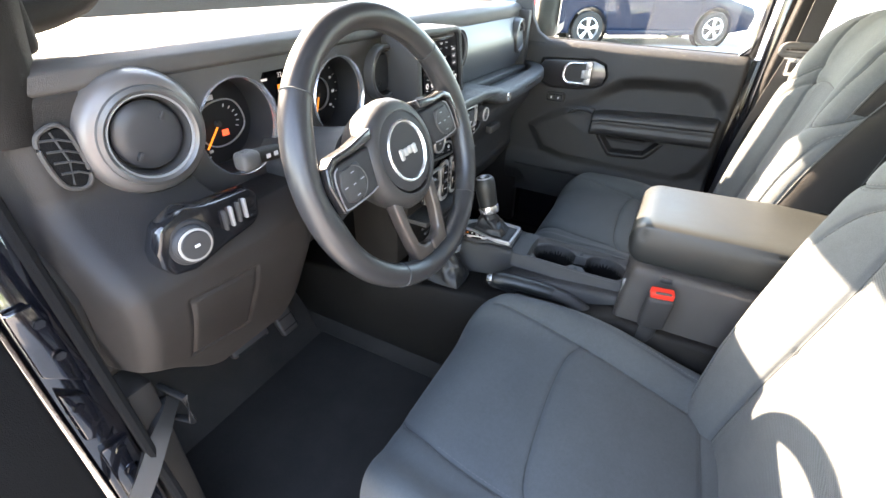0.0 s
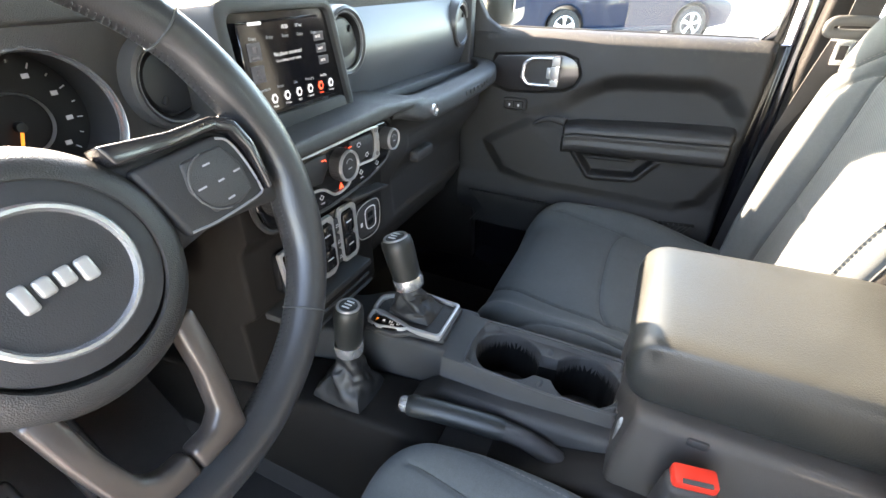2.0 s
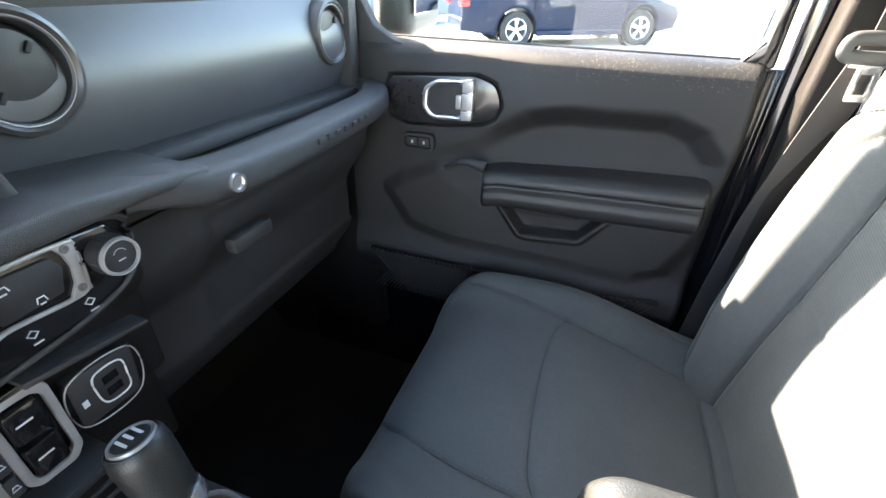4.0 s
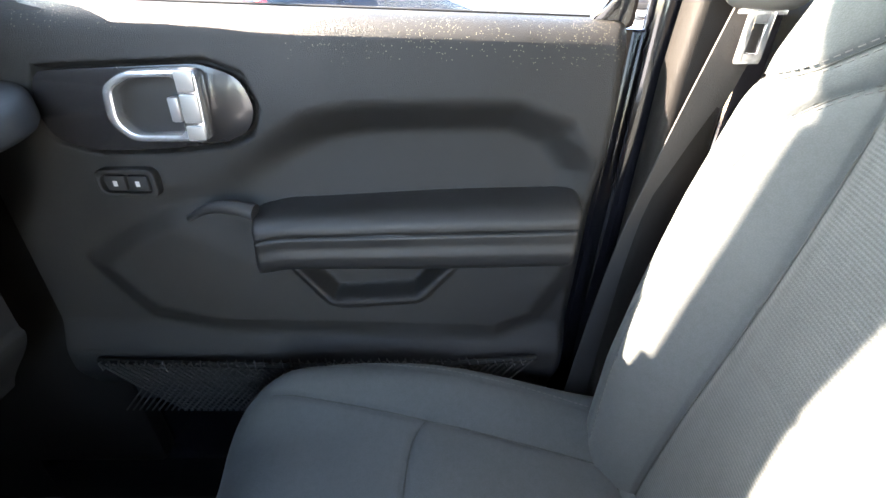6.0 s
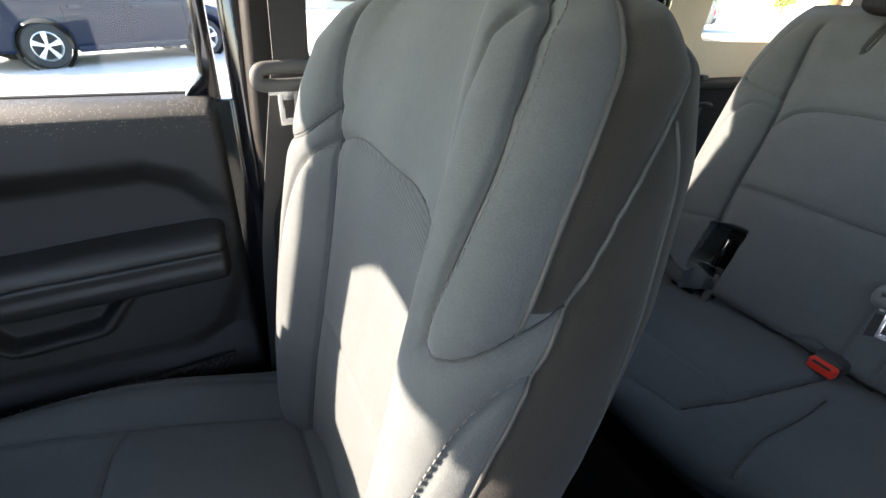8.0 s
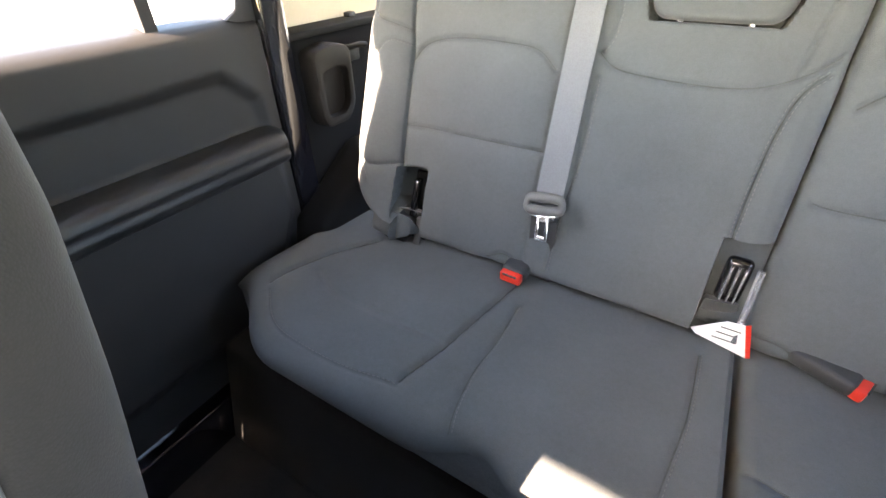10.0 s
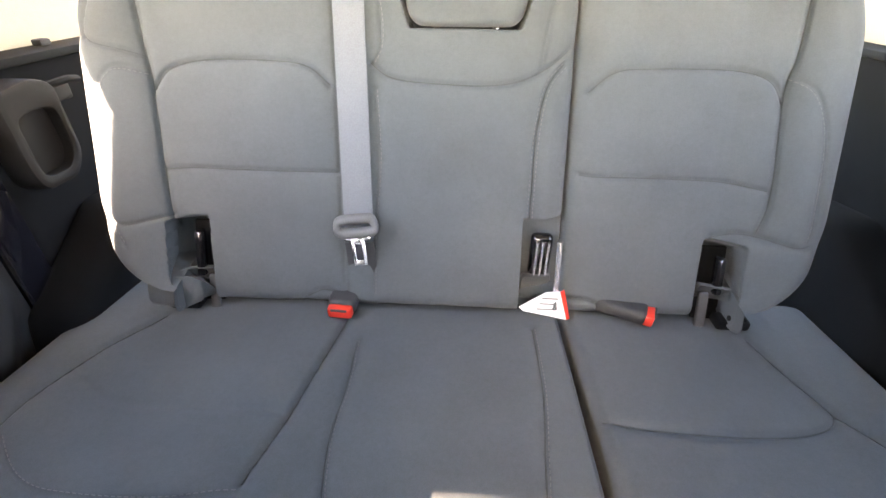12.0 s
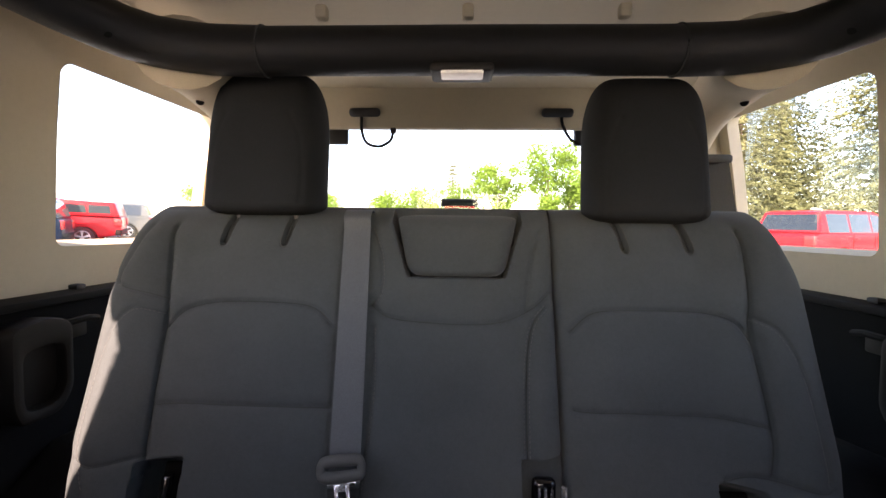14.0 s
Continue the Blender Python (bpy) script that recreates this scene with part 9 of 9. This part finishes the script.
for i, (x, y, hh, sp) in enumerate(((-14.6, -25.0, 15.5, 4.0), (-18.5, -21.0, 14.5, 4.0), (-23.0, -18.0, 14.0, 4.0), (-19.5, -29.0, 14.0, 3.8), (-26.0, -25.0, 15.0, 4.2))):
    spruce(x, y, hh, sp, 11 + i, "tall sunlit spruce beyond the parked cars")
spruce(0.8, -46, 7.2, 1.9, 31, "small spruce at the far edge of the lot")
for i, (x, y, hh, rr) in enumerate(((-2.8, -33.0, 5.8, 1.9), (-5.9, -31.0, 6.6, 2.1), (-8.6, -36.0, 6.6, 2.3), (3.2, -42.0, 4.3, 2.4), (6.8, -44.0, 3.6, 2.6), (-0.6, -44.0, 4.6, 2.2), (16.0, -52.0, 4.2, 2.6), (26.0, -46.0, 4.6, 2.8), (-13.0, -46.0, 6.0, 2.6))):
    broadleaf(x, y, hh, rr, 51 + i, "bright green young tree at the lot's edge")
POLE = mat("galvanised pole", (0.35, 0.35, 0.35), 0.5, metal=0.6, var=0.1)
for x, y, hh in ((-0.1, -38, 9.0), (10.0, -60, 9.0), (24, 12, 8.0)):
    z0 = ground_z(x, y)
    lp = thing("street_lamp", (x, y, z0), "slender grey lot lamp on a pole", "street lamp", "lot lamps")
    part("pole", tube([(x, y, z0), (x, y, z0 + hh)], 0.07, 8), POLE, lp)
    part("lamp_head", box(x + 0.4, y, z0 + hh, 0.7, 0.25, 0.12, 0.03), POLE, lp)
STUCCO = mat("pale stucco", (0.55, 0.47, 0.38), 0.9, var=0.12, vscale=2, bump=0.6, bscale=80)


def shop(x, y, heading, w, hgt, label):
    z0 = ground_z(x, y) - 0.1
    s = thing("shop_building", (x, y, z0), label, "building")
    M = Matrix.Translation((x, y, z0)) @ Euler((0, 0, heading)).to_matrix().to_4x4()

    def put(bm):
        bm.transform(M)
        return bm
    part("wall", put(box(0, 0, hgt / 2, w, 6, hgt, 0.02)), STUCCO, s)
    part("roof", put(box(0, 0, hgt + 0.1, w + 0.5, 6.5, 0.22, 0.03)), GREYP, s)
    n = int(w / 3)
    for k in range(n):
        xx = -w / 2 + (k + 0.5) * w / n
        for sy in (1, -1):
            f = part("window", put(box(xx, sy * 3.0, 1.5, 1.7, 0.10, 1.5, 0.01)), AUTO_GLASS, s)
            part("window_frame", put(box(xx, sy * 3.02, 0.70, 1.9, 0.14, 0.10, 0.01)), BARK, f)
            part("mullion", put(box(xx, sy * 3.06, 1.5, 0.06, 0.05, 1.5, 0.0)), BARK, f)
    return s


shop(40, -9, math.radians(98), 18, 3.6, "low tan shop building across the lot")
shop(34, 16, math.radians(70), 16, 4.0, "tan building behind the parked sedans")
# brake lamp over the spare wheel
bl = thing("high_brake_lamp", (0.01, -2.30, 1.50), "high brake lamp on its stalk behind the glass", "lamp")
part("housing", box(0.010, -2.30, 1.540, 0.115, 0.06, 0.026, 0.006), PLASTIC_DARK, bl)
part("lens", box(0.010, -2.272, 1.522, 0.095, 0.02, 0.018, 0.004), TAIL, bl)
part("bracket", box(0.010, -2.31, 1.30, 0.05, 0.03, 0.46, 0.006), PLASTIC_DARK, bl)


def lot_fence(x0, x1, y):
    """A pale blue board fence behind the young trees."""
    zb = ground_z(x0, y)
    f = thing("lot_fence", ((x0 + x1) / 2, y, zb), "pale blue grey board fence behind the trees", "fence")
    n = 26
    for k in range(n):
        x = x0 + (x1 - x0) * (k + 0.5) / n
        part("board", box(x, y, zb + 0.95, (x1 - x0) / n - 0.04, 0.04, 1.5 + 0.06 * (k % 3), 0.0), FENCE, f)
    for k in range(7):
        part("post", box(x0 + (x1 - x0) * k / 6, y + 0.07, zb + 0.95, 0.10, 0.10, 1.9, 0.0), FENCE, f)
    for z in (0.55, 1.35):
        part("rail", box((x0 + x1) / 2, y + 0.05, zb + z, x1 - x0, 0.05, 0.10, 0.0), FENCE, f)
    return f


FENCE = mat("weathered blue grey paint", (0.24, 0.30, 0.38), 0.8, var=0.25, vscale=2)
lot_fence(-12.0, 3.0, -38.5)
